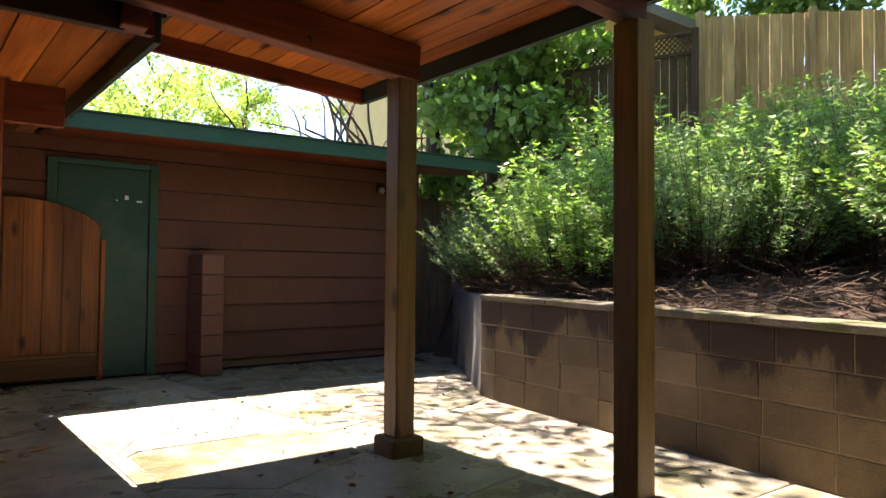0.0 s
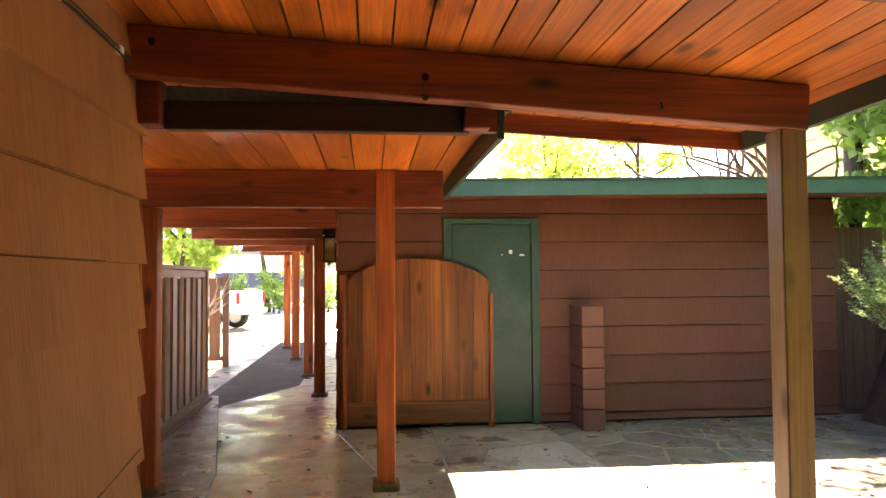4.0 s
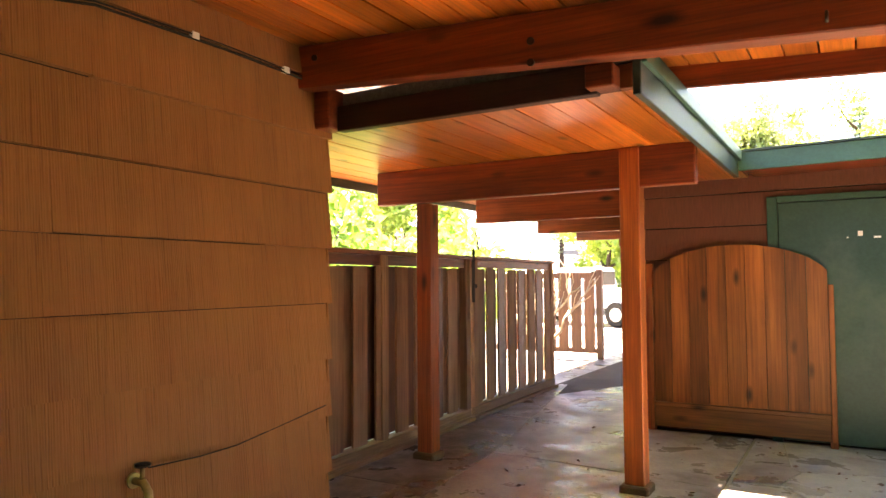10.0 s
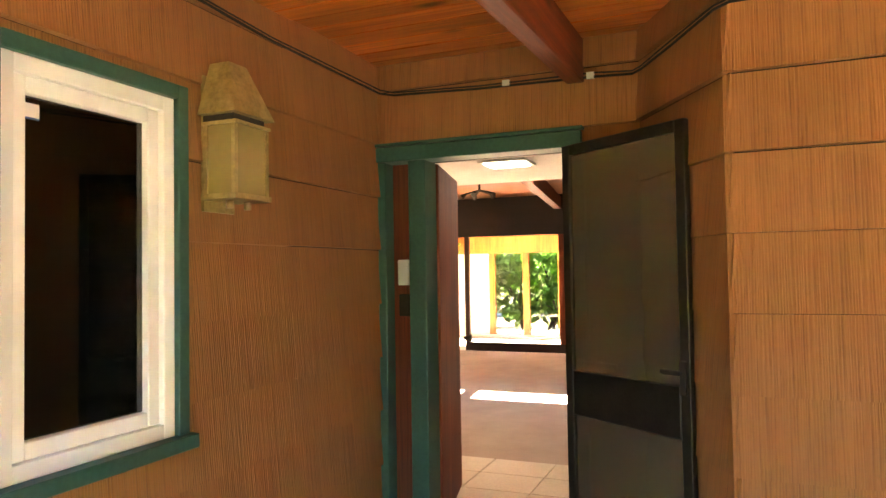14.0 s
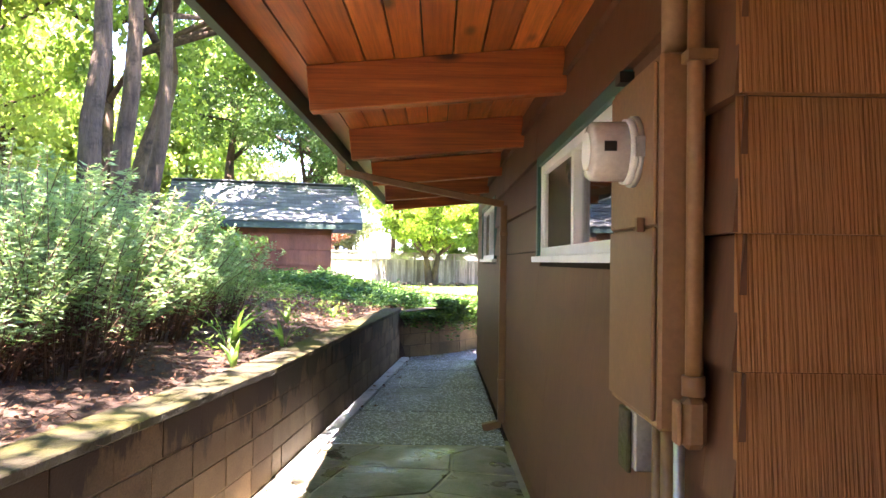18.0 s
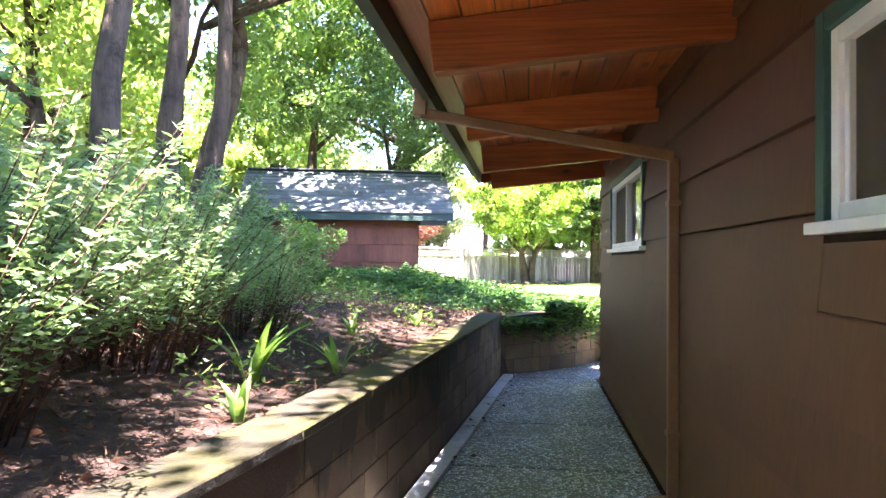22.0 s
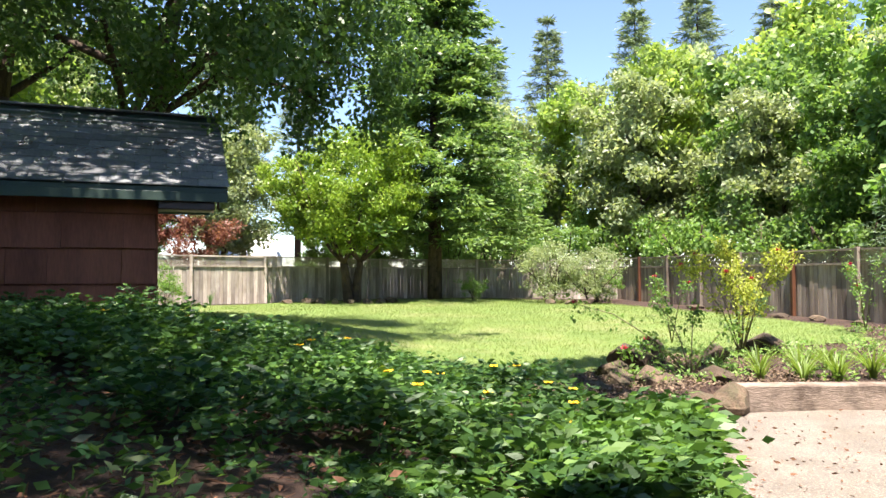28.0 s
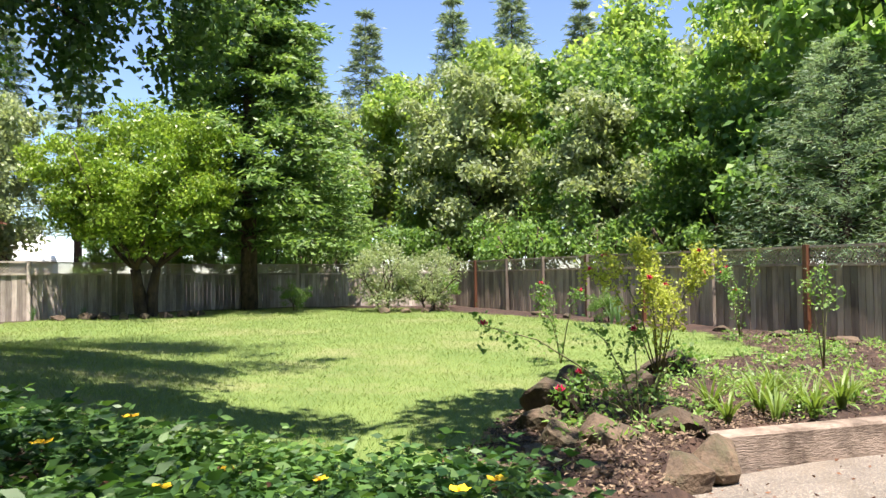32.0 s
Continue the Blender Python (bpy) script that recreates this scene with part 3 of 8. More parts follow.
def wall(name, p0, p1, z0, z1, holes=(), thick=0.16, material="core", label=""):
    """A wall whose outer face runs from p0 to p1, the outside on the right of that way. Holes: (s0, s1, z0, z1) along it."""
    a, b = Vector((*p0, 0)), Vector((*p1, 0))
    d = (b - a).normalized()
    n = Vector((d.y, -d.x, 0))
    L = (b - a).length
    ss = sorted({0, L, *(h[0] for h in holes), *(h[1] for h in holes)})
    zs = sorted({z0, z1, *(h[2] for h in holes), *(h[3] for h in holes)})
    bm = bmesh.new()
    for s0, s1 in zip(ss, ss[1:]):
        for u0, u1 in zip(zs, zs[1:]):
            if any(h[0] <= (s0 + s1) / 2 <= h[1] and h[2] <= (u0 + u1) / 2 <= h[3] for h in holes):
                continue
            q = [a + d * s0, a + d * s1, a + d * s1 - n * thick, a + d * s0 - n * thick]
            hexa(bm, [v + Vector((0, 0, u0)) for v in q] + [v + Vector((0, 0, u1)) for v in q])
    bmesh.ops.remove_doubles(bm, verts=bm.verts[:], dist=1e-4)
    return tagged(part(name, bm, M[material]), label, "wall", kind="structure")


def courses(parent, p0, p1, z0, z1, material, holes=(), proud=0.03, name="siding_course", end0=0.0, end1=0.0, piece=0.0, seed=1, groove=0.003):
    """Overlapping siding: each course is a board whose butt stands proud. Cut round the holes; piece: length of a piece along the wall."""
    rng = random.Random(seed)
    a, b = Vector((*p0, 0)), Vector((*p1, 0))
    d = (b - a).normalized()
    n = Vector((d.y, -d.x, 0))
    L = (b - a).length
    k = math.floor((z0 - LAP0) / COURSE)
    while LAP0 + k * COURSE < z1 - 0.02:
        lo, hi = max(z0, LAP0 + k * COURSE), min(z1, LAP0 + (k + 1) * COURSE)
        k += 1
        spans, full = [(-end0, L + end1)], hi - lo
        cut = []
        for h in holes:
            if h[2] < hi - 0.01 and h[3] > lo + 0.01:
                spans = [t for s0, s1 in spans for t in ((s0, min(s1, h[0])), (max(s0, h[1]), s1)) if t[1] - t[0] > 0.02]
                if h[2] > lo + 0.02:
                    cut.append((h[0], h[1], lo, h[2]))
                if h[3] < hi - 0.02:
                    cut.append((h[0], h[1], h[3], hi))
        for s0, s1 in spans:
            if piece:
                s = s0
                step = piece * rng.uniform(0.3, 1)
                while s < s1 - 0.02:
                    e = min(s1, s + step)
                    if s1 - e < 0.12:
                        e = s1
                    cut.append((s, e - (0.0006 if e < s1 else 0), lo, hi))
                    s, step = e, piece * rng.uniform(0.75, 1.1)
            else:
                cut.append((s0, s1, lo, hi))
        for s0, s1, za, zb in cut:
            bm = bmesh.new()
            j = rng.uniform(-0.003, 0.003) if za == lo else 0
            q0, q1 = a + d * s0, a + d * s1
            pr = proud + rng.uniform(-0.002, 0.002)
            p_lo, p_hi = pr + (0.004 - pr) * (za - lo) / full, pr + (0.004 - pr) * (zb - lo) / full
            lo_v, hi_v = Vector((0, 0, za + j)), Vector((0, 0, zb - (groove if zb == hi else 0)))
            hexa(bm, [q0 + lo_v + n * p_lo, q1 + lo_v + n * p_lo, q1 + lo_v, q0 + lo_v, q0 + hi_v + n * p_hi, q1 + hi_v + n * p_hi, q1 + hi_v, q0 + hi_v])
            part(name, bm, M[material], parent)


# ==== ground and the low paved level ====
def lerp_poly(pts, y):
    """x on a polyline given by falling y."""
    for (x0, y0), (x1, y1) in zip(pts, pts[1:]):
        if y1 <= y <= y0:
            return x0 + (x1 - x0) * (y - y0) / (y1 - y0)
    return pts[-1][0]


RW = [(6.75, 6.65), (4.585, 3.11), (3.57, -5.40), (3.02, -11.40)]           # foot of the retaining wall
RW_TOP = [(0.82, 6.15), (0.815, 3.40), (0.705, -5.40), (0.705, -11.40)]
CROSS = [(3.03, -11.36), (2.55, -11.70), (2.08, -12.15), (1.66, -12.82)]
EDGE = CROSS + [(-0.25, -16.25), (-1.2, -16.78), (-9.0, -15.6)]


def smooth(t):
    t = min(1, max(0, t))
    return t * t * (3 - 2 * t)


def is_low(x, y):
    if y > 6.15:
        return x < 6.75
    if y > -11.36:
        return x < lerp_poly(RW, y) + 0.165
    if x >= 3.03:
        return False
    if x < -9.0:
        return y > -15.6
    for (x0, y0), (x1, y1) in zip(EDGE, EDGE[1:]):
        if x1 <= x <= x0:
            return y > y0 + (y1 - y0) * (x - x0) / (x1 - x0) - 0.19
    return False


def lawn_z(x, y):
    base = 0.22 + 0.03 * smooth((-y - 16.4) / 8)
    return base + 0.60 * smooth((x - 1.2) / 4.0) * (1 - smooth((-y - 19.4) / 9))


def high_z(x, y):
    xw = lerp_poly(RW, min(y, 6.1))
    d = max(0, x - xw - 0.2)
    bank = lerp_poly(RW_TOP, min(y, 6.1)) - 0.03 + 0.18 * min(d, 2) + 0.34 * max(0, min(d, 9) - 2)
    near, wide = smooth((-y - 11.1) / 3.6), smooth((-y - 9) / 3.2)
    t = near + (wide - near) * smooth(d / 1.5)
    return bank * (1 - t) + lawn_z(x, y) * t if t > 0 else bank


def ground_z(x, y):
    if is_low(x, y):
        return -0.06
    return high_z(x, y) + 0.02 * noise.noise(Vector((x * 0.7, y * 0.7, 0)))


gx = [-600, -300, -150, -80, -50, -35, -25, -18, -14, -11, -9] + [-8 + 0.5 * i for i in range(18)] + [1.0 + 0.16 * i for i in range(32)] + [6.3 + 0.5 * i for i in range(16)] + [15, 18, 22, 28, 36, 50, 80, 150, 300, 600]
gy = [-600, -300, -150, -90, -70, -55] + [-45 + 1.0 * i for i in range(26)] + [-19 + 0.2 * i for i in range(130)] + [7.4, 8.2, 9, 10, 12, 15, 20, 30, 50, 80, 150, 300, 600]
gv = [(x, y, ground_z(x, y)) for y in gy for x in gx]
nx = len(gx)
gf = [(j * nx + i, j * nx + i + 1, (j + 1) * nx + i + 1, (j + 1) * nx + i) for j in range(len(gy) - 1) for i in range(nx - 1)]
ground = tagged(pydata("ground", gv, gf, M["soil"], smooth=True), "brown soil with fallen needles and dry litter", "ground", kind="structure")


# ==== house walls ====
ZT = 2.62                                    # top of the house walls
ALX, ALY = -0.70, -1.81                      # the entry recess: door wall, window wall
MX, MY = 1.86, -10.91                        # passage wall, south end of the house
HY = 2.43                                    # north end of the house wall

w = wall("wall_house_outer", (0, 0), (0, HY), 0, ZT, label="tan-brown striated shake wall of the house")
courses(w, (0, 0), (0, HY), 0.0, ZT, "shake_y", end0=0.02, end1=0.02, piece=1.22, seed=3, proud=0.034)
RNY = -0.39                                  # inner corner of the recess, its side wall runs askew
w = wall("wall_recess_north", (ALX, RNY), (-0.004, 0), 0, ZT, label="short shake wall beside the open screen door")
courses(w, (ALX, RNY), (-0.002, 0), 0, ZT, "shake_x", end1=0.02, seed=4)
DOOR_HOLE = (0.03, 1.09, 0.0, 2.04)
w = wall("wall_entry", (ALX, ALY), (ALX, RNY), 0, ZT, [DOOR_HOLE], label="tan-brown shake wall around the front door")
courses(w, (ALX, ALY), (ALX, RNY), 0, ZT, "shake_y", [(0, 1.13, -1, 2.11)], seed=5)
W3 = (0.85, 1.49)                            # tall window: inner edges of its opening in x
w = wall("wall_window_north", (MX, ALY), (ALX, ALY), 0, ZT, [(MX - W3[1], MX - W3[0], 0.88, 2.05)], label="tan-brown shake wall with a tall window and lantern")
courses(w, (MX, ALY), (ALX, ALY), 0, ZT, "shake_x", [(MX - W3[1] - 0.04, MX - W3[0] + 0.04, 0.83, 2.10)], end0=0.02, piece=1.22, seed=6)
W1, W2 = (-4.59, -2.70, 1.525, 2.07), (-9.79, -7.84, 1.52, 2.14)   # passage windows: y0, y1, z0, z1
PH = [(a[0] - MY, a[1] - MY, a[2], a[3]) for a in (W1, W2)]
w = wall("wall_passage", (MX, MY), (MX, ALY - 0.004), 0, ZT, PH, label="brown lap-sided house wall along the passage")
courses(w, (MX, MY), (MX, ALY - 0.004), 0, ZT, "lap_y", [(h[0] - 0.06, h[1] + 0.06, h[2] - 0.06, h[3] + 0.06) for h in PH], end1=0.02, end0=0.02, piece=2.4, seed=7, groove=0.004)
w = wall("wall_house_south", (-9, MY), (MX - 0.004, MY), 0, ZT, label="brown siding at the back of the house")
courses(w, (-9, MY), (MX - 0.004, MY), 0, ZT, "lap_x", end1=0.02, seed=8, groove=0.008)
w = wall("wall_house_north", (0 - 0.004, HY), (-9, HY), 0, ZT, label="brown shake wall at the house's north end")
courses(w, (0 - 0.004, HY), (-9, HY), 0, ZT, "shake_x", end0=0.02, seed=9)

# ==== garage ====
GY, GX0, GX1 = 6.2, 0.72, 5.99
GDOOR = (1.80 - GX0, 2.75 - GX0, 0, 2.08)
g = wall("wall_garage_south", (GX0, GY), (GX1, GY), 0, 2.36, label="dark red-brown lap-sided garage wall")
courses(g, (GX0, GY), (GX1, GY), 0.02, 2.30, "lap_x", [(GDOOR[0], GDOOR[1], -1, 2.08)], piece=2.4, end0=0.02, seed=11, groove=0.008)
g = wall("wall_garage_west", (GX0, 7.95), (GX0, GY + 0.004), 0, 2.36, label="dark brown shake garage wall along the walkway")
courses(g, (GX0, 7.95), (GX0, GY + 0.004), 0, 2.3, "shake_y", end0=0.02, end1=0.02, seed=12)
wall("wall_garage_north", (GX1, 11), (GX0, 7.95), 0, 2.36, label="plain brown garage back wall")
wall("wall_garage_east", (GX1, GY + 0.004), (GX1, 11), 0, 2.36, label="plain brown garage side wall")
groof = empty("garage_roof", 3.6, 5.6, 2.4, kind="structure", label="low garage roof with a green fascia")
EAVE = 5.25                                  # face of the garage fascia
gob = [bar("fascia", (1.67, EAVE, 2.265), (6.55, EAVE, 2.33), 0.035, 0.14, M["green"], bevel=0.004),
       bar("drip_edge", (1.67, EAVE - 0.004, 2.343), (6.55, EAVE - 0.004, 2.408), 0.06, 0.014, M["green_dark"])]
bm = bmesh.new()
hexa(bm, [(1.67, EAVE + 0.02, 2.30), (6.55, EAVE + 0.02, 2.36), (6.55, 11.2, 2.60), (0.9, 11.2, 2.60), (1.67, EAVE + 0.02, 2.335), (6.55, EAVE + 0.02, 2.40), (6.55, 11.2, 2.66), (0.9, 11.2, 2.66)])
gob.append(part("roof_deck", bm, M["shingle"]))
for k in range(7):
    ya, yb = EAVE + 0.02 + 0.132 * k, EAVE + 0.02 + 0.132 * (k + 1) - 0.006
    gob.append(bar("soffit_board", (1.68, (ya + yb) / 2, 2.225 + 0.008 * k), (6.5, (ya + yb) / 2, 2.285 + 0.008 * k), yb - ya, 0.018, M["beam_x"]))
under(groof, gob)

# ==== low roof over the walkway ====
LX0, LX1, LY0, LY1 = -1.35, 1.64, 2.46, 16.5
lroof = empty("walkway_roof", 0, 6, 2.3, kind="structure", label="low plank roof on stained beams over the walkway")
boards = []
x = LX0
rngb = random.Random(21)
while x < LX1 - 0.05:
    wdt = min(0.19, LX1 - x)
    y1 = 6.10 if x > 0.72 else LY1
    boards.append(boxed("ceiling_board", x + 0.004, x + wdt - 0.005, LY0, y1, 2.252 + rngb.uniform(0, 0.003), 2.285, M["board"]))
    x += wdt
boards.append(boxed("roof_deck", LX0, LX1 + 0.02, LY0 - 0.03, 5.23, 2.29, 2.36, M["shingle"]))
boards.append(boxed("roof_deck", LX0, 0.9, 5.23, LY1, 2.29, 2.36, M["shingle"]))
boards.append(boxed("roof_deck", 0.9, LX1 + 0.02, 5.23, 6.19, 2.29, 2.36, M["shingle"]))
boards.append(boxed("fascia", LX1, LX1 + 0.035, LY0 - 0.04, 5.22, 2.14, 2.33, M["green_dark"], bevel=0.004))
boards.append(boxed("gutter_lip", LX1 + 0.036, LX1 + 0.06, LY0 - 0.04, 5.22, 2.27, 2.35, M["green"], bevel=0.004))
boards.append(boxed("fascia", LX0 - 0.035, LX0, LY0 - 0.04, LY1, 2.18, 2.36, M["green_dark"], bevel=0.004))
boards.append(boxed("edge_trim", 0.06, LX1, LY0 - 0.045, LY0, 2.17, 2.27, M["beam_x"], bevel=0.004))
under(lroof, boards)
for i, (y, xa, xb, drop) in enumerate([(4.19, -0.90, 1.56, 0.0), (6.20, -1.06, 0.70, 0.0), (8.15, -1.17, 0.66, 0.0), (10.0, -1.3, 0.4, 0), (12.3, -1.3, 0.1, 0), (14.5, -1.3, 0.0, 0)]):
    tagged(boxed("roof_beam", xa, xb, y - 0.045, y + 0.045, 1.985, 2.25, M["beam_x"], bevel=0.006), "reddish stained timber beam carrying the walkway roof", "beam", "walkway beams")


def post(name, x, y, z1, size=0.115, base=0.25, base_h=0.1, material="post", label="", group=""):
    e = empty(name, x, y, 0, label, "post", group)
    obs = [boxed("shaft", x - size / 2, x + size / 2, y - size / 2, y + size / 2, base_h, z1, M[material], bevel=0.006)]
    if base:
        obs.append(boxed("footing", x - base / 2, x + base / 2, y - base / 2, y + base / 2, -0.02, base_h, M["block"], bevel=0.012))
    return under(e, obs)


post("roof_post", 1.145, 4.19, 2.25, 0.13, 0.19, 0.05, "post", "reddish stained post on a small footing under the walkway beam", "walkway posts")
post("roof_post", -0.50, 4.27, 1.985, 0.13, 0.19, 0.05, "post", "reddish stained post beside the picket fence", "walkway posts")
for x, y in ((0.40, 8.15), (0.10, 10.0), (-0.33, 12.3), (-0.74, 14.5)):
    post("roof_post", x, y, 1.985, 0.14, 0.2, 0.05, "post", "reddish stained post along the open walkway", "walkway posts")

# ==== high roof over patio, recess and passage ====
UX0, UX1, UY0, UY1 = -0.75, 3.30, -10.97, 3.22


def roof_z(x, y):
    s = smooth((y + 4.71) / 7.0)
    return 2.575 + 0.185 * (1 - s) * smooth(x / 1.8) - (0.095 - 0.029 * s) * max(0, x)


uroof = empty("house_roof", 1, 0, 2.6, kind="structure", label="plank roof on stained rafters over patio and passage")
rows = [UX0 + 0.145 * i for i in range(28)] + [UX1]
ys = [UY0, -8, -5, -3.5, -2, -0.5, 1, UY1]
bl = []
for x0, x1 in zip(rows, rows[1:]):
    if x1 < MX - 0.05:
        run = [ALY - 0.1] + [y for y in ys if y > ALY]
    else:
        run = ys
    bm = bmesh.new()
    j = rngb.uniform(0, 0.003)
    for y0, y1 in zip(run, run[1:]):
        z = [roof_z(xx, yy) + j for xx, yy in ((x0, y0), (x1, y0), (x1, y1), (x0, y1))]
        p = [(x0 + 0.004, y0, z[0]), (x1 - 0.005, y0, z[1]), (x1 - 0.005, y1, z[2]), (x0 + 0.004, y1, z[3])]
        hexa(bm, p + [(a, b, c + 0.035) for a, b, c in p])
    bmesh.ops.remove_doubles(bm, verts=bm.verts[:], dist=1e-4)
    bl.append(part("ceiling_board", bm, M["board"]))
bm = bmesh.new()
for y0, y1 in zip(ys, ys[1:]):
    for xa, xb in ((-12.8, -10.9), (-9.7, -5.0), (-4.5, 0.0), (0.0, 1.8), (1.8, UX1 + 0.03)) if -5 <= y0 < -0.5 else ((-12.8, -4.75), (-4.75, 0.0), (0.0, 1.8), (1.8, UX1 + 0.03)):
        p = [(xx, yy, roof_z(xx, yy) + 0.042) for xx, yy in ((xa, y0), (xb, y0), (xb, y1), (xa, y1))]
        p = [(a, b, c + (0.9 - 0.09 * (a + 9.2) if a < 0 else 0)) for a, b, c in p]
        hexa(bm, p + [(a, b, c + 0.07) for a, b, c in p])
bl.append(part("roof_deck", bm, M["shingle"]))
for a, b in zip(ys, ys[1:]):
    bl.append(bar("fascia", (UX1 + 0.02, a, roof_z(UX1, a) - 0.02), (UX1 + 0.02, b, roof_z(UX1, b) - 0.02), 0.04, 0.17, M["green_dark"]))
    bl.append(bar("gutter", (UX1 + 0.075, a, roof_z(UX1, a) + 0.02), (UX1 + 0.075, b, roof_z(UX1, b) + 0.02), 0.07, 0.09, M["green_dark"]))
bl.append(bar("end_fascia", (-0.2, UY1 + 0.02, roof_z(-0.2, UY1) - 0.03), (UX1 + 0.03, UY1 + 0.02, roof_z(UX1, UY1) - 0.03), 0.04, 0.15, M["beam_x"]))
bl.append(bar("end_fascia", (MX, UY0 - 0.02, roof_z(MX, UY0) - 0.03), (UX1 + 0.03, UY0 - 0.02, roof_z(UX1, UY0) - 0.03), 0.04, 0.15, M["beam_x"]))
under(uroof, bl)

tagged(bar("roof_beam", (-0.05, 2.26, roof_z(0, 2.26) - 0.108), (3.08, 2.26, roof_z(3.08, 2.26) - 0.108), 0.10, 0.215, M["beam_x"], bevel=0.006), "heavy dark reddish timber beam carrying the patio roof", "beam", "patio beams")
tagged(bar("roof_beam", (-0.05, 0.83, roof_z(0, 0.83) - 0.11), (3.28, 0.83, roof_z(3.28, 0.83) - 0.11), 0.09, 0.22, M["beam_x"], bevel=0.006), "reddish stained rafter over the patio", "beam", "patio beams")
tagged(bar("roof_beam", (ALX, -0.70, roof_z(0, -0.7) - 0.11), (3.28, -0.70, roof_z(3.28, -0.7) - 0.11), 0.09, 0.22, M["beam_x"], bevel=0.006), "reddish stained rafter over the entry recess", "beam", "patio beams")
for y in (-2.16, -3.86, -5.56, -7.31, -9.06, -10.61):
    tagged(bar("rafter_tail", (MX + 0.01, y, roof_z(MX, y) - 0.117), (UX1 - 0.14, y, roof_z(UX1 - 0.14, y) - 0.117), 0.09, 0.232, M["rafter"], bevel=0.006), "orange-stained rafter tail under the passage eave", "rafter", "passage rafters")
post("patio_post", 3.0, 2.28, 2.165, 0.13, 0.215, 0.105, "post_w", "weathered brown timber post on a square concrete footing", "patio posts")
post("patio_post", 3.24, 0.83, 2.16, 0.13, 0.215, 0.08, "post_w", "weathered brown timber post at the patio edge", "patio posts")
# low ledger between two blocks, below the main beam
led = empty("ledger_beam", 0.8, 2.40, 2.15, "dark timber ledger hung between two wooden blocks", "beam")
under(led, [
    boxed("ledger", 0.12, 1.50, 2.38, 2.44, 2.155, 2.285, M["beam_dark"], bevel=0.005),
    boxed("end_block", 0.02, 0.12, 2.315, 2.445, 2.165, 2.37, M["beam_x"], bevel=0.006),
    boxed("end_block", 1.47, 1.59, 2.315, 2.445, 2.165, 2.26, M["beam_x"], bevel=0.006),
])


# ==== paving ====
tagged(boxed("patio_slab", -9, 4.75, -1.9, 16, -0.10, -0.012, M["concrete"]), "grey concrete slab under the paving", "floor", kind="structure")


def in_patio(x, y):
    if y > 3.1:
        return x < 4.5 + (y - 3.25) * 0.6
    return x < lerp_poly(RW, y) - 0.02


tagged(boxed("pavement_bed", 1.621, 6.7, -6.2, 6.2, -0.012, -0.006, M["joint"]), "pale jointing under the patio stones", "pavement", kind="structure")


def cell(seeds, k, outline):
    """The part of a convex outline that lies nearest to seed k."""
    poly = outline
    s = seeds[k]
    for j, q in enumerate(seeds):
        if j == k or (q - s).length > 3:
            continue
        m_, n_ = (s + q) / 2, q - s
        out = []
        for a, b in zip(poly, poly[1:] + poly[:1]):
            da, db = (a - m_).dot(n_), (b - m_).dot(n_)
            if da <= 0:
                out.append(a)
            if (da < 0 < db) or (db < 0 < da):
                out.append(a + (b - a) * da / (da - db))
        poly = out
        if len(poly) < 3:
            return []
    return poly


def flagstones(name, label, outline, step, joint, seed, material="flag"):
    """Irregular stones that fill a convex outline, with open joints."""
    rng = random.Random(seed)
    outline = [Vector(p) for p in outline]
    x0, x1 = min(p.x for p in outline), max(p.x for p in outline)
    y0, y1 = min(p.y for p in outline), max(p.y for p in outline)
    seeds = []
    y, row = y0 - step, 0
    while y < y1 + step:
        x = x0 - step + (step / 2 if row % 2 else 0)
        while x < x1 + step:
            seeds.append(Vector((x + rng.uniform(-0.36, 0.36) * step, y + rng.uniform(-0.36, 0.36) * step)))
            x += step * rng.uniform(0.85, 1.35)
        y += step * 0.85
        row += 1
    e = empty(name, outline[0].x, outline[0].y, 0, label, "pavement", kind="structure")
    obs = []
    for k in range(len(seeds)):
        poly = cell(seeds, k, outline)
        if len(poly) < 3:
            continue
        c = sum(poly, Vector((0, 0))) / len(poly)
        if min((p - c).length for p in poly) < joint * 2:
            continue
        top = rng.uniform(-0.001, 0.004)
        bm = bmesh.new()
        rims = []
        for sh, z in ((joint / 2, -0.012), (joint / 2, top - 0.004), (joint / 2 + 0.006, top)):
            rims.append([bm.verts.new((*(p - (p - c).normalized() * sh * 1.3), z)) for p in poly])
        n_ = len(poly)
        for a, b in zip(rims, rims[1:]):
            for i in range(n_):
                bm.faces.new((a[i], a[(i + 1) % n_], b[(i + 1) % n_], b[i]))
        bm.faces.new(rims[-1])
        bmesh.ops.recalc_face_normals(bm, faces=bm.faces[:])
        obs.append(part("flagstone", bm, M[material]))
    return under(e, obs)


WJ = [(-0.90, 8.45), (-0.13, 4.68), (0.05, 2.46)]    # long joint beside the fence strip


def wj(y):
    return lerp_poly(WJ, y)


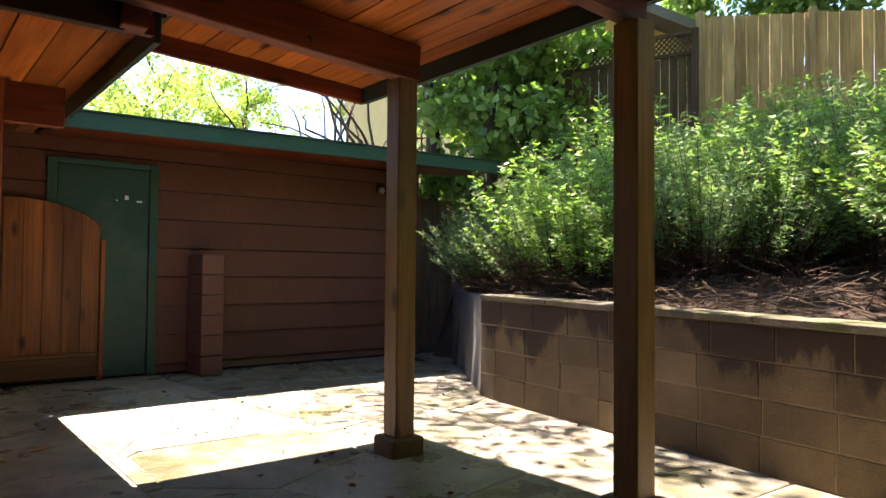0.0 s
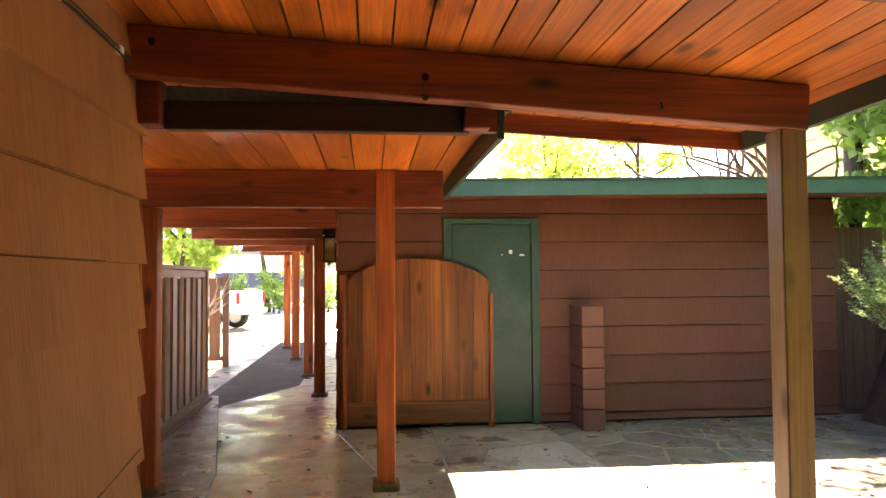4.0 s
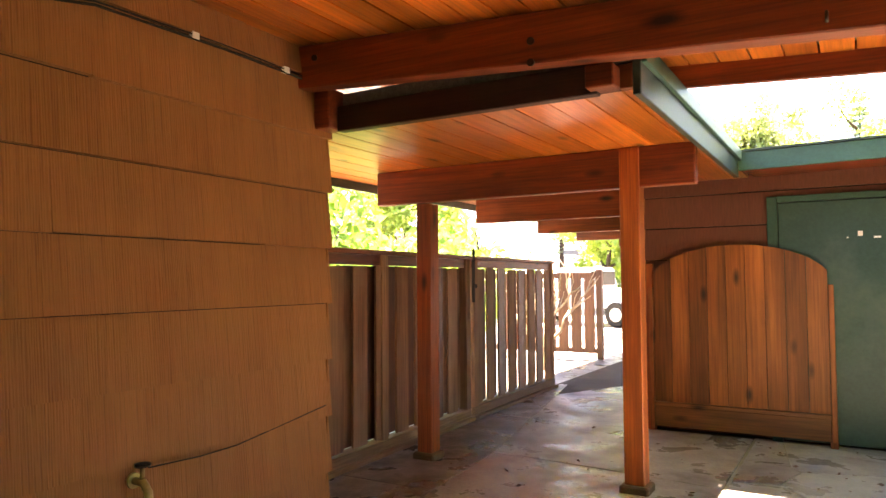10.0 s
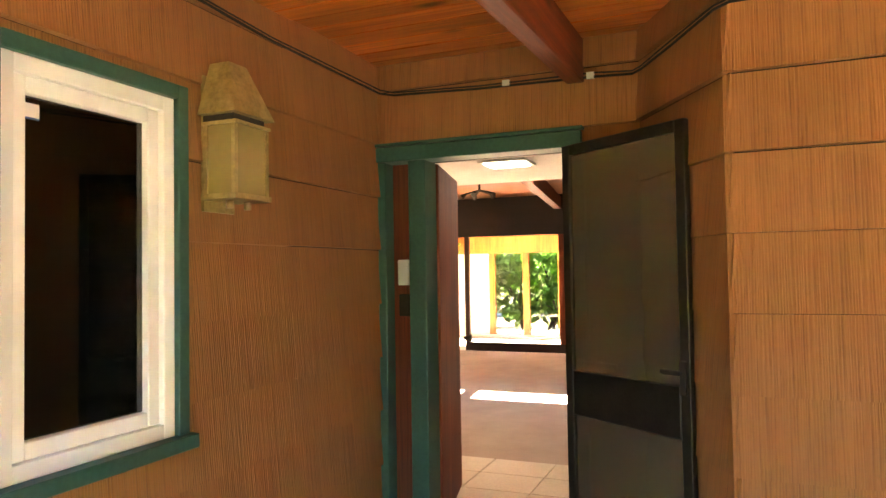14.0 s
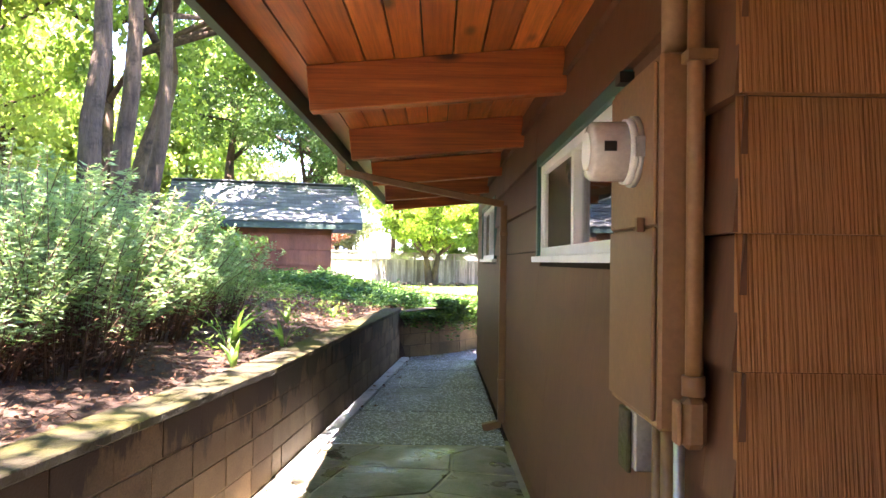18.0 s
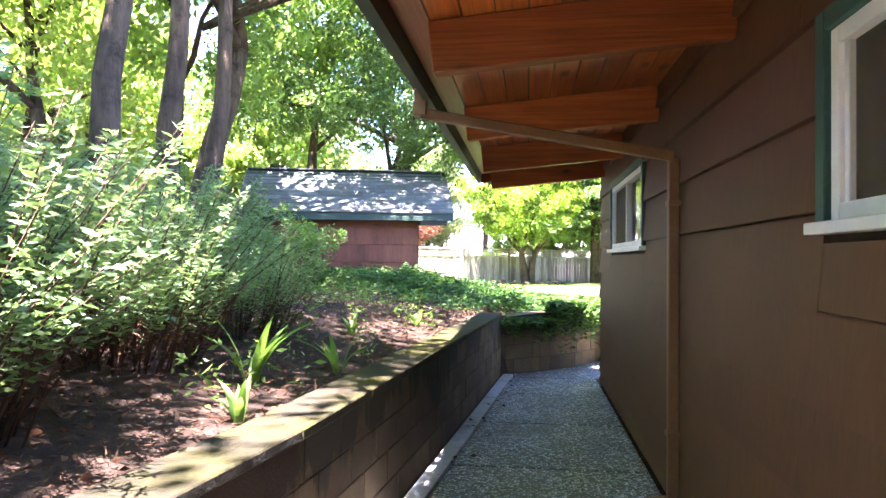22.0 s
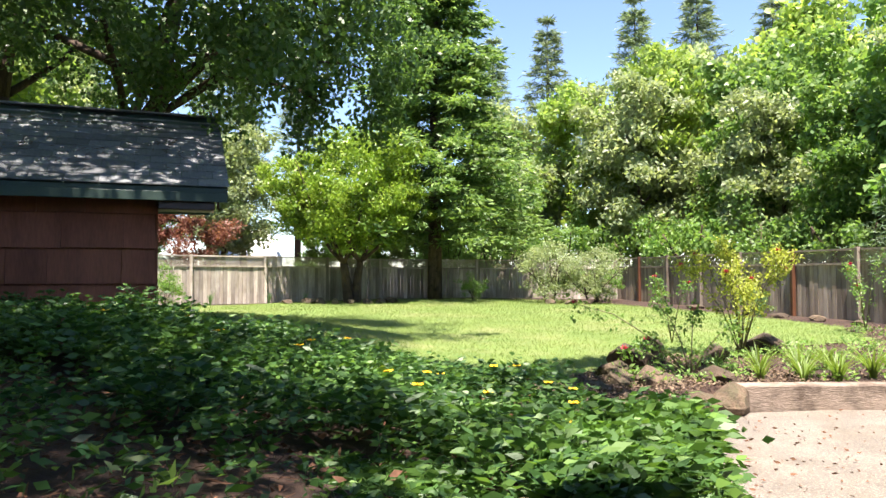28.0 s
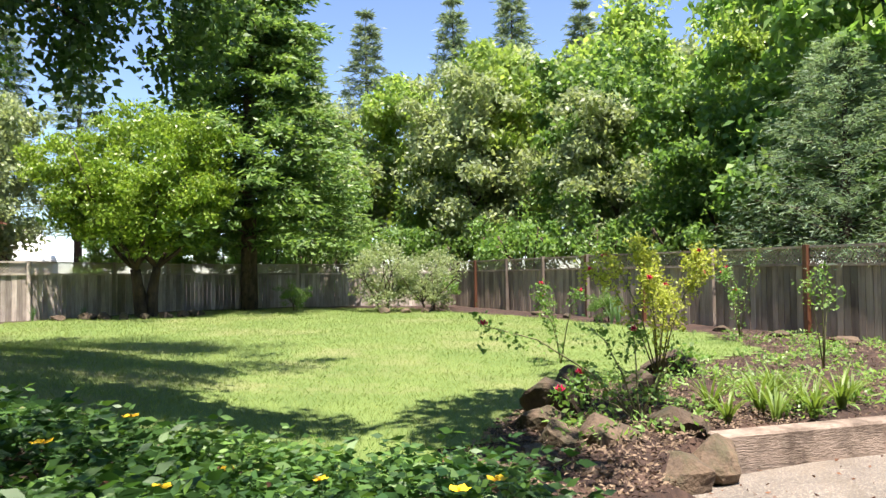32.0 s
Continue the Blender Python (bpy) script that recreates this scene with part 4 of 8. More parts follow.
def slabs(name, label, polys, seed, piece="slab", joint=0.006):
    """Cast concrete bays with straight tooled joints."""
    rng = random.Random(seed)
    e = empty(name, polys[0][1][0][0], polys[0][1][0][1], 0, label, "pavement", kind="structure")
    obs = []
    for mat, poly in polys:
        c = sum((Vector(q) for q in poly), Vector((0, 0))) / len(poly)
        top = rng.uniform(0.0, 0.003)
        bm = bmesh.new()
        rims = []
        for sh, z in ((joint / 2, -0.012), (joint / 2, top - 0.004), (joint / 2 + 0.005, top)):
            ring = []
            for k, q in enumerate(poly):
                a, b, n = Vector(poly[k - 1]), Vector(q), Vector(poly[(k + 1) % len(poly)])
                u, v = (a - b).normalized(), (n - b).normalized()
                m = u + v
                m = (c - b).normalized() if m.length < 0.05 else m.normalized()
                m = m if m.dot(c - b) > 0 else -m
                ring.append(bm.verts.new((*(b + m * sh * 1.4), z)))
            rims.append(ring)
        n_ = len(poly)
        for a, b in zip(rims, rims[1:]):
            for k in range(n_):
                bm.faces.new((a[k], a[(k + 1) % n_], b[(k + 1) % n_], b[k]))
        bm.faces.new(rims[-1])
        bmesh.ops.recalc_face_normals(bm, faces=bm.faces[:])
        obs.append(part(piece, bm, M[mat]))
    return under(e, obs)


slabs("pavement_walkway", "worn damp concrete slabs of the covered walkway", [
    ("concrete", [(-0.75, -1.95), (1.62, -1.95), (1.62, -0.35), (-0.75, -0.35)]),
    ("concrete", [(-0.75, -0.35), (1.62, -0.35), (1.62, 1.25), (-0.75, 1.25)]),
    ("concrete", [(0.0, 1.25), (1.62, 1.25), (1.62, 2.95), (wj(2.95), 2.95), (0.05, 2.46)]),
    ("concrete", [(wj(2.95), 2.95), (1.62, 2.95), (1.62, 4.50), (1.09, 4.57), (wj(4.68), 4.68)]),
    ("concrete", [(wj(4.68), 4.68), (1.09, 4.57), (0.72, 5.98), (0.70, 6.10), (wj(6.10), 6.10)]),
    ("concrete", [(1.09, 4.57), (1.62, 4.50), (1.62, 6.15), (0.72, 6.15), (0.72, 5.98)]),
], 7)
slabs("pavement_walkway_far", "worn concrete slabs towards the drive", [
    ("concrete", [(wj(a), a), (0.70, a), (0.70, b), (wj(b), b)]) for a, b in ((6.10, 7.55), (7.55, 9.10), (9.10, 10.7), (10.7, 12.4), (12.4, 14.1), (14.1, 15.9))], 8)
slabs("pavement_fence_strip", "rough dark concrete strip along the board fence", [
    ("concrete_dark", [(-1.02, a), (wj(a), a), (wj(b), b), (-1.02, b)]) for a, b in ((2.46, 3.55), (3.55, 4.68), (4.68, 6.10), (6.10, 7.55), (7.55, 8.40))], 9)
tagged(boxed("pavement_walk_bed", -1.04, 1.62, -1.96, 15.9, -0.012, -0.006, M["soil"]), "dark earth in the slab joints", "pavement", kind="structure")
tagged(boxed("pavement_far", -14, 0.7, 15.9, 60, -0.02, -0.002, M["concrete"]), "sunlit pale driveway beyond the walkway", "pavement", kind="structure")
flagstones("pavement_patio", "large stained grey flagstones with sandy joints", [(1.64, -1.93), (3.96, -1.93), (4.56, 3.2), (1.64, 3.2)], 0.95, 0.014, 3)
flagstones("pavement_garage", "small grey flagstones with pale mossy joints beside the garage", [(2.95, 3.2), (4.56, 3.2), (6.4, 6.12), (2.75, 6.15)], 0.46, 0.022, 4)
flagstones("pavement_gate", "broad worn concrete pieces before the garage door", [(1.64, 3.2), (2.95, 3.2), (2.75, 6.15), (1.64, 6.15)], 1.1, 0.010, 5, "concrete")
flagstones("pavement_entry", "stained flagstones at the start of the passage", [(1.90, -6.28), (3.30, -6.28), (3.91, -2.24), (1.87, -2.24)], 0.68, 0.02, 6)

# passage: broad aggregate slabs with joints
passage = empty("pavement_passage", 2.5, -8, 0, "grey exposed-aggregate slabs with mossy joints", "pavement", kind="structure")
ps = []
ycut = [-6.32, -7.56, -8.86, -10.2, -11.22]
for y1, y0 in zip(ycut, ycut[1:]):
    bm = bmesh.new()
    q = [(MX + 0.03, y0 + 0.012), (lerp_poly(RW, y0) - 0.16, y0 + 0.012), (lerp_poly(RW, y1) - 0.16, y1 - 0.012), (MX + 0.03, y1 - 0.012)]
    hexa(bm, [(a, b, -0.05) for a, b in q] + [(a, b, 0.0) for a, b in q])
    bmesh.ops.bevel(bm, geom=bm.edges[:], offset=0.006, segments=1, affect="EDGES")
    ps.append(part("slab", bm, M["aggregate"]))
under(passage, ps)
tagged(boxed("pavement_back", -9, 1.86, -16.6, -11.1, -0.06, -0.006, M["tan_paving"]), "sunlit sandy concrete patio behind the house", "pavement", kind="structure")
bm = bmesh.new()
hexa(bm, [(1.66, -12.84, -0.06), (2.86, -11.48, -0.06), (2.86, -11.24, -0.06), (1.30, -11.24, -0.06), (1.66, -12.84, -0.002), (2.86, -11.48, -0.002), (2.86, -11.24, -0.002), (1.30, -11.24, -0.002)])
tagged(part("pavement_corner", bm, M["aggregate"]), "mossy aggregate paving at the passage's end", "pavement", kind="structure")


# ==== retaining walls ====
def block_wall(name, pts, tops, thick=0.25, label="", course=0.2, length=0.40, seed=1, cap=True, block="block", joint="mortar"):
    e = empty(name, pts[0][0], pts[0][1], 0, label, "retaining wall", kind="structure")
    rng = random.Random(seed)
    obs = []
    for (a, b), (ta, tb) in zip(zip(pts, pts[1:]), zip(tops, tops[1:])):
        a, b = Vector((*a, 0)), Vector((*b, 0))
        d = (b - a).normalized()
        n = Vector((d.y, -d.x, 0))       # outward: right of the way
        L = (b - a).length
        bm = bmesh.new()
        q = [a - n * 0.005, b - n * 0.005, b - n * thick, a - n * thick]
        hexa(bm, [v + Vector((0, 0, -0.15)) for v in q] + [q[0] + Vector((0, 0, ta)), q[1] + Vector((0, 0, tb)), q[2] + Vector((0, 0, tb)), q[3] + Vector((0, 0, ta))])
        old = block == "block_old" or a.y < -5
        obs.append(part("core", bm, M["mortar_old" if old else joint]))
        nrow = 4
        for r in range(nrow):
            s = -rng.random() * length if r % 2 else -length / 2
            while s < L:
                s0, s1 = max(0, s) + 0.005, min(L, s + length) - 0.005
                s += length
                if s1 - s0 < 0.03:
                    continue
                t0, t1 = ta + (tb - ta) * s0 / L, ta + (tb - ta) * s1 / L
                z = [t0 * r / nrow, t1 * r / nrow, t1 * (r + 1) / nrow, t0 * (r + 1) / nrow]
                pr = rng.uniform(-0.002, 0.003)
                bm = bmesh.new()
                f0, f1 = a + d * s0, a + d * s1
                hexa(bm, [f0 + n * pr + Vector((0, 0, z[0] + 0.006)), f1 + n * pr + Vector((0, 0, z[1] + 0.006)), f1 - n * 0.02 + Vector((0, 0, z[1] + 0.006)), f0 - n * 0.02 + Vector((0, 0, z[0] + 0.006)),
                          f0 + n * pr + Vector((0, 0, z[3] - 0.006)), f1 + n * pr + Vector((0, 0, z[2] - 0.006)), f1 - n * 0.02 + Vector((0, 0, z[2] - 0.006)), f0 - n * 0.02 + Vector((0, 0, z[3] - 0.006))])
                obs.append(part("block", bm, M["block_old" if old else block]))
        if cap:
            k = max(1, int(L / 0.8))
            for i in range(k):
                c0, c1 = a + d * (L * i / k + 0.001), a + d * (L * (i + 1) / k - 0.001)
                u0, u1 = ta + (tb - ta) * i / k, ta + (tb - ta) * (i + 1) / k
                bm = bmesh.new()
                q = [c0 + n * 0.015, c1 + n * 0.015, c1 - n * (thick + 0.01), c0 - n * (thick + 0.01)]
                hexa(bm, [v + Vector((0, 0, u)) for v, u in zip(q, (u0, u1, u1, u0))] + [v + Vector((0, 0, u + 0.045)) for v, u in zip(q, (u0, u1, u1, u0))])
                bmesh.ops.bevel(bm, geom=bm.edges[:], offset=0.006, segments=1, affect="EDGES")
                # caps along the passage get the moss colour with shade mixed in
                obs.append(part("cap", bm, M["cap_moss_shade" if (c0.y + c1.y) / 2 < -2 else "cap"]))
    return under(e, obs)


# moss tones, darkened further so the colour carries the passage's shade
M["cap_moss_shade"] = rough_mat("mossy concrete cap", (0.012, 0.010, 0.006), (0.042, 0.034, 0.019), 6, 0.95, 0.02, 45, stain=(0.046, 0.043, 0.006), stain_scale=2.2, spread=(0.75, 1.15), cover=0.42)
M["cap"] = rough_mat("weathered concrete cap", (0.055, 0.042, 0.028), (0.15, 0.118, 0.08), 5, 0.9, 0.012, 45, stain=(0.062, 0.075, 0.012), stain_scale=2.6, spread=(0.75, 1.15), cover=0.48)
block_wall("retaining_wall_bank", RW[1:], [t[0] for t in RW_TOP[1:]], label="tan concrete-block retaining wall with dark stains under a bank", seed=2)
bm = bmesh.new()
ra, rb_ = Vector((4.62, 3.40, 0)), Vector((6.75, 6.65, 0))
rn = Vector((-0.845, 0.534, 0))
hexa(bm, [ra - Vector((0, 0, 0.1)), ra - rn * 0.3 - Vector((0, 0, 0.1)), rb_ - rn * 0.3 - Vector((0, 0, 0.1)), rb_ - Vector((0, 0, 0.1)),
          ra - rn * 0.07 + Vector((0, 0, 0.80)), ra - rn * 0.3 + Vector((0, 0, 0.80)), rb_ - rn * 0.3 + Vector((0, 0, 0.86)), rb_ - rn * 0.07 + Vector((0, 0, 0.86))])
bmesh.ops.recalc_face_normals(bm, faces=bm.faces[:])
bmesh.ops.bevel(bm, geom=bm.edges[:], offset=0.015, segments=1, affect="EDGES")
tagged(part("retaining_wall_return", bm, M["render_grey"]), "plain grey rendered return of the retaining wall", "retaining wall", kind="structure")
sf = empty("side_screen", 6.3, 6.28, 0, "dark board screen between garage and retaining wall", "fence")
under(sf, [boxed("board", 6.0 + 0.125 * i + 0.003, 6.0 + 0.125 * (i + 1) - 0.003, 6.28, 6.30, 0.05, 2.0, M["fence_dark"]) for i in range(5)] + [boxed("rail", 6.0, 6.62, 6.301, 6.34, 0.95, 1.03, M["fence_dark"])])
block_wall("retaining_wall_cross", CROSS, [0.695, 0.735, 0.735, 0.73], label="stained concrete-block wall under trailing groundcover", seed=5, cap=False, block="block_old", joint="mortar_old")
# gutter channel between paving and wall
tagged(bar("drain_channel", (3.485, -5.4, -0.012), (2.93, -11.35, -0.012), 0.12, 0.05, M["channel"]), "narrow pale concrete channel at the wall's foot", "drain", kind="structure")
curb = empty("retaining_wall_curb", -4, -16.6, 0, "low weathered board-marked concrete kerb wall", "kerb wall", kind="structure")
cp = [(-1.10, -16.80), (-4.0, -16.45), (-9.0, -15.6)]
under(curb, [bar("kerb", (*a, 0.09), (*b, 0.09), 0.2, 0.34, M["kerb"], bevel=0.015) for a, b in zip(cp, cp[1:])])


# ==== things around the patio ====
# garage door, painted green
gd = empty("door_garage", 2.27, GY, 0, "closed dark green garage side door with scuffed paint", "door", kind="structure")
under(gd, [
    boxed("door_leaf", 1.855, 2.665, GY - 0.03, GY + 0.02, 0.02, 2.02, M["green_door"], bevel=0.004),
    boxed("jamb", 1.77, 1.85, GY - 0.05, GY + 0.02, 0.0, 2.08, M["green"], bevel=0.004),
    boxed("jamb", 2.67, 2.75, GY - 0.05, GY + 0.02, 0.0, 2.08, M["green"], bevel=0.004),
    boxed("head", 1.852, 2.668, GY - 0.05, GY + 0.02, 2.025, 2.08, M["green"], bevel=0.004),
    boxed("hinge", 2.655, 2.675, GY - 0.042, GY - 0.03, 0.95, 1.05, M["green_dark"]),
    boxed("hinge", 2.655, 2.675, GY - 0.042, GY - 0.03, 1.70, 1.80, M["green_dark"]),
    boxed("paper_scrap", 2.44, 2.475, GY - 0.033, GY - 0.03, 1.72, 1.76, M["vinyl"]),
    boxed("paper_scrap", 2.55, 2.60, GY - 0.033, GY - 0.03, 1.70, 1.715, M["vinyl"]),
    boxed("paper_scrap", 2.36, 2.375, GY - 0.033, GY - 0.03, 1.705, 1.715, M["vinyl"]),
])

nest([o for o in gd.children if o.name.startswith("door_leaf")][0], *[o for o in gd.children if o.name.startswith(("hinge", "paper_scrap"))])

# arched gate panel leaning by the garage
ag = empty("wooden_gate", 1.5, 6.15, 0, "arched cedar board gate panel leaning against the garage", "gate")
GX_A, GX_B = 0.775, 2.245
xs = [GX_A + 0.03 + (GX_B - GX_A - 0.06) * i / 9 for i in range(10)]


def arch(x):
    u = (x - (GX_A + GX_B) / 2) / ((GX_B - GX_A) / 2)
    return 1.33 + 0.38 * math.sqrt(max(0, 1 - (0.96 * u) ** 2)) - 0.035


gobs = []
for i, (x0, x1) in enumerate(zip(xs, xs[1:])):
    bm = bmesh.new()
    n = 5
    f = 6.100 + (0.004 if i % 2 else 0)
    lo = [(x0 + 0.002 + (x1 - x0 - 0.004) * k / n, 0.27) for k in range(n + 1)]
    for k in range(n):
        a, b = lo[k], lo[k + 1]
        hexa(bm, [(a[0], f, 0.27), (b[0], f, 0.27), (b[0], f + 0.02, 0.27), (a[0], f + 0.02, 0.27), (a[0], f, arch(a[0])), (b[0], f, arch(b[0])), (b[0], f + 0.02, arch(b[0])), (a[0], f + 0.02, arch(a[0]))])
    bmesh.ops.remove_doubles(bm, verts=bm.verts[:], dist=1e-4)
    gobs.append(part("board", bm, M["gate"]))
gobs += [
    boxed("bottom_rail", GX_A + 0.03, GX_B - 0.03, 6.085, 6.13, 0.05, 0.235, M["gate_x"], bevel=0.005),
    boxed("rail_cap", GX_A + 0.03, GX_B - 0.03, 6.07, 6.125, 0.236, 0.268, M["gate_x"], bevel=0.004),
    boxed("stile", GX_A - 0.01, GX_A + 0.028, 6.07, 6.14, 0.02, 1.30, M["gate"], bevel=0.004),
    boxed("stile", GX_B - 0.028, GX_B + 0.012, 6.07, 6.14, 0.02, 1.325, M["gate"], bevel=0.004),
    boxed("back_rail", GX_A + 0.03, GX_B - 0.03, 6.127, 6.16, 0.95, 1.04, M["gate_x"], bevel=0.004),
    boxed("foot_block", GX_B - 0.045, GX_B + 0.015, 6.07, 6.13, 0.0, 0.055, M["gate"], bevel=0.004),
]
under(ag, gobs)
nest([o for o in gobs if o.name.startswith("bottom_rail")][0], *[o for o in gobs if o.name.startswith("rail_cap")])
tagged(boxed("gate_post_stub", 0.735, 0.80, 6.12, 6.18, 0.0, 1.52, M["post"], bevel=0.006), "short cedar post standing against the garage corner", "post")

# painted block pier
pier = empty("block_pier", 3.12, 5.97, 0, "brown-painted concrete-block pier with a sooty top", "pier")
under(pier, [boxed("block", 3.065, 3.285, 5.76, 6.17, z + 0.003, z + 0.197, M["pier"], bevel=0.006) for z in (0, 0.2, 0.4, 0.6, 0.8, 1.0)])

# twin floodlight on the garage
fl = empty("flood_light", 5.39, GY - 0.03, 2.05, "small twin-bulb floodlight on the garage wall", "wall lamp")
fobs = [boxed("base", 5.34, 5.44, GY - 0.06, GY - 0.02, 2.02, 2.12, M["bronze"], bevel=0.006)]
for dx, dz in ((-0.07, -0.03), (0.06, -0.09)):
    fobs.append(tube("bulb_holder", [(5.39, GY - 0.06, 2.06), (5.39 + dx * 0.6, GY - 0.10, 2.06 + dz * 0.5), (5.39 + dx, GY - 0.15, 2.06 + dz)], [0.018, 0.03, 0.035], M["bronze"], sides=10))
    fobs.append(tube("bulb", [(5.39 + dx, GY - 0.15, 2.06 + dz), (5.39 + dx * 1.15, GY - 0.18, 2.06 + dz * 1.3), (5.39 + dx * 1.3, GY - 0.22, 2.06 + dz * 1.5)], [0.03, 0.045, 0.02], M["steel"], sides=10))
under(fl, fobs)


def lantern(name, x, y, z, face, label, size=1.0, metal="brass"):
    """A coach lantern on a wall; face: outward direction ((dx, dy)). z is the middle of the body."""
    e = empty(name, x, y, z, label, "wall lantern")
    m = pose(x, y, z, 0, 0, math.degrees(math.atan2(face[1], face[0])) + 90) @ Matrix.Scale(size, 4)
    obs = []

    def add(nm, bm, mat):
        bm.transform(m)
        obs.append(part(nm, bm, mat))

    bm = bmesh.new()
    box(bm, -0.085, 0.085, -0.012, 0.0, -0.26, 0.24)
    add("back_plate", bm, M[metal])
    for sx in (-1, 1):
        for y0 in (-0.155, -0.03):
            bm = bmesh.new()
            box(bm, sx * 0.09 - 0.008, sx * 0.09 + 0.008, y0 - 0.008, y0 + 0.008, -0.2, 0.05)
            add("corner_bar", bm, M[metal])
    for z0, z1, r in ((-0.22, -0.2, 0.105), (0.05, 0.062, 0.102)):
        bm = bmesh.new()
        box(bm, -r, r, -0.17, -0.015, z0, z1)
        add("rim", bm, M[metal])
    # dark block fills the gap under the hood in place of its shade
    bm = bmesh.new()
    box(bm, -0.088, 0.088, -0.15, -0.012, 0.062, 0.088)
    add("vent_collar", bm, M["dark"])
    bm = bmesh.new()
    hexa(bm, [(-0.118, -0.178, 0.088), (0.118, -0.178, 0.088), (0.118, -0.012, 0.088), (-0.118, -0.012, 0.088), (-0.05, -0.10, 0.29), (0.05, -0.10, 0.29), (0.05, -0.012, 0.29), (-0.05, -0.012, 0.29)])
    add("hood", bm, M[metal])
    for k, (x0, x1, y0, y1) in enumerate(((-0.085, 0.085, -0.158, -0.155), (-0.092, -0.089, -0.15, -0.03), (0.089, 0.092, -0.15, -0.03))):
        bm = bmesh.new()
        box(bm, x0, x1, y0, y1, -0.2, 0.05)
        add("glass_pane", bm, M["amber"])
    for dx in (-0.035, 0.035):
        bm = bmesh.new()
        tube_bm(bm, [(dx, -0.09, -0.2), (dx, -0.09, -0.08), (dx, -0.09, -0.03)], [0.012, 0.012, 0.004], 8)
        add("candle", bm, M["vinyl"])
    for dx in (-0.05, 0.05):
        bm = bmesh.new()
        tube_bm(bm, [(dx, -0.10, -0.22), (dx, -0.10, -0.25)], 0.014, 8)
        add("foot", bm, M[metal])
    return under(e, obs)


lantern("wall_lantern", 0.64, ALY + 0.022, 1.925, (0, 1), "tarnished brass coach lantern on the shake wall", 1.0)
lantern("wall_lantern", GX0 - 0.025, 6.75, 1.86, (-1, 0), "dark metal coach lantern on the garage side wall", 0.95, "bronze")

# ---- front door: trim, sidelight, inner door, screen door ----
Y0, Y1 = ALY + 0.0, -0.69
fd = empty("door_front", ALX, -1.25, 0, "green-trimmed front entry with a narrow sidelight", "door frame", kind="structure")
under(fd, [
    boxed("head_trim", ALX - 0.10, ALX + 0.045, Y0 + 0.01, Y1 + 0.02, 2.035, 2.115, M["green"], bevel=0.005),
    boxed("drip_cap", ALX - 0.02, ALX + 0.055, Y0 + 0.01, Y1 + 0.03, 2.118, 2.135, M["green"], bevel=0.003),
    boxed("side_trim", ALX - 0.10, ALX + 0.03, Y0 + 0.012, Y0 + 0.062, 0, 2.033, M["green"], bevel=0.005),
    boxed("mullion", ALX - 0.12, ALX + 0.035, Y0 + 0.20, Y0 + 0.30, 0, 2.033, M["green"], bevel=0.005),
    boxed("side_trim", ALX - 0.12, ALX + 0.03, Y1 - 0.03, Y1 + 0.03, 0, 2.033, M["green"], bevel=0.005),
    boxed("sidelight_panel", ALX - 0.09, ALX - 0.06, Y0 + 0.064, Y0 + 0.198, 0.18, 2.03, M["panel"]),
    boxed("sidelight_sill", ALX - 0.10, ALX + 0.02, Y0 + 0.064, Y0 + 0.198, 0.0, 0.178, M["green"]),
    boxed("threshold", ALX - 0.16, ALX + 0.04, Y0 + 0.302, Y1 - 0.032, 0.0, 0.03, M["concrete"]),
])
bell = empty("door_bell", ALX - 0.05, Y0 + 0.13, 1.4, "pale doorbell box above a dark intercom on the sidelight", "doorbell")
under(bell, [
    boxed("cover", ALX - 0.058, ALX - 0.03, Y0 + 0.10, Y0 + 0.165, 1.36, 1.50, M["vinyl"], bevel=0.005),
    boxed("speaker", ALX - 0.058, ALX - 0.04, Y0 + 0.10, Y0 + 0.165, 1.19, 1.31, M["dark"], bevel=0.004),
])
# the inner door stands open into the house
ind = empty("inner_door", ALX - 0.1, Y0 + 0.32, 0, "reddish varnished entry door standing open inward", "door")
under(ind, [bar("leaf", (ALX - 0.125, Y0 + 0.29, 1.03), (ALX - 0.88, Y0 + 0.11, 1.03), 0.042, 2.0, M["panel"], bevel=0.004),
            tube("knob", [(ALX - 0.80, Y0 + 0.19, 1.0), (ALX - 0.81, Y0 + 0.22, 1.0), (ALX - 0.815, Y0 + 0.24, 1.0)], [0.012, 0.016, 0.03], M["bronze"], sides=10)])


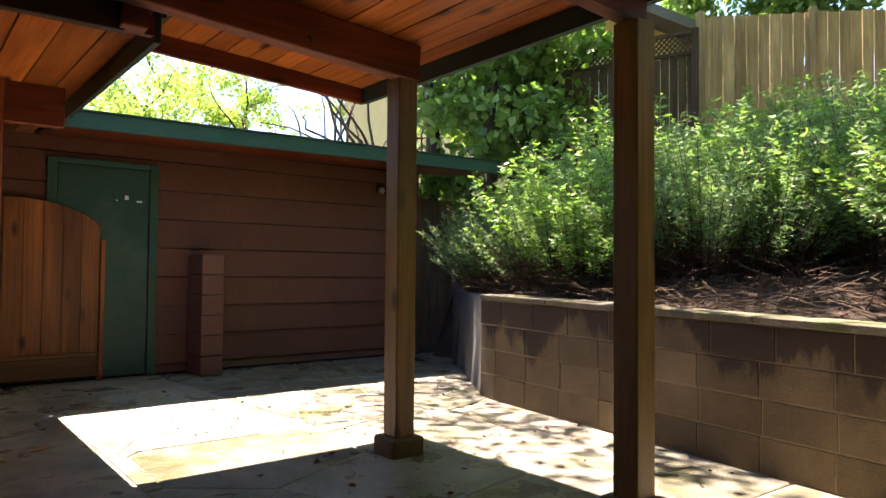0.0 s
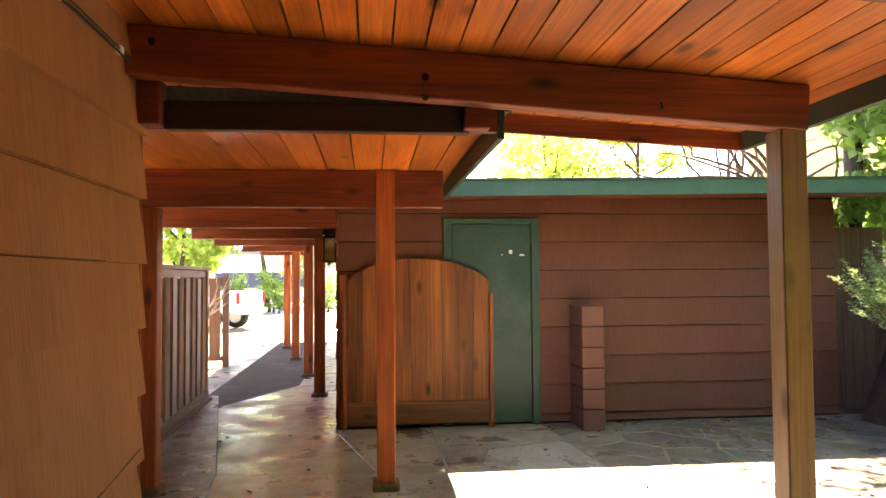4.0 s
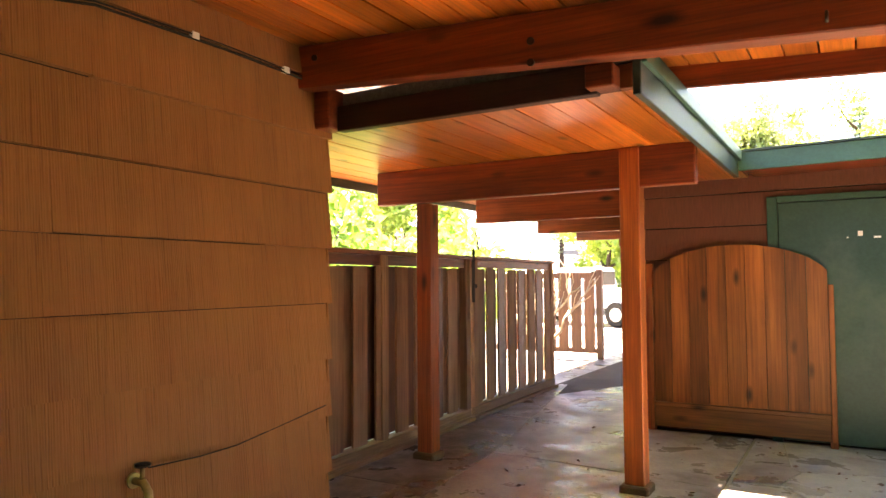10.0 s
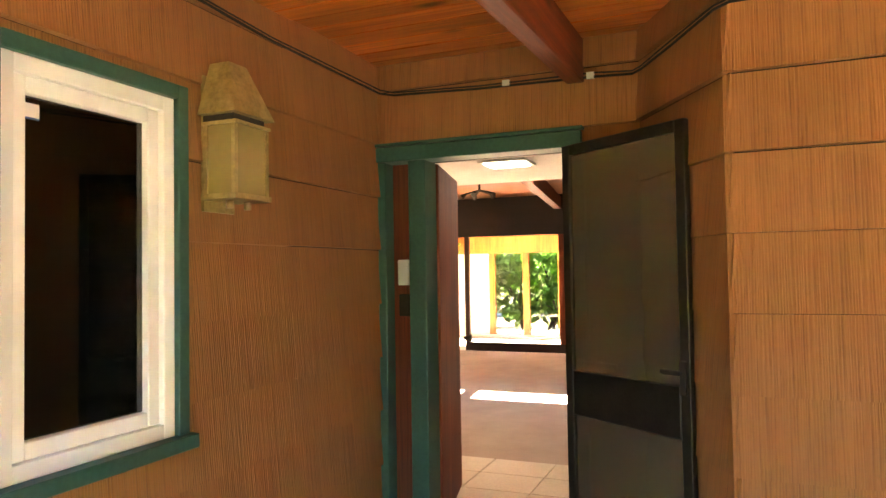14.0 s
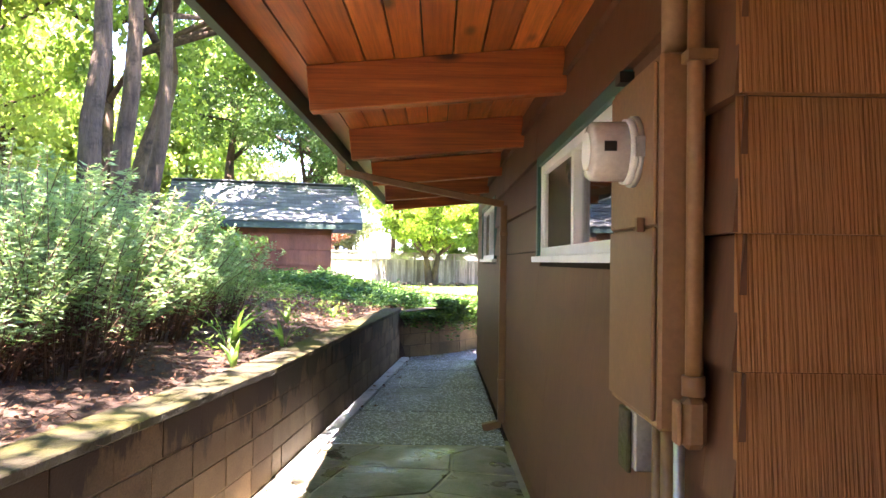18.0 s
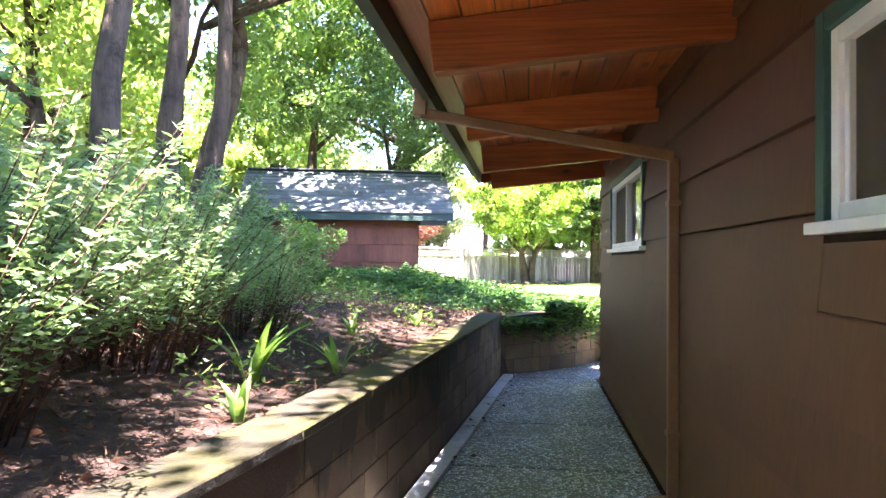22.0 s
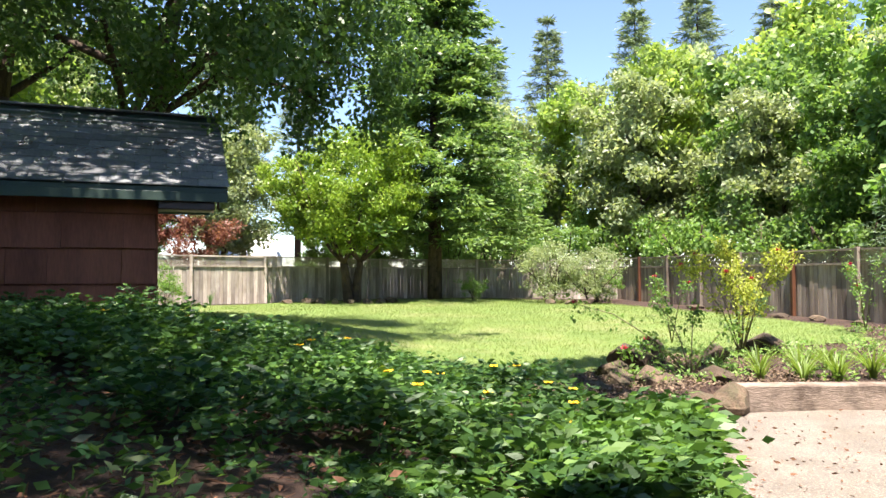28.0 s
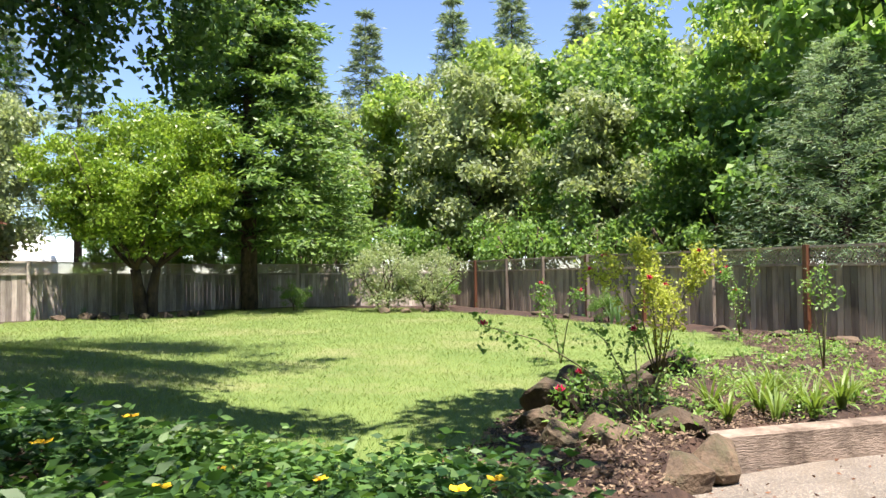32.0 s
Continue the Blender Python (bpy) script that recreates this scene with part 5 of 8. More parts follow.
def screen_door(hinge, angle):
    """A bronze-framed screen door, hinged at the trim's edge and swung open."""
    e = empty("screen_door", hinge[0], hinge[1], 0, "dark bronze framed screen door standing open", "door")
    m = Matrix.Translation((hinge[0], hinge[1], 0)) @ Matrix.Rotation(angle, 4, "Z")
    obs = []
    W, Hh, T = 0.735, 2.035, 0.032

    def add(nm, x0, x1, z0, z1, mat, t=T, off=0.0):
        bm = bmesh.new()
        box(bm, x0, x1, -t / 2 + off, t / 2 + off, z0, z1)
        if t > 0.01:
            bmesh.ops.bevel(bm, geom=bm.edges[:], offset=0.004, segments=1, affect="EDGES")
        bm.transform(m)
        obs.append(part(nm, bm, M[mat]))

    add("stile", 0, 0.05, 0.02, Hh, "bronze")
    add("stile", W - 0.05, W, 0.02, Hh, "bronze")
    add("rail", 0.052, W - 0.052, Hh - 0.05, Hh, "bronze")
    add("rail", 0.052, W - 0.052, 0.74, 0.95, "bronze")
    add("rail", 0.052, W - 0.052, 0.02, 0.16, "bronze")
    add("mesh_screen", 0.05, W - 0.05, 0.95, Hh - 0.05, "screen", 0.004)
    add("mesh_screen", 0.05, W - 0.05, 0.16, 0.74, "screen", 0.004)
    add("latch_plate", W - 0.045, W - 0.01, 0.92, 1.06, "dark", 0.012, -0.024)
    add("handle", W - 0.13, W - 0.03, 1.0, 1.02, "dark", 0.02, -0.035)
    add("closer", 0.05, 0.30, 0.98, 1.0, "bronze", 0.02, 0.03)
    return under(e, obs)


sd = screen_door((ALX + 0.05, Y1 - 0.065), radians(54))
nest([o for o in sd.children if o.name.startswith("stile")][-1], *[o for o in sd.children if o.name.startswith(("latch_plate", "handle"))])

# ---- what shows through the open door ----
tagged(boxed("floor_hall", -2.3, ALX - 0.16, -2.6, 0.6, -0.05, 0.012, M["tile"]), "pale tiled entry hall floor", "floor", kind="structure")
hall = empty("floor_hall_tiles", -1.6, -1.2, 0, "large pale stone tiles in the entry", "floor", kind="structure")
under(hall, [boxed("tile", -2.3 + 0.36 * i + 0.004, -2.3 + 0.36 * (i + 1) - 0.004, -2.6 + 0.46 * j + 0.004, -2.6 + 0.46 * (j + 1) - 0.004, 0.012, 0.02, M["tile"]) for i in range(4) for j in range(7)])
RX = -11.6                                   # window wall of the sun room
RP = -9.0                                    # opening between living room and sun room
tagged(boxed("floor_living", RP, -2.304, -7, 2.2, -0.05, 0.016, M["carpet"]), "brown-grey carpet in the living room", "floor", kind="structure")
tagged(boxed("floor_sunroom", RX, RP - 0.004, -7, 2.2, -0.05, 0.012, M["tile"]), "pale sun room floor", "floor", kind="structure")
tagged(boxed("ceiling_hall", -3.7, ALX - 0.17, -7, 2.2, 2.28, 2.33, M["plaster"]), "white flat ceiling over the hall", "ceiling", kind="structure")
tagged(boxed("ceiling_living", -9.7, -5.0, -7, 2.2, 2.72, 2.77, M["board"]), "wood plank ceiling in the living room", "ceiling", kind="structure")
tagged(boxed("ceiling_sunroom", -12.7, -10.9, -7, 2.2, 2.72, 2.77, M["board"]), "wood plank ceiling at the sun room windows", "ceiling", kind="structure")
for ya, yb in ((-7, -5), (-0.5, 2.2)):
    tagged(boxed("ceiling_sunroom_side", -10.9, -9.7, ya, yb, 2.72, 2.77, M["board"]), "wood plank ceiling beside the added sun room skylight", "ceiling", kind="structure")
tagged(boxed("ceiling_living_front", -4.5, -3.7, -7, 2.2, 2.72, 2.77, M["board"]), "wood plank ceiling before the skylight", "ceiling", kind="structure")
for ya, yb in ((-7, -5), (-0.5, 2.2)):
    tagged(boxed("ceiling_living_side", -5.0, -4.5, ya, yb, 2.72, 2.77, M["board"]), "wood plank ceiling beside the skylight", "ceiling", kind="structure")
def skylight(x0, x1, label):
    zt = roof_z(x0, -2) + 0.04 + 0.9 - 0.09 * (x0 + 9.2) + 0.17
    e = empty("skylight", (x0 + x1) / 2, -2.75, zt, label, "skylight")
    pane = boxed("pane", x0 - 0.06, x1 + 0.06, -5.06, -0.44, zt + 0.005, zt + 0.015, M["glass"])
    pane.visible_shadow = False
    under(e, [boxed("curb", x0 - 0.06, x0, -5, -0.5, 2.72, zt, M["plaster"]), boxed("curb", x1, x1 + 0.06, -5, -0.5, 2.72, zt, M["plaster"]),
              boxed("curb", x0, x1, -5.06, -5.0, 2.72, zt, M["plaster"]), boxed("curb", x0, x1, -0.5, -0.44, 2.72, zt, M["plaster"]), pane])


skylight(-5.0, -4.5, "long glazed skylight in the house roof")
# unseen roof opening, added so that sun brightens the sun room floor
skylight(-10.9, -9.7, "wide unseen skylight added to brighten the sun room")
tagged(boxed("ceiling_step", -3.74, -3.70, -7, 2.2, 2.33, 2.77, M["plaster"]), "white step between the two ceilings", "ceiling", kind="structure")
tagged(boxed("wall_room_north", RX, ALX - 0.17, 2.2, 2.28, 0, 3.2, M["plaster"]), "plain pale inner wall", "wall", kind="structure")
tagged(boxed("wall_room_south", RX, ALX - 0.17, -7.1, -7, 0, 3.2, M["plaster"]), "plain pale inner wall", "wall", kind="structure")
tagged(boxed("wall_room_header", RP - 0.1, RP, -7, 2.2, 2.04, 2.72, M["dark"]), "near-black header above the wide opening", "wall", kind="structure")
tagged(boxed("wall_room_low", RP - 0.1, RP, -4.36, 2.2, 0.016, 0.16, M["dark_wood"]), "dark wood low sill wall", "wall", kind="structure")
tagged(boxed("wall_room_pier", RP - 0.1, RP, -2.72, 2.2, 0.16, 2.04, M["panel"]), "dark panelled wall beside the opening", "wall", kind="structure")
tagged(boxed("inner_post", RP - 0.08, RP - 0.01, -4.44, -4.36, 0.0, 2.04, M["dark_wood"]), "thin dark post in the inner opening", "post")
lw = empty("window_living", RX, -1.5, 0, "tall orange wood-framed sun room windows", "window", kind="structure")
lobs = [boxed("head", RX - 0.12, RX, -7, 2.2, 1.80, 2.15, M["honey"]), boxed("sill", RX - 0.12, RX + 0.1, -7, 2.2, 0.0, 0.06, M["plaster"]),
        boxed("panel", RX - 0.10, RX - 0.02, -5.90, -4.86, 0.06, 1.80, M["plaster"], label="white panel between the windows")]
for k in range(9):
    yc = -4.79 + 0.755 * k
    lobs.append(boxed("mullion", RX - 0.1, RX, yc - 0.065, yc + 0.065, 0.06, 1.80, M["honey"]))
    lobs.append(boxed("pane", RX - 0.06, RX - 0.055, yc + 0.065, yc + 0.69, 0.06, 1.80, M["glass"]))
    lobs[-1].visible_shadow = False
lobs.append(boxed("mullion", RX - 0.1, RX, -6.03, -5.90, 0.06, 1.80, M["honey"]))
lobs.append(boxed("pane", RX - 0.06, RX - 0.055, -7.0, -6.03, 0.06, 1.80, M["glass"]))
lobs[-1].visible_shadow = False
under(lw, lobs)
tagged(boxed("wall_room_upper", RX - 0.1, RX, -7, 2.2, 2.15, 2.72, M["board"]), "plain wall above the sun room windows", "wall", kind="structure")
tagged(bar("ceiling_beam", (RP, -2.72, 2.57), (-3.76, -1.95, 2.50), 0.12, 0.2, M["beam_x"]), "sloping stained ceiling beam inside", "beam")
sk = empty("ceiling_light_panel", -2.49, -1.61, 2.27, "bright square recessed ceiling light in the hall", "ceiling light")
under(sk, [boxed("frame", -2.65, -2.33, -1.80, -1.42, 2.262, 2.279, M["plaster"]), boxed("diffuser", -2.61, -2.37, -1.76, -1.46, 2.255, 2.261, M["lamp"])])
fan = empty("ceiling_fan_light", -5.5, -2.9, 2.5, "small metal ceiling light with several arms", "ceiling light")
fo = [tube("stem", [(-5.5, -2.9, 2.72), (-5.5, -2.9, 2.42)], 0.015, M["bronze"])]
for k in range(5):
    a = k * 1.2566
    fo.append(tube("arm", [(-5.5, -2.9, 2.44), (-5.5 + 0.16 * math.cos(a), -2.9 + 0.16 * math.sin(a), 2.40), (-5.5 + 0.22 * math.cos(a), -2.9 + 0.22 * math.sin(a), 2.36)], [0.012, 0.012, 0.035], M["bronze"]))
under(fan, fo)


# ==== windows in white vinyl ====
def vinyl_window(name, p, run, out, w, z0, z1, label, slider=True, trim=0.055, sill="green", sticker=False):
    """p: the opening's first lower corner on the wall face; run, out: unit vectors along the wall and outward; w: width."""
    e = empty(name, p[0], p[1], z0, label, "window", kind="structure")
    r, o = Vector((*run, 0)), Vector((*out, 0))
    base = Vector((p[0], p[1], 0))
    obs = []

    def add(nm, s0, s1, u0, u1, d0, d1, mat, bev=0.003):
        bm = bmesh.new()
        q = [base + r * s0 + o * d0, base + r * s1 + o * d0, base + r * s1 + o * d1, base + r * s0 + o * d1]
        hexa(bm, [v + Vector((0, 0, u0)) for v in q] + [v + Vector((0, 0, u1)) for v in q])
        bmesh.ops.recalc_face_normals(bm, faces=bm.faces[:])
        if bev:
            bmesh.ops.bevel(bm, geom=bm.edges[:], offset=bev, segments=1, affect="EDGES")
        ob = part(nm, bm, M[mat])
        obs.append(ob)
        return ob

    t = trim
    add("trim", -t, 0.0, z0, z1 + t, -0.02, 0.035, "green")
    add("trim", w, w + t, z0, z1 + t, -0.02, 0.035, "green")
    add("trim", 0.001, w - 0.001, z1, z1 + t, -0.02, 0.035, "green")
    if sill:
        add("sill", -t - 0.02, w + t + 0.02, z0 - t * (1.0 if sill == "green" else 0.6), z0 - 0.001, -0.02, 0.06, sill)
    f = 0.05
    add("frame", 0.0, f, z0, z1, -0.08, 0.015, "vinyl")
    add("frame", w - f, w, z0, z1, -0.08, 0.015, "vinyl")
    add("frame", f, w - f, z1 - f, z1, -0.08, 0.015, "vinyl")
    add("frame", f, w - f, z0, z0 + f, -0.08, 0.015, "vinyl")
    if slider:
        mid = w * 0.5
        add("meeting_stile", mid - 0.03, mid + 0.03, z0 + f, z1 - f, -0.06, 0.008, "vinyl")
        add("sash", f + 0.001, f + 0.03, z0 + f, z1 - f, -0.05, 0.0, "vinyl")
        panes = [(f + 0.03, mid - 0.03), (mid + 0.03, w - f)]
    else:
        g = 0.05
        for s0, s1, u0, u1 in ((f, f + g, z0 + f, z1 - f), (w - f - g, w - f, z0 + f, z1 - f), (f + g, w - f - g, z1 - f - g, z1 - f), (f + g, w - f - g, z0 + f, z0 + f + g)):
            add("sash", s0 + 0.001, s1 - 0.001, u0 + 0.001, u1 - 0.001, -0.06, -0.005, "vinyl")
        f += g
        panes = [(f, w - f)]
    for s0, s1 in panes:
        pn = add("pane", s0, s1, z0 + f, z1 - f, -0.036, -0.032, "glass", 0)
        pn.visible_shadow = False
    # near-black sheet stands in for the unlit room behind the glass
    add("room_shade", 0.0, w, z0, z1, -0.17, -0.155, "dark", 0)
    if slider:
        add("insect_screen", panes[0][0], panes[0][1], z0 + f, z1 - f, -0.02, -0.018, "screen", 0)
    if sticker:
        add("sticker", w - f - 0.06, w - f - 0.005, z1 - f - 0.06, z1 - f - 0.02, -0.0315, -0.031, "vinyl", 0)
        add("sticker_print", w - f - 0.06, w - f - 0.005, z1 - f - 0.066, z1 - f - 0.06, -0.0315, -0.031, "blue", 0)
    under(e, obs)
    pn = [o for o in obs if o.name.startswith("pane")]
    nest(pn[0], *[o for o in obs if o.name.startswith(("sticker", "insect_screen"))])
    return e


vinyl_window("window_tall", (W3[0], ALY), (1, 0), (0, 1), W3[1] - W3[0], 0.88, 2.05, "tall white vinyl casement window in green trim", False, 0.05, "green", True)
for wy0, wy1, wz0, wz1 in (W1, W2):
    vinyl_window("window_slider", (MX, wy0), (0, 1), (1, 0), wy1 - wy0, wz0, wz1, "wide white vinyl sliding window with a white sill in green trim", True, 0.06, "vinyl")

# ---- cables and hose bib on the shake walls ----
cab = empty("wall_cable", 0.03, 1, 2.4, "black cable clipped along the top of the shake walls", "cable")
cpath = [(MX - 0.02, ALY + 0.03, 2.50), (1.2, ALY + 0.03, 2.46), (0.3, ALY + 0.03, 2.42), (ALX + 0.06, ALY + 0.05, 2.41), (ALX + 0.03, ALY + 0.12, 2.40), (ALX + 0.03, -1.2, 2.38), (ALX + 0.03, -0.6, 2.37),
         (ALX + 0.04, -0.42, 2.36), (ALX + 0.10, -0.375, 2.36), (-0.32, -0.215, 2.37), (-0.01, -0.045, 2.385), (0.035, 0.01, 2.39), (0.032, 0.7, 2.40), (0.032, 0.95, 2.37), (0.032, 1.1, 2.40), (0.032, 1.7, 2.41), (0.032, 2.3, 2.40), (0.03, 2.44, 2.36)]
cobs = [tube("cable", cpath, 0.006, M["dark"], sides=6)]
cobs += [tube("cable", [(a, b, c + (0.014 if i % 3 else 0.02)) for i, (a, b, c) in enumerate(cpath)], 0.004, M["dark"], sides=6)]
for x, y, z in [(0.03, 0.25, 2.415), (0.03, 0.85, 2.385), (0.03, 1.55, 2.415), (0.03, 2.1, 2.41), (ALX + 0.03, -1.05, 2.385), (ALX + 0.03, -0.62, 2.372)]:
    cobs.append(boxed("clip", x - 0.012, x + 0.008, y - 0.018, y + 0.018, z - 0.008, z + 0.022, M["vinyl"]))
under(cab, cobs)
hb = empty("hose_bib", 0.06, 1.29, 0.62, "old brass hose tap on the shake wall", "tap")
under(hb, [tube("pipe", [(0.01, 1.29, 0.63), (0.08, 1.29, 0.63), (0.11, 1.29, 0.60), (0.115, 1.29, 0.55)], [0.014, 0.016, 0.016, 0.018], M["brass"]),
           tube("valve", [(0.075, 1.29, 0.64), (0.075, 1.29, 0.69)], [0.01, 0.008], M["brass"]),
           tube("wheel", [(0.075, 1.29, 0.69), (0.075, 1.29, 0.70)], [0.03, 0.03], M["bronze"], sides=12),
           tube("flange", [(0.018, 1.29, 0.63), (0.03, 1.29, 0.63)], 0.03, M["brass"], sides=12)])
tagged(tube("thin_wire", [(0.028, 1.35, 0.665), (0.03, 1.6, 0.655), (0.03, 1.8, 0.66), (0.03, 2.1, 0.70), (0.03, 2.4, 0.74)], 0.003, M["dark"], sides=5), "thin wire stapled along the lower shakes", "cable")
# eye bolt in the main beam
tagged(tube("beam_hook", [(2.35, 2.21, 2.27), (2.35, 2.185, 2.265), (2.35, 2.175, 2.245), (2.35, 2.19, 2.23)], 0.006, M["bronze"], sides=6), "small metal hook in the main beam", "hook")
for x, z in ((1.28, 2.45), (1.28, 2.36), (0.12, 2.50)):
    tagged(tube("beam_bolt", [(x, 2.212, roof_z(x, 2.26) - 2.575 + z), (x, 2.20, roof_z(x, 2.26) - 2.575 + z)], 0.016, M["bronze"], sides=10), "dark bolt head in the main beam", "bolt", "beam bolts")

# ---- picket fence beside the walkway ----
F0, F1 = Vector((-0.85, 2.52, 0)), Vector((-1.00, 8.10, 0))
fd_ = (F1 - F0).normalized()
rf = random.Random(61)


def fence_board(s0, s1, off, z0, z1, thick, mat):
    """An upright board along the fence line between two stations."""
    a, b = F0 + fd_ * s0, F0 + fd_ * s1
    bm = bmesh.new()
    t = thick / 2
    hexa(bm, [(a.x + off - t, a.y, z0), (a.x + off + t, a.y, z0), (b.x + off + t, b.y, z0), (b.x + off - t, b.y, z0),
              (a.x + off - t, a.y, z1), (a.x + off + t, a.y, z1), (b.x + off + t, b.y, z1), (b.x + off - t, b.y, z1)])
    bmesh.ops.bevel(bm, geom=bm.edges[:], offset=0.003, segments=1, affect="EDGES")
    return part("picket", bm, M[mat])


def fence_run(name, label, s0, s1, pitch, wide, posts, category):
    """Boards in two layers on rails, with thin slits between them, a cap and a stepped kickboard."""
    c = F0 + fd_ * s0
    e = empty(name, c.x, c.y, 0, label, category)
    obs, s = [], s0 + 0.05
    while s + wide < s1:
        obs.append(fence_board(s, s + wide, 0.022 + rf.uniform(-0.004, 0.004), 0.13, 1.50 + rf.uniform(-0.012, 0.012), 0.022, rf.choice(("fence_red", "fence_wood", "fence_wood"))))
        if s + pitch < s1:
            g0 = s + wide + rf.uniform(0.008, 0.018)
            obs.append(fence_board(g0, min(s1 - 0.02, g0 + pitch - wide + 0.07 + rf.uniform(-0.012, 0.01)), -0.040, 0.13, 1.50, 0.02, rf.choice(("fence_red", "fence_wood"))))
        s += pitch
    for t in posts:
        q = F0 + fd_ * t
        obs.append(boxed("fence_post", q.x - 0.047, q.x + 0.047, q.y - 0.045, q.y + 0.045, 0, 1.60, M["fence_wood"], bevel=0.006))
    for z, h, off, w, mat in ((1.606, 0.036, 0.0, 0.15, "beam_y"), (1.545, 0.08, 0.0, 0.05, "beam_y"), (0.075, 0.085, 0.0, 0.10, "fence_rail"), (0.02, 0.035, 0.02, 0.15, "fence_rail")):
        a, b = F0 + fd_ * s0, F0 + fd_ * s1
        obs.append(bar("rail", (a.x + off, a.y, z), (b.x + off, b.y, z), w, h, M[mat], bevel=0.004))
    return under(e, obs)


fence_run("picket_fence", "greyish-brown two-layer board fence with thin gaps beside the walkway", 0.0, 3.19, 0.30, 0.185, (0.03, 1.66, 3.14), "fence")
fence_run("walk_gate", "greyish-brown slatted gate with a stepped kickboard beside the walkway", 3.26, 5.58, 0.285, 0.165, (3.31, 5.53), "gate")
tl = empty("gate_latch", -0.89, 5.75, 1.2, "dark iron gate strap with a pointed end", "latch")
under(tl, [boxed("strap", -0.880, -0.866, 5.715, 5.765, 1.16, 1.62, M["dark"], bevel=0.003), tube("finial", [(-0.872, 5.74, 1.62), (-0.872, 5.74, 1.66), (-0.872, 5.74, 1.70)], [0.014, 0.02, 0.006], M["dark"]),
           boxed("hasp", -0.865, -0.850, 5.70, 5.78, 1.30, 1.34, M["dark"], bevel=0.003)])

# far screen panel and bare pale shrub by the walkway
fp = empty("screen_fence", -2.2, 11.4, 0, "sunlit tan board screen fence beyond the walkway", "fence")
under(fp, [boxed("picket", -3.6 + 0.24 * i, -3.42 + 0.24 * i, 11.38, 11.41, 0.1, 1.5, M["fence_red"]) for i in range(9)] + [boxed("rail", -3.7, -1.42, 11.41, 11.45, 0.1, 0.18, M["fence_red"]), boxed("rail", -3.7, -1.42, 11.41, 11.45, 1.4, 1.5, M["fence_red"]), boxed("fence_post", -1.46, -1.36, 11.36, 11.46, 0, 1.55, M["fence_red"])])
rs = random.Random(5)
bs = empty("bare_shrub", -1.75, 9.7, 0, "gnarled pale bare-branched shrub beside the walkway", "shrub")
sob = [tube("trunk", [(-1.75, 9.7, -0.05), (-1.72, 9.68, 0.15), (-1.76, 9.7, 0.35)], [0.07, 0.055, 0.05], M["pale_bark"])]


def twigs(p, dirv, length, r, depth):
    pts = [p]
    q = Vector(p)
    dv = Vector(dirv)
    for k in range(4):
        dv = (dv + Vector((rs.uniform(-0.5, 0.5), rs.uniform(-0.5, 0.5), rs.uniform(-0.25, 0.45)))).normalized()
        q = q + dv * length / 4
        pts.append(q.copy())
    sob.append(tube("branch", pts, [r * (1 - 0.13 * k) for k in range(5)], M["pale_bark"], sides=6))
    if depth:
        for k in range(3):
            twigs(pts[rs.choice((2, 3, 4))], (dv + Vector((rs.uniform(-1, 1), rs.uniform(-1, 1), rs.uniform(-0.1, 0.8)))).normalized(), length * 0.7, r * 0.55, depth - 1)


for a in (0.4, 2.2, 4.0, 5.4):
    twigs((-1.76, 9.7, 0.33), (math.cos(a) * 0.8, math.sin(a) * 0.8, 0.7), 0.75, 0.035, 2)
under(bs, sob)


# ==== passage: meter, conduit, downspout ====
mb = empty("meter_box", 1.95, -2.2, 1.0, "tan-painted electric meter cabinet on the house wall", "meter box")
bx0, bx1, by0, by1, bz0, bz1 = MX + 0.022, 1.99, -2.39, -1.96, 1.10, 1.985
mobs = [
    boxed("cabinet", bx0, bx1, by0, by1, bz0, bz1, M["box_paint"], bevel=0.008),
    boxed("lower_cover", bx1, bx1 + 0.012, by0 + 0.015, by1 - 0.015, bz0 + 0.02, 1.575, M["box_paint"], bevel=0.004),
    boxed("upper_cover", bx1, bx1 + 0.010, by0 + 0.015, by1 - 0.015, 1.58, 1.965, M["box_paint"], bevel=0.004),
    boxed("seal_tab", bx1 + 0.012, bx1 + 0.03, -2.06, -2.04, 1.565, 1.60, M["box_paint"]),
    boxed("latch", bx1 - 0.02, bx1 + 0.02, -2.30, -2.25, 1.985, 2.015, M["bronze"]),
    tube("meter_ring", [(bx1 + 0.005, -2.14, 1.775), (bx1 + 0.022, -2.14, 1.775)], 0.092, M["steel"], sides=28),
    tube("meter_base", [(bx1 + 0.022, -2.14, 1.775), (bx1 + 0.04, -2.14, 1.775)], 0.084, M["vinyl"], sides=28),
    tube("meter_cover", [(bx1 + 0.04, -2.14, 1.775), (bx1 + 0.12, -2.14, 1.775), (bx1 + 0.13, -2.14, 1.775), (bx1 + 0.133, -2.14, 1.775)], [0.078, 0.076, 0.068, 0.02], M["meter"], sides=28),
    boxed("label", bx1 + 0.075, bx1 + 0.105, -2.072, -2.060, 1.765, 1.79, M["dark"]),
    boxed("ring_clip", bx1 + 0.008, bx1 + 0.03, -2.058, -2.043, 1.75, 1.80, M["steel"]),
    tube("dial_face", [(bx1 + 0.1335, -2.14, 1.775), (bx1 + 0.136, -2.14, 1.775)], 0.05, M["vinyl"], sides=20),
    tube("mast_pipe", [(MX + 0.075, -2.03, 1.97), (MX + 0.075, -2.03, 2.52)], 0.032, M["box_paint"], sides=14),
]
under(mb, mobs)
nest(mobs[7], mobs[8], mobs[10])
nest(mobs[5], mobs[9])
cd = empty("conduit", MX + 0.060, -1.930, 1.2, "brown-painted conduit pipe with an elbow fitting", "conduit")
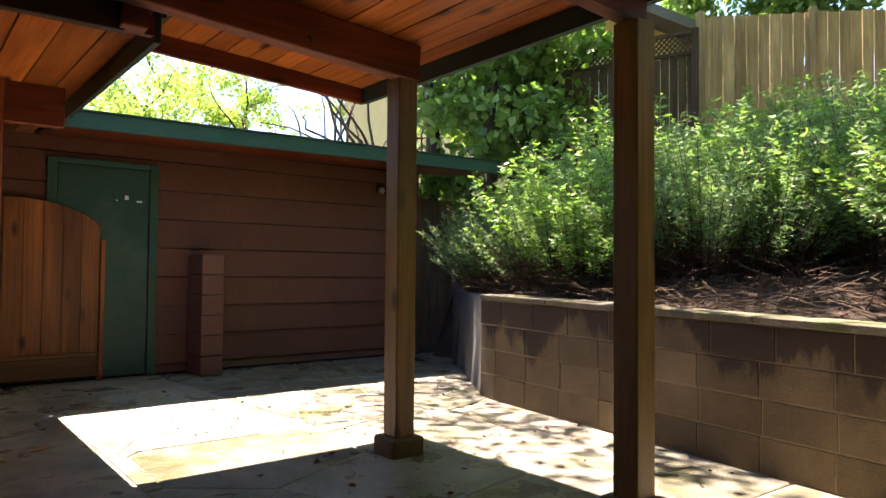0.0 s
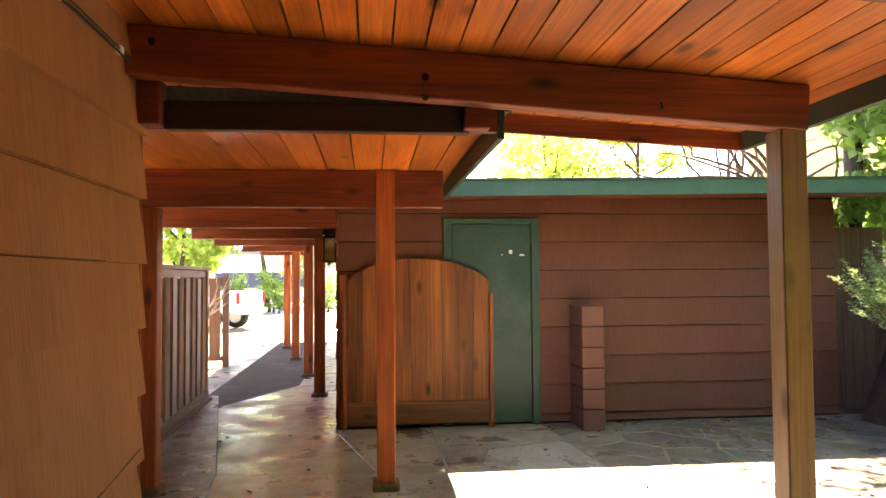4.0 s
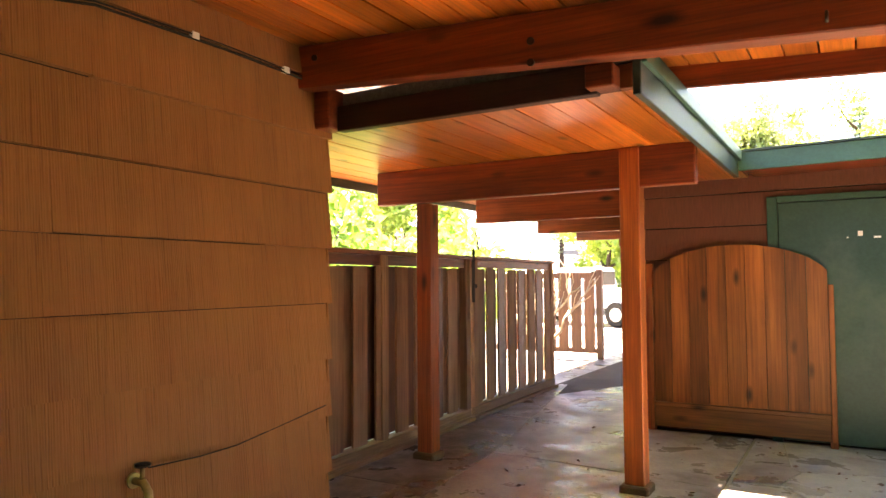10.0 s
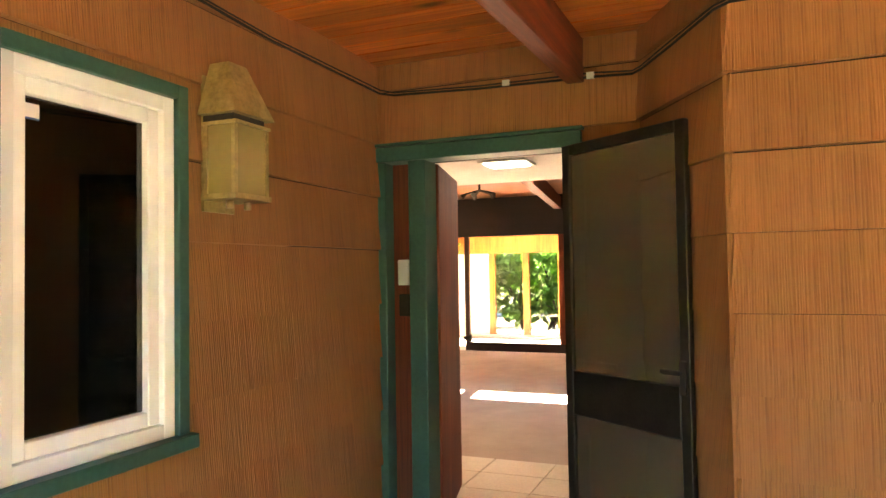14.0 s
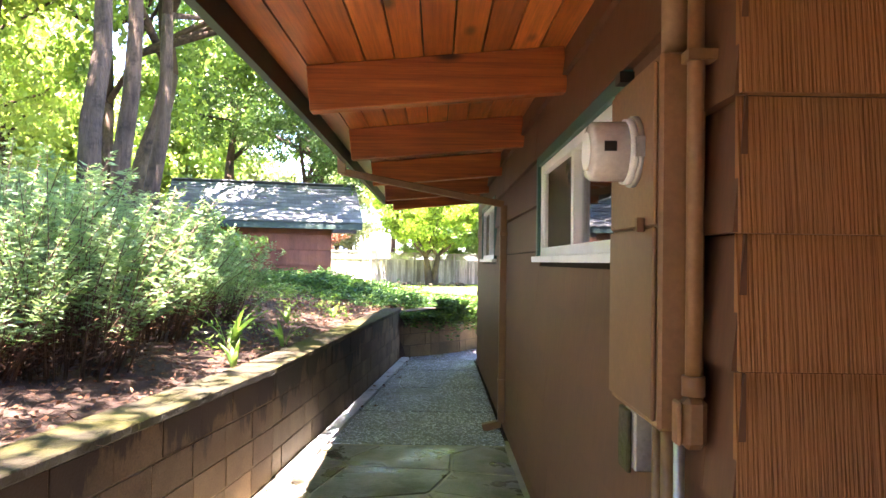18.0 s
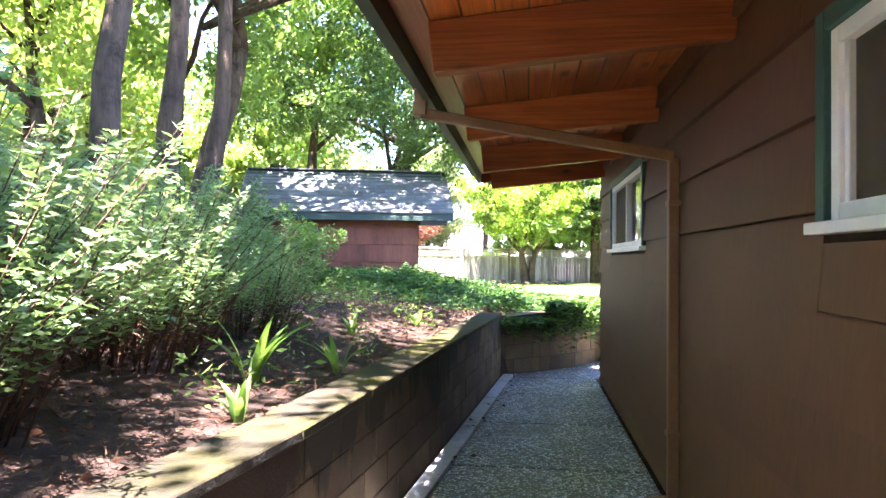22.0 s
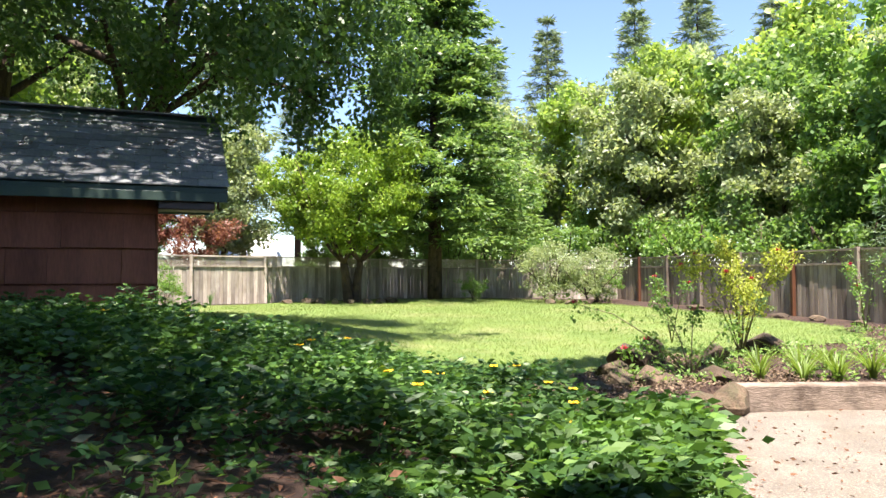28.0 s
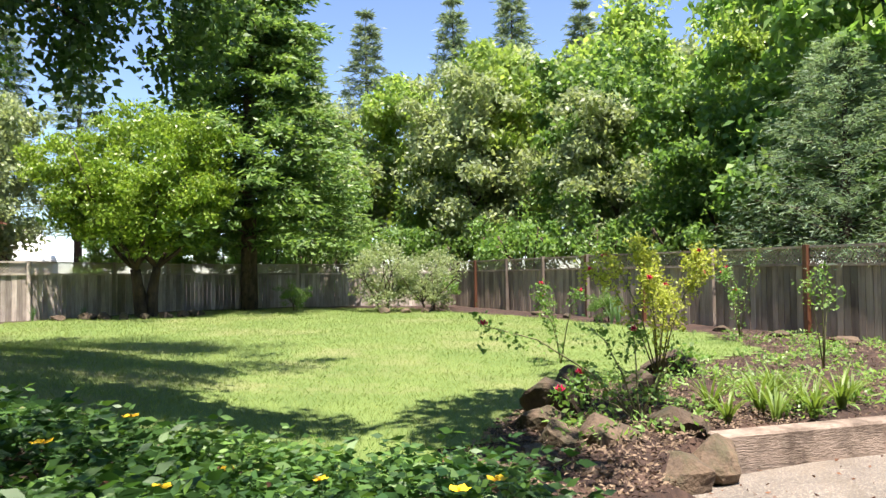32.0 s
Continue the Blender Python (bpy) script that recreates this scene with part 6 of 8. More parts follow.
under(cd, [
    tube("pipe", [(MX + 0.060, -1.930, 2.50), (MX + 0.060, -1.930, 1.22)], 0.019, M["box_paint"], sides=12),
    tube("coupling", [(MX + 0.060, -1.930, 1.235), (MX + 0.060, -1.930, 1.19)], 0.026, M["box_paint"], sides=12),
    boxed("elbow_body", MX + 0.032, MX + 0.090, -1.957, -1.903, 1.07, 1.19, M["box_paint"], bevel=0.016),
    boxed("elbow_cover", MX + 0.091, MX + 0.102, -1.953, -1.907, 1.08, 1.18, M["box_paint"], bevel=0.005),
    boxed("strap", MX + 0.015, MX + 0.085, -1.955, -1.905, 1.95, 1.975, M["box_paint"]),
])
gb = empty("ground_box", MX + 0.08, -2.30, 0.9, "small grey utility box with stub pipes below the cabinet", "utility box")
under(gb, [
    boxed("housing", MX + 0.03, MX + 0.11, -2.32, -2.22, 0.93, 1.09, M["steel"], bevel=0.006),
    boxed("lid", MX + 0.111, MX + 0.125, -2.33, -2.24, 0.92, 1.09, M["cap"], bevel=0.004),
    tube("stub_pipe", [(MX + 0.06, -2.18, 1.10), (MX + 0.06, -2.18, 0.55), (MX + 0.055, -2.18, 0.0)], 0.016, M["box_paint"]),
    tube("stub_pipe", [(MX + 0.06, -2.09, 1.10), (MX + 0.06, -2.09, 0.6), (MX + 0.05, -2.10, 0.0)], 0.022, M["box_paint"]),
    tube("stub_pipe", [(MX + 0.06, -2.02, 1.10), (MX + 0.06, -2.02, 0.0)], 0.014, M["steel"]),
])
ds = empty("downspout", MX + 0.05, -6.84, 0, "brown rectangular downspout with an offset run under the eave", "downspout")
under(ds, [
    boxed("pipe", MX + 0.025, MX + 0.085, -6.88, -6.82, 0.06, 1.99, M["box_paint"], bevel=0.006),
    bar("offset_run", (MX + 0.055, -6.85, 2.0), (UX1 + 0.06, -6.85, 2.27), 0.06, 0.06, M["box_paint"], bevel=0.006),
    bar("outlet", (UX1 + 0.06, -6.845, 2.25), (UX1 + 0.06, -6.845, 2.42), 0.07, 0.09, M["box_paint"], bevel=0.004, up=(0, 1, 0)),
    boxed("strap", MX + 0.02, MX + 0.09, -6.90, -6.80, 1.72, 1.75, M["box_paint"]),
    boxed("strap", MX + 0.02, MX + 0.09, -6.90, -6.80, 0.42, 0.45, M["box_paint"]),
    bar("shoe", (MX + 0.06, -6.845, 0.06), (MX + 0.22, -6.845, 0.02), 0.08, 0.06, M["box_paint"], bevel=0.004),
])


# ==== shed ====
def shed():
    x0, x1, yf, yb = 5.15, 8.6, -18.15, -20.7
    zb, ze, zr = 0.55, 2.36, 3.45
    yr = (yf + yb) / 2
    e = empty("garden_shed", x0, yf, zb, "small red-brown shingled shed with a grey gabled roof", "shed")
    obs = []
    e.rotation_euler = (0, 0, radians(13.5))
    for a, b, c, d_ in ((x0, x1, yf - 0.08, yf), (x0, x1, yb, yb + 0.08), (x0, x0 + 0.08, yb + 0.08, yf - 0.08), (x1 - 0.08, x1, yb + 0.08, yf - 0.08)):
        obs.append(boxed("wall", a, b, c, d_, zb - 0.2, ze, M["shed"]))
    rng = random.Random(8)
    z = zb
    while z < ze - 0.05:
        zt = min(ze, z + 0.39)
        s = x0 - 0.02
        while s < x1:
            wd = rng.uniform(0.3, 0.75)
            s1 = min(x1, s + wd)
            m = bmesh.new()
            j = rng.uniform(-0.006, 0.006)
            hexa(m, [(s + 0.003, yf + 0.001, z + j), (s1 - 0.003, yf + 0.001, z + j), (s1 - 0.003, yf + 0.042, z + j), (s + 0.003, yf + 0.042, z + j), (s + 0.003, yf + 0.001, zt - 0.012), (s1 - 0.003, yf + 0.001, zt - 0.012), (s1 - 0.003, yf + 0.006, zt - 0.012), (s + 0.003, yf + 0.006, zt - 0.012)])
            obs.append(part("siding_shingle", m, M["shed"]))
            s = s1
        z += 0.39
    for sgn in (1, -1):
        m = bmesh.new()
        hexa(m, [(x0 - 0.02, yr, ze), (x0 + 0.06, yr, ze), (x0 + 0.06, yr + sgn * 1.27, ze), (x0 - 0.02, yr + sgn * 1.27, ze), (x0 - 0.02, yr, zr - 0.1), (x0 + 0.06, yr, zr - 0.1), (x0 + 0.06, yr + sgn * 1.2, ze + 0.02), (x0 - 0.02, yr + sgn * 1.2, ze + 0.02)])
        bmesh.ops.recalc_face_normals(m, faces=m.faces[:])
        obs.append(part("gable", m, M["dark_wood"]))
    ex0, ex1 = x0 - 0.75, x1 + 0.45
    for sgn, ye in ((1, yf + 0.42), (-1, yb - 0.42)):
        m = bmesh.new()
        lo = [(ex0, ye, ze - 0.03), (ex1, ye, ze - 0.03), (ex1, yr, zr), (ex0, yr, zr)]
        if sgn < 0:
            lo = lo[::-1]
        hexa(m, lo + [(a, b, c + 0.05) for a, b, c in lo])
        obs.append(part("roof_deck", m, M["green_dark"]))
    n = 11
    ye = yf + 0.45
    for r in range(n):
        f0, f1 = r / n, (r + 1.12) / n
        s = ex0 - 0.02 - (0.16 if r % 2 else 0)
        while s < ex1:
            s0, s1 = max(ex0 - 0.02, s), min(ex1 + 0.02, s + 0.33)
            s += 0.33
            if s1 - s0 < 0.04:
                continue
            m = bmesh.new()
            ya, yb_ = ye + (yr - ye) * f0, ye + (yr - ye) * min(1, f1)
            za, zb_ = ze + 0.025 + (zr - ze) * f0, ze + 0.025 + (zr - ze) * min(1, f1)
            j = rng.uniform(0, 0.004)
            hexa(m, [(s0 + 0.004, ya, za + 0.012 + j), (s1 - 0.004, ya, za + 0.012 + j), (s1 - 0.004, yb_, zb_ + 0.002), (s0 + 0.004, yb_, zb_ + 0.002), (s0 + 0.004, ya, za + 0.026 + j), (s1 - 0.004, ya, za + 0.026 + j), (s1 - 0.004, yb_, zb_ + 0.008), (s0 + 0.004, yb_, zb_ + 0.008)])
            obs.append(part("roof_shingle", m, M["shingle"]))
    obs.append(bar("ridge_cap", (ex0 - 0.02, yr, zr + 0.06), (ex1, yr, zr + 0.06), 0.22, 0.02, M["shingle"]))
    obs.append(boxed("eave_fascia", ex0, ex1, yf + 0.40, yf + 0.44, ze - 0.13, ze - 0.03, M["green_dark"], bevel=0.004))
    obs.append(boxed("gable_box", x0 - 0.62, x0 - 0.03, yf - 0.02, yf + 0.36, ze - 0.22, ze - 0.06, M["dark_wood"], bevel=0.01))
    obs.append(boxed("soffit", ex0, ex1, yf, yf + 0.40, ze - 0.06, ze - 0.04, M["green_dark"]))
    obs.append(boxed("corner_board", x0 - 0.03, x0 - 0.002, yf - 0.05, yf + 0.03, zb, ze - 0.05, M["shed"], bevel=0.004))
    for k in range(30):
        cx, f = rng.uniform(ex0 + 0.2, ex1 - 0.3), rng.uniform(0.1, 0.9)
        y_, z_ = ye + (yr - ye) * f, ze + 0.06 + (zr - ze) * f
        m = bmesh.new()
        for q in range(16):
            a = rng.uniform(0, 6.28)
            px, py = cx + rng.gauss(0, 0.10), rng.gauss(0, 0.05)
            l = rng.uniform(0.03, 0.07)
            zz = z_ + (zr - ze) / (yr - ye) * py + 0.004
            v = [m.verts.new((px, y_ + py, zz)), m.verts.new((px + l * math.cos(a), y_ + py + 0.02, zz + 0.004)), m.verts.new((px + l * math.cos(a) + 0.012, y_ + py + 0.03, zz + 0.008))]
            m.faces.new(v)
        obs.append(part("leaf_litter", m, M["litter"]))
        obs[-1]["kind"] = "stuff"
    return under(e, obs)


shed()


# ==== fences ====
def lattice_panel(p0, p1, z0a, z0b, h, mat):
    bm = bmesh.new()
    a, b = Vector((*p0, 0)), Vector((*p1, 0))
    d = (b - a).normalized()
    n = Vector((d.y, -d.x, 0))
    L = (b - a).length
    step = 0.085
    k = -int(h / step) - 1
    for sgn, off in ((1, 0.004), (-1, -0.004)):
        s = -h
        while s < L + h:
            s0, s1 = s, s + h * sgn
            lo, hi = 0.0, 1.0
            for _ in range(1):
                if sgn > 0:
                    lo, hi = max(0, -s / h), min(1, (L - s) / h)
                else:
                    lo, hi = max(0, (s - L) / h), min(1, s / h)
            if hi - lo > 0.05:
                q0, q1 = a + d * (s + sgn * h * lo), a + d * (s + sgn * h * hi)
                za = (z0a + (z0b - z0a) * (q0 - a).length / L) + h * lo
                zb = (z0a + (z0b - z0a) * (q1 - a).length / L) + h * hi
                w = 0.018
                v = [bm.verts.new(c + n * off + Vector((0, 0, z))) for c, z in ((q0 - d * w, za), (q0 + d * w, za), (q1 + d * w, zb), (q1 - d * w, zb))]
                bm.faces.new(v)
            s += step
    return part("lattice", bm, M[mat])


def board_fence(name, pts, zs, h, lat, mat, label, post_every=2.4, post_mat=None, board=0.14, seed=1):
    e = empty(name, pts[0][0], pts[0][1], zs[0], label, "fence")
    rng = random.Random(seed)
    obs = []
    for (p0, p1), (za, zb) in zip(zip(pts, pts[1:]), zip(zs, zs[1:])):
        a, b = Vector((*p0, 0)), Vector((*p1, 0))
        d = (b - a).normalized()
        n = Vector((d.y, -d.x, 0))
        L = (b - a).length
        s = 0.0
        while s < L - 0.02:
            s1 = min(L, s + board)
            f0, f1 = a + d * (s + rng.uniform(0.003, 0.009)), a + d * (s1 - rng.uniform(0.003, 0.009))
            z = za + (zb - za) * s / L
            o = n * rng.uniform(-0.008, 0.008)
            bm = bmesh.new()
            t = rng.uniform(-0.015, 0.015)
            q = [f0 + o, f1 + o, f1 + o - n * 0.02, f0 + o - n * 0.02]
            hexa(bm, [v + Vector((0, 0, z - 0.05)) for v in q] + [v + Vector((0, 0, z + h - lat - 0.02 + t)) for v in q])
            obs.append(part("board", bm, M[mat]))
            s = s1
        k = max(1, round(L / post_every))
        for i in range(k + 1):
            c = a + d * (L * i / k) + n * 0.05
            z = za + (zb - za) * i / k
            obs.append(boxed("post", c.x - 0.05, c.x + 0.05, c.y - 0.05, c.y + 0.05, z - 0.1, z + h + 0.04, M[post_mat if post_mat and i % 3 == 1 else mat], bevel=0.006))
        for i in range(k):
            c0, c1 = a + d * (L * i / k + 0.05), a + d * (L * (i + 1) / k - 0.05)
            u0, u1 = za + (zb - za) * i / k, za + (zb - za) * (i + 1) / k
            if lat:
                obs.append(lattice_panel((c0.x, c0.y), (c1.x, c1.y), u0 + h - lat, u1 + h - lat, lat - 0.03, mat))
                obs.append(bar("rail", (*c0.xy, u0 + h - lat - 0.01), (*c1.xy, u1 + h - lat - 0.01), 0.07, 0.05, M[mat]))
                obs.append(bar("top_rail", (*c0.xy, u0 + h - 0.005), (*c1.xy, u1 + h - 0.005), 0.07, 0.045, M[mat]))
    return under(e, obs)


board_fence("back_fence", [(10.4, -33.0), (5.8, -35.7), (1.5, -38.76), (-2.6, -39.05), (-7.9, -36.8)], [0.35, 0.30, 0.25, 0.22, 0.2], 1.62, 0.34, "fence_grey", "weathered grey board fence with a lattice top behind the lawn", 2.5, seed=3)
board_fence("side_fence", [(-7.9, -36.8), (-8.3, -28.5), (-8.8, -24.5), (-8.9, -17.4)], [0.2, 0.25, 0.27, 0.27], 1.66, 0.34, "fence_brown", "brown weathered board fence with a lattice top beside the lawn", 2.3, "fence_red", seed=4)
board_fence("bank_fence", [(8.3, 6.9), (10.6, 5.1)], [2.55, 3.05], 1.85, 0.32, "fence_dark", "dark weathered fence with a lattice top on the bank", 2.2, seed=5)
board_fence("cedar_fence", [(10.65, 5.05), (13.6, 2.9), (15.5, -3)], [3.0, 3.25, 3.3], 2.15, 0.0, "fence_tan", "new pale cedar board fence on the bank", 2.4, board=0.19, seed=6)

# ==== neighbouring houses and the drive ====
yh = empty("yellow_house", 14, 10, 2.5, "pale yellow neighbouring house above the bank", "house")
under(yh, [boxed("wall", 11.2, 22, 9.0, 17, 2.4, 7.0, M["yellow"]), boxed("roof", 10.6, 22.5, 8.4, 17.5, 7.0, 7.25, M["shingle"]),
           boxed("window_pane", 12.3, 13.5, 8.97, 9.0, 4.6, 5.8, M["glass"]), boxed("window_frame", 12.22, 13.58, 8.985, 8.998, 4.52, 5.88, M["vinyl"]), boxed("window_sill", 12.1, 13.7, 8.93, 9.0, 4.46, 4.52, M["vinyl"])])
wh = empty("white_house", 11, -62, 0, "low neighbouring house with a bright white metal roof", "house")
bm2 = bmesh.new()
hexa(bm2, [(7.2, -59, 2.3), (12.2, -59, 2.3), (10.8, -62, 4.2), (8.4, -62, 4.2), (7.2, -59, 2.42), (12.2, -59, 2.42), (10.8, -62, 4.35), (8.4, -62, 4.35)])
under(wh, [part("roof", bm2, M["white_metal"]), boxed("wall", 7.5, 12, -63, -59.4, 0, 2.32, M["plaster"]), boxed("vent_pipe", 8.8, 8.95, -62, -61.85, 3.5, 4.7, M["white_metal"])])
fh = empty("far_house", -6, 46, 0, "pale far house with a dark blue band across the drive", "house")
under(fh, [boxed("wall", -14, 2, 46, 54, 0, 3.1, M["plaster"]), boxed("garage_band", -9, -2.2, 45.9, 46, 0.9, 1.9, M["navy"]), boxed("roof", -14.8, 2.8, 45.2, 55, 3.1, 3.4, M["shingle"]),
           boxed("window_pane", -12.4, -10.8, 45.93, 46, 1.2, 2.3, M["dark"])])


def pickup(x, y, rz):
    e = empty("pickup_truck", x, y, 0, "white pickup truck with red tail lamps parked on the drive", "truck")
    m = pose(x, y, 0, 0, 0, rz)
    obs, rims = [], []

    def add(nm, x0, x1, y0, y1, z0, z1, mat, bev=0.03):
        b = bmesh.new()
        box(b, x0, x1, y0, y1, z0, z1)
        bmesh.ops.bevel(b, geom=b.edges[:], offset=bev, segments=2, affect="EDGES")
        b.transform(m)
        o = part(nm, b, M[mat])
        obs.append(o)
        return o

    add("bed_side", -0.92, -0.80, -2.6, -0.8, 0.55, 1.12, "truck")
    add("bed_side", 0.80, 0.92, -2.6, -0.8, 0.55, 1.12, "truck")
    add("tailgate", -0.79, 0.79, -2.62, -2.54, 0.58, 1.10, "truck")
    add("bed_floor", -0.8, 0.8, -2.55, -0.8, 0.55, 0.62, "truck", 0.01)
    b = bmesh.new()
    hexa(b, [(-0.92, -0.8, 0.5), (0.92, -0.8, 0.5), (0.92, 0.95, 0.5), (-0.92, 0.95, 0.5), (-0.72, -0.7, 1.75), (0.72, -0.7, 1.75), (0.72, 0.45, 1.75), (-0.72, 0.45, 1.75)])
    bmesh.ops.bevel(b, geom=b.edges[:], offset=0.05, segments=2, affect="EDGES")
    b.transform(m)
    obs.append(part("cab", b, M["truck"]))
    add("rear_window", -0.62, 0.62, -0.79, -0.72, 1.2, 1.62, "dark", 0.01)
    add("bonnet", -0.9, 0.9, 0.9, 2.3, 0.55, 1.08, "truck", 0.08)
    add("bumper", -0.9, 0.9, -2.74, -2.62, 0.48, 0.62, "steel", 0.02)
    for sx in (-0.86, 0.86):
        add("tail_lamp", sx - 0.06, sx + 0.06, -2.64, -2.58, 0.78, 1.10, "red_lamp", 0.01)
        for wy in (-1.75, 1.5):
            b = bmesh.new()
            tube_bm(b, [(sx - 0.11, wy, 0.36), (sx - 0.09, wy, 0.36), (sx + 0.09, wy, 0.36), (sx + 0.11, wy, 0.36)], [0.30, 0.36, 0.36, 0.30], 22)
            b.transform(m)
            w_ = part("wheel", b, M["dark"])
            b = bmesh.new()
            tube_bm(b, [(sx - 0.115, wy, 0.36), (sx + 0.115, wy, 0.36)], 0.2, 14)
            b.transform(m)
            rim = part("rim", b, M["steel"])
            obs.append(w_)
            rims.append((w_, rim))
    under(e, obs)
    for w_, rim in rims:
        nest(w_, rim)
    return e


pickup(-4.94, 20.7, 75)


# ==== vegetation helpers ====
def unit(v):
    return v / np.maximum(np.linalg.norm(v, axis=-1, keepdims=True), 1e-9)


def leaves(name, base, axis, size, ratio, material, parent=None, rng=None, fold=0.12, kind=""):
    """Many pointed leaves in one mesh: base points, directions, lengths, width to length."""
    n = len(base)
    axis = unit(axis)
    side = unit(np.cross(axis, unit(rng.normal(size=(n, 3)))))
    up = np.cross(side, axis)
    size = np.broadcast_to(np.asarray(size, float), (n,))[:, None]
    mid = base + axis * size * 0.45
    v = np.stack([base, mid + side * size * ratio * 0.5 + up * size * fold, base + axis * size, mid - side * size * ratio * 0.5 + up * size * fold], 1).reshape(-1, 3)
    me = bpy.data.meshes.new(name)
    me.vertices.add(4 * n)
    me.vertices.foreach_set("co", v.astype(np.float32).ravel())
    me.loops.add(4 * n)
    me.loops.foreach_set("vertex_index", np.arange(4 * n, dtype=np.int32))
    me.polygons.add(n)
    me.polygons.foreach_set("loop_start", np.arange(0, 4 * n, 4, dtype=np.int32))
    me.update(calc_edges=True)
    me.validate()
    me.materials.append(material)
    ob = new(name, me)
    ob.parent = parent
    if kind:
        ob["kind"] = kind
    return ob


def limb_path(p, d, length, rng, steps=5, wander=0.35, lift=0.1):
    pts = [Vector(p)]
    dv = Vector(d).normalized()
    for _ in range(steps):
        dv = (dv + Vector((rng.uniform(-wander, wander), rng.uniform(-wander, wander), rng.uniform(-wander, wander) * 0.6 + lift))).normalized()
        pts.append(pts[-1] + dv * length / steps)
    return pts


def broad_tree(name, label, h, spread, trunk_r, fork, limbs, clumps, per, leaf, material, seed, ratio=0.55, clump_r=0.75, low=0.25, stems=1, droop=0.0, bark="bark", wide=0.62, boughs=(), clear=0.0):
    """A tree with tapered trunk, forking limbs and a crown of leaf clumps with gaps. Built at the origin."""
    rng, nr = random.Random(seed), np.random.default_rng(seed)
    e = empty(name, 0, 0, 0, label, "tree")
    tips = []
    for st in range(stems):
        a = 6.28 * st / stems + rng.random()
        lean = 0.35 if stems > 1 else 0.06
        path = limb_path((0.12 * math.cos(a) * (stems > 1), 0.12 * math.sin(a) * (stems > 1), -0.15), (lean * math.cos(a), lean * math.sin(a), 1), fork + 0.15, rng, 5, 0.14, 0.1)
        tube("trunk", path, [trunk_r * (1.25 - 0.11 * k) for k in range(6)], M[bark], e, 10)
        top = path[-1]
        if stems == 1:
            path2 = limb_path(top, (0, 0, 1), (h - fork) * 0.75, rng, 6, 0.2, 0.3)
            tube("trunk", path2, [trunk_r * 0.7 * (1 - 0.14 * k) for k in range(7)], M[bark], e, 8)
            anchors = path2
        else:
            anchors = [top]
        for k in range(limbs):
            b = a + 6.28 * k / limbs + rng.uniform(-0.4, 0.4)
            src = rng.choice(anchors) if stems == 1 else top
            f = (src.z - fork) / max(0.1, h - fork) if stems == 1 else 0
            reach = spread * rng.uniform(0.6, 1.0) * (1 - 0.55 * f)
            lp = limb_path(src, (math.cos(b), math.sin(b), rng.uniform(0.15, 0.9) if stems == 1 else rng.uniform(0.6, 1.5)), reach * 1.15, rng, 5, 0.3, 0.12 - droop)
            tube("limb", lp, [max(0.012, trunk_r * 0.42 * (1 - 0.17 * q)) for q in range(6)], M[bark], e, 6)
            tips += lp[2:]
    pts = []
    zc, zr = (h + low * h) / 2, (h - low * h) / 2
    for _ in range(clumps):
        if rng.random() < 0.45 and tips:
            c = np.array(rng.choice(tips)) + nr.normal(size=3) * 0.25
        else:
            u = unit(nr.normal(size=3)) * (0.55 + 0.45 * rng.random())
            c = np.array([u[0] * spread, u[1] * spread, zc + u[2] * zr])
            c[:2] *= wide + (1 - wide) * rng.random()
        r = clump_r * rng.uniform(0.5, 1.15)
        q = unit(nr.normal(size=(per, 3))) * (nr.random((per, 1)) ** 0.45) * r
        q[:, 2] *= 0.62
        if droop:
            q[:, 2] -= droop * 2.0 * nr.random(per) * r
        pts.append(c + q)
    for bx, by, bz, br in boughs:          # low hanging boughs
        top = Vector((0, 0, fork))
        tip = Vector((bx, by, bz))
        tube("limb", [top, top.lerp(tip, 0.5) + Vector((0, 0, 0.7)), tip.lerp(top, 0.1) + Vector((0, 0, 0.25)), tip], [trunk_r * 0.3, trunk_r * 0.2, 0.02, 0.008], M[bark], e, 6)
        for _ in range(5):
            c = np.array(tip) + nr.normal(size=3) * br * np.array([0.9, 0.9, 0.6])
            q = unit(nr.normal(size=(per, 3))) * (nr.random((per, 1)) ** 0.45) * br * 0.75
            q[:, 2] -= 0.5 * nr.random(per) * br
            pts.append(c + q)
    pts = np.concatenate(pts)
    if clear:
        pts = pts[pts[:, 2] > clear + 0.25 * nr.random(len(pts))]
    ax = nr.normal(size=pts.shape)
    ax[:, 2] -= 0.4
    leaves("crown", pts, ax, leaf * nr.uniform(0.6, 1.25, len(pts)), ratio, M[material], e, nr)
    return e


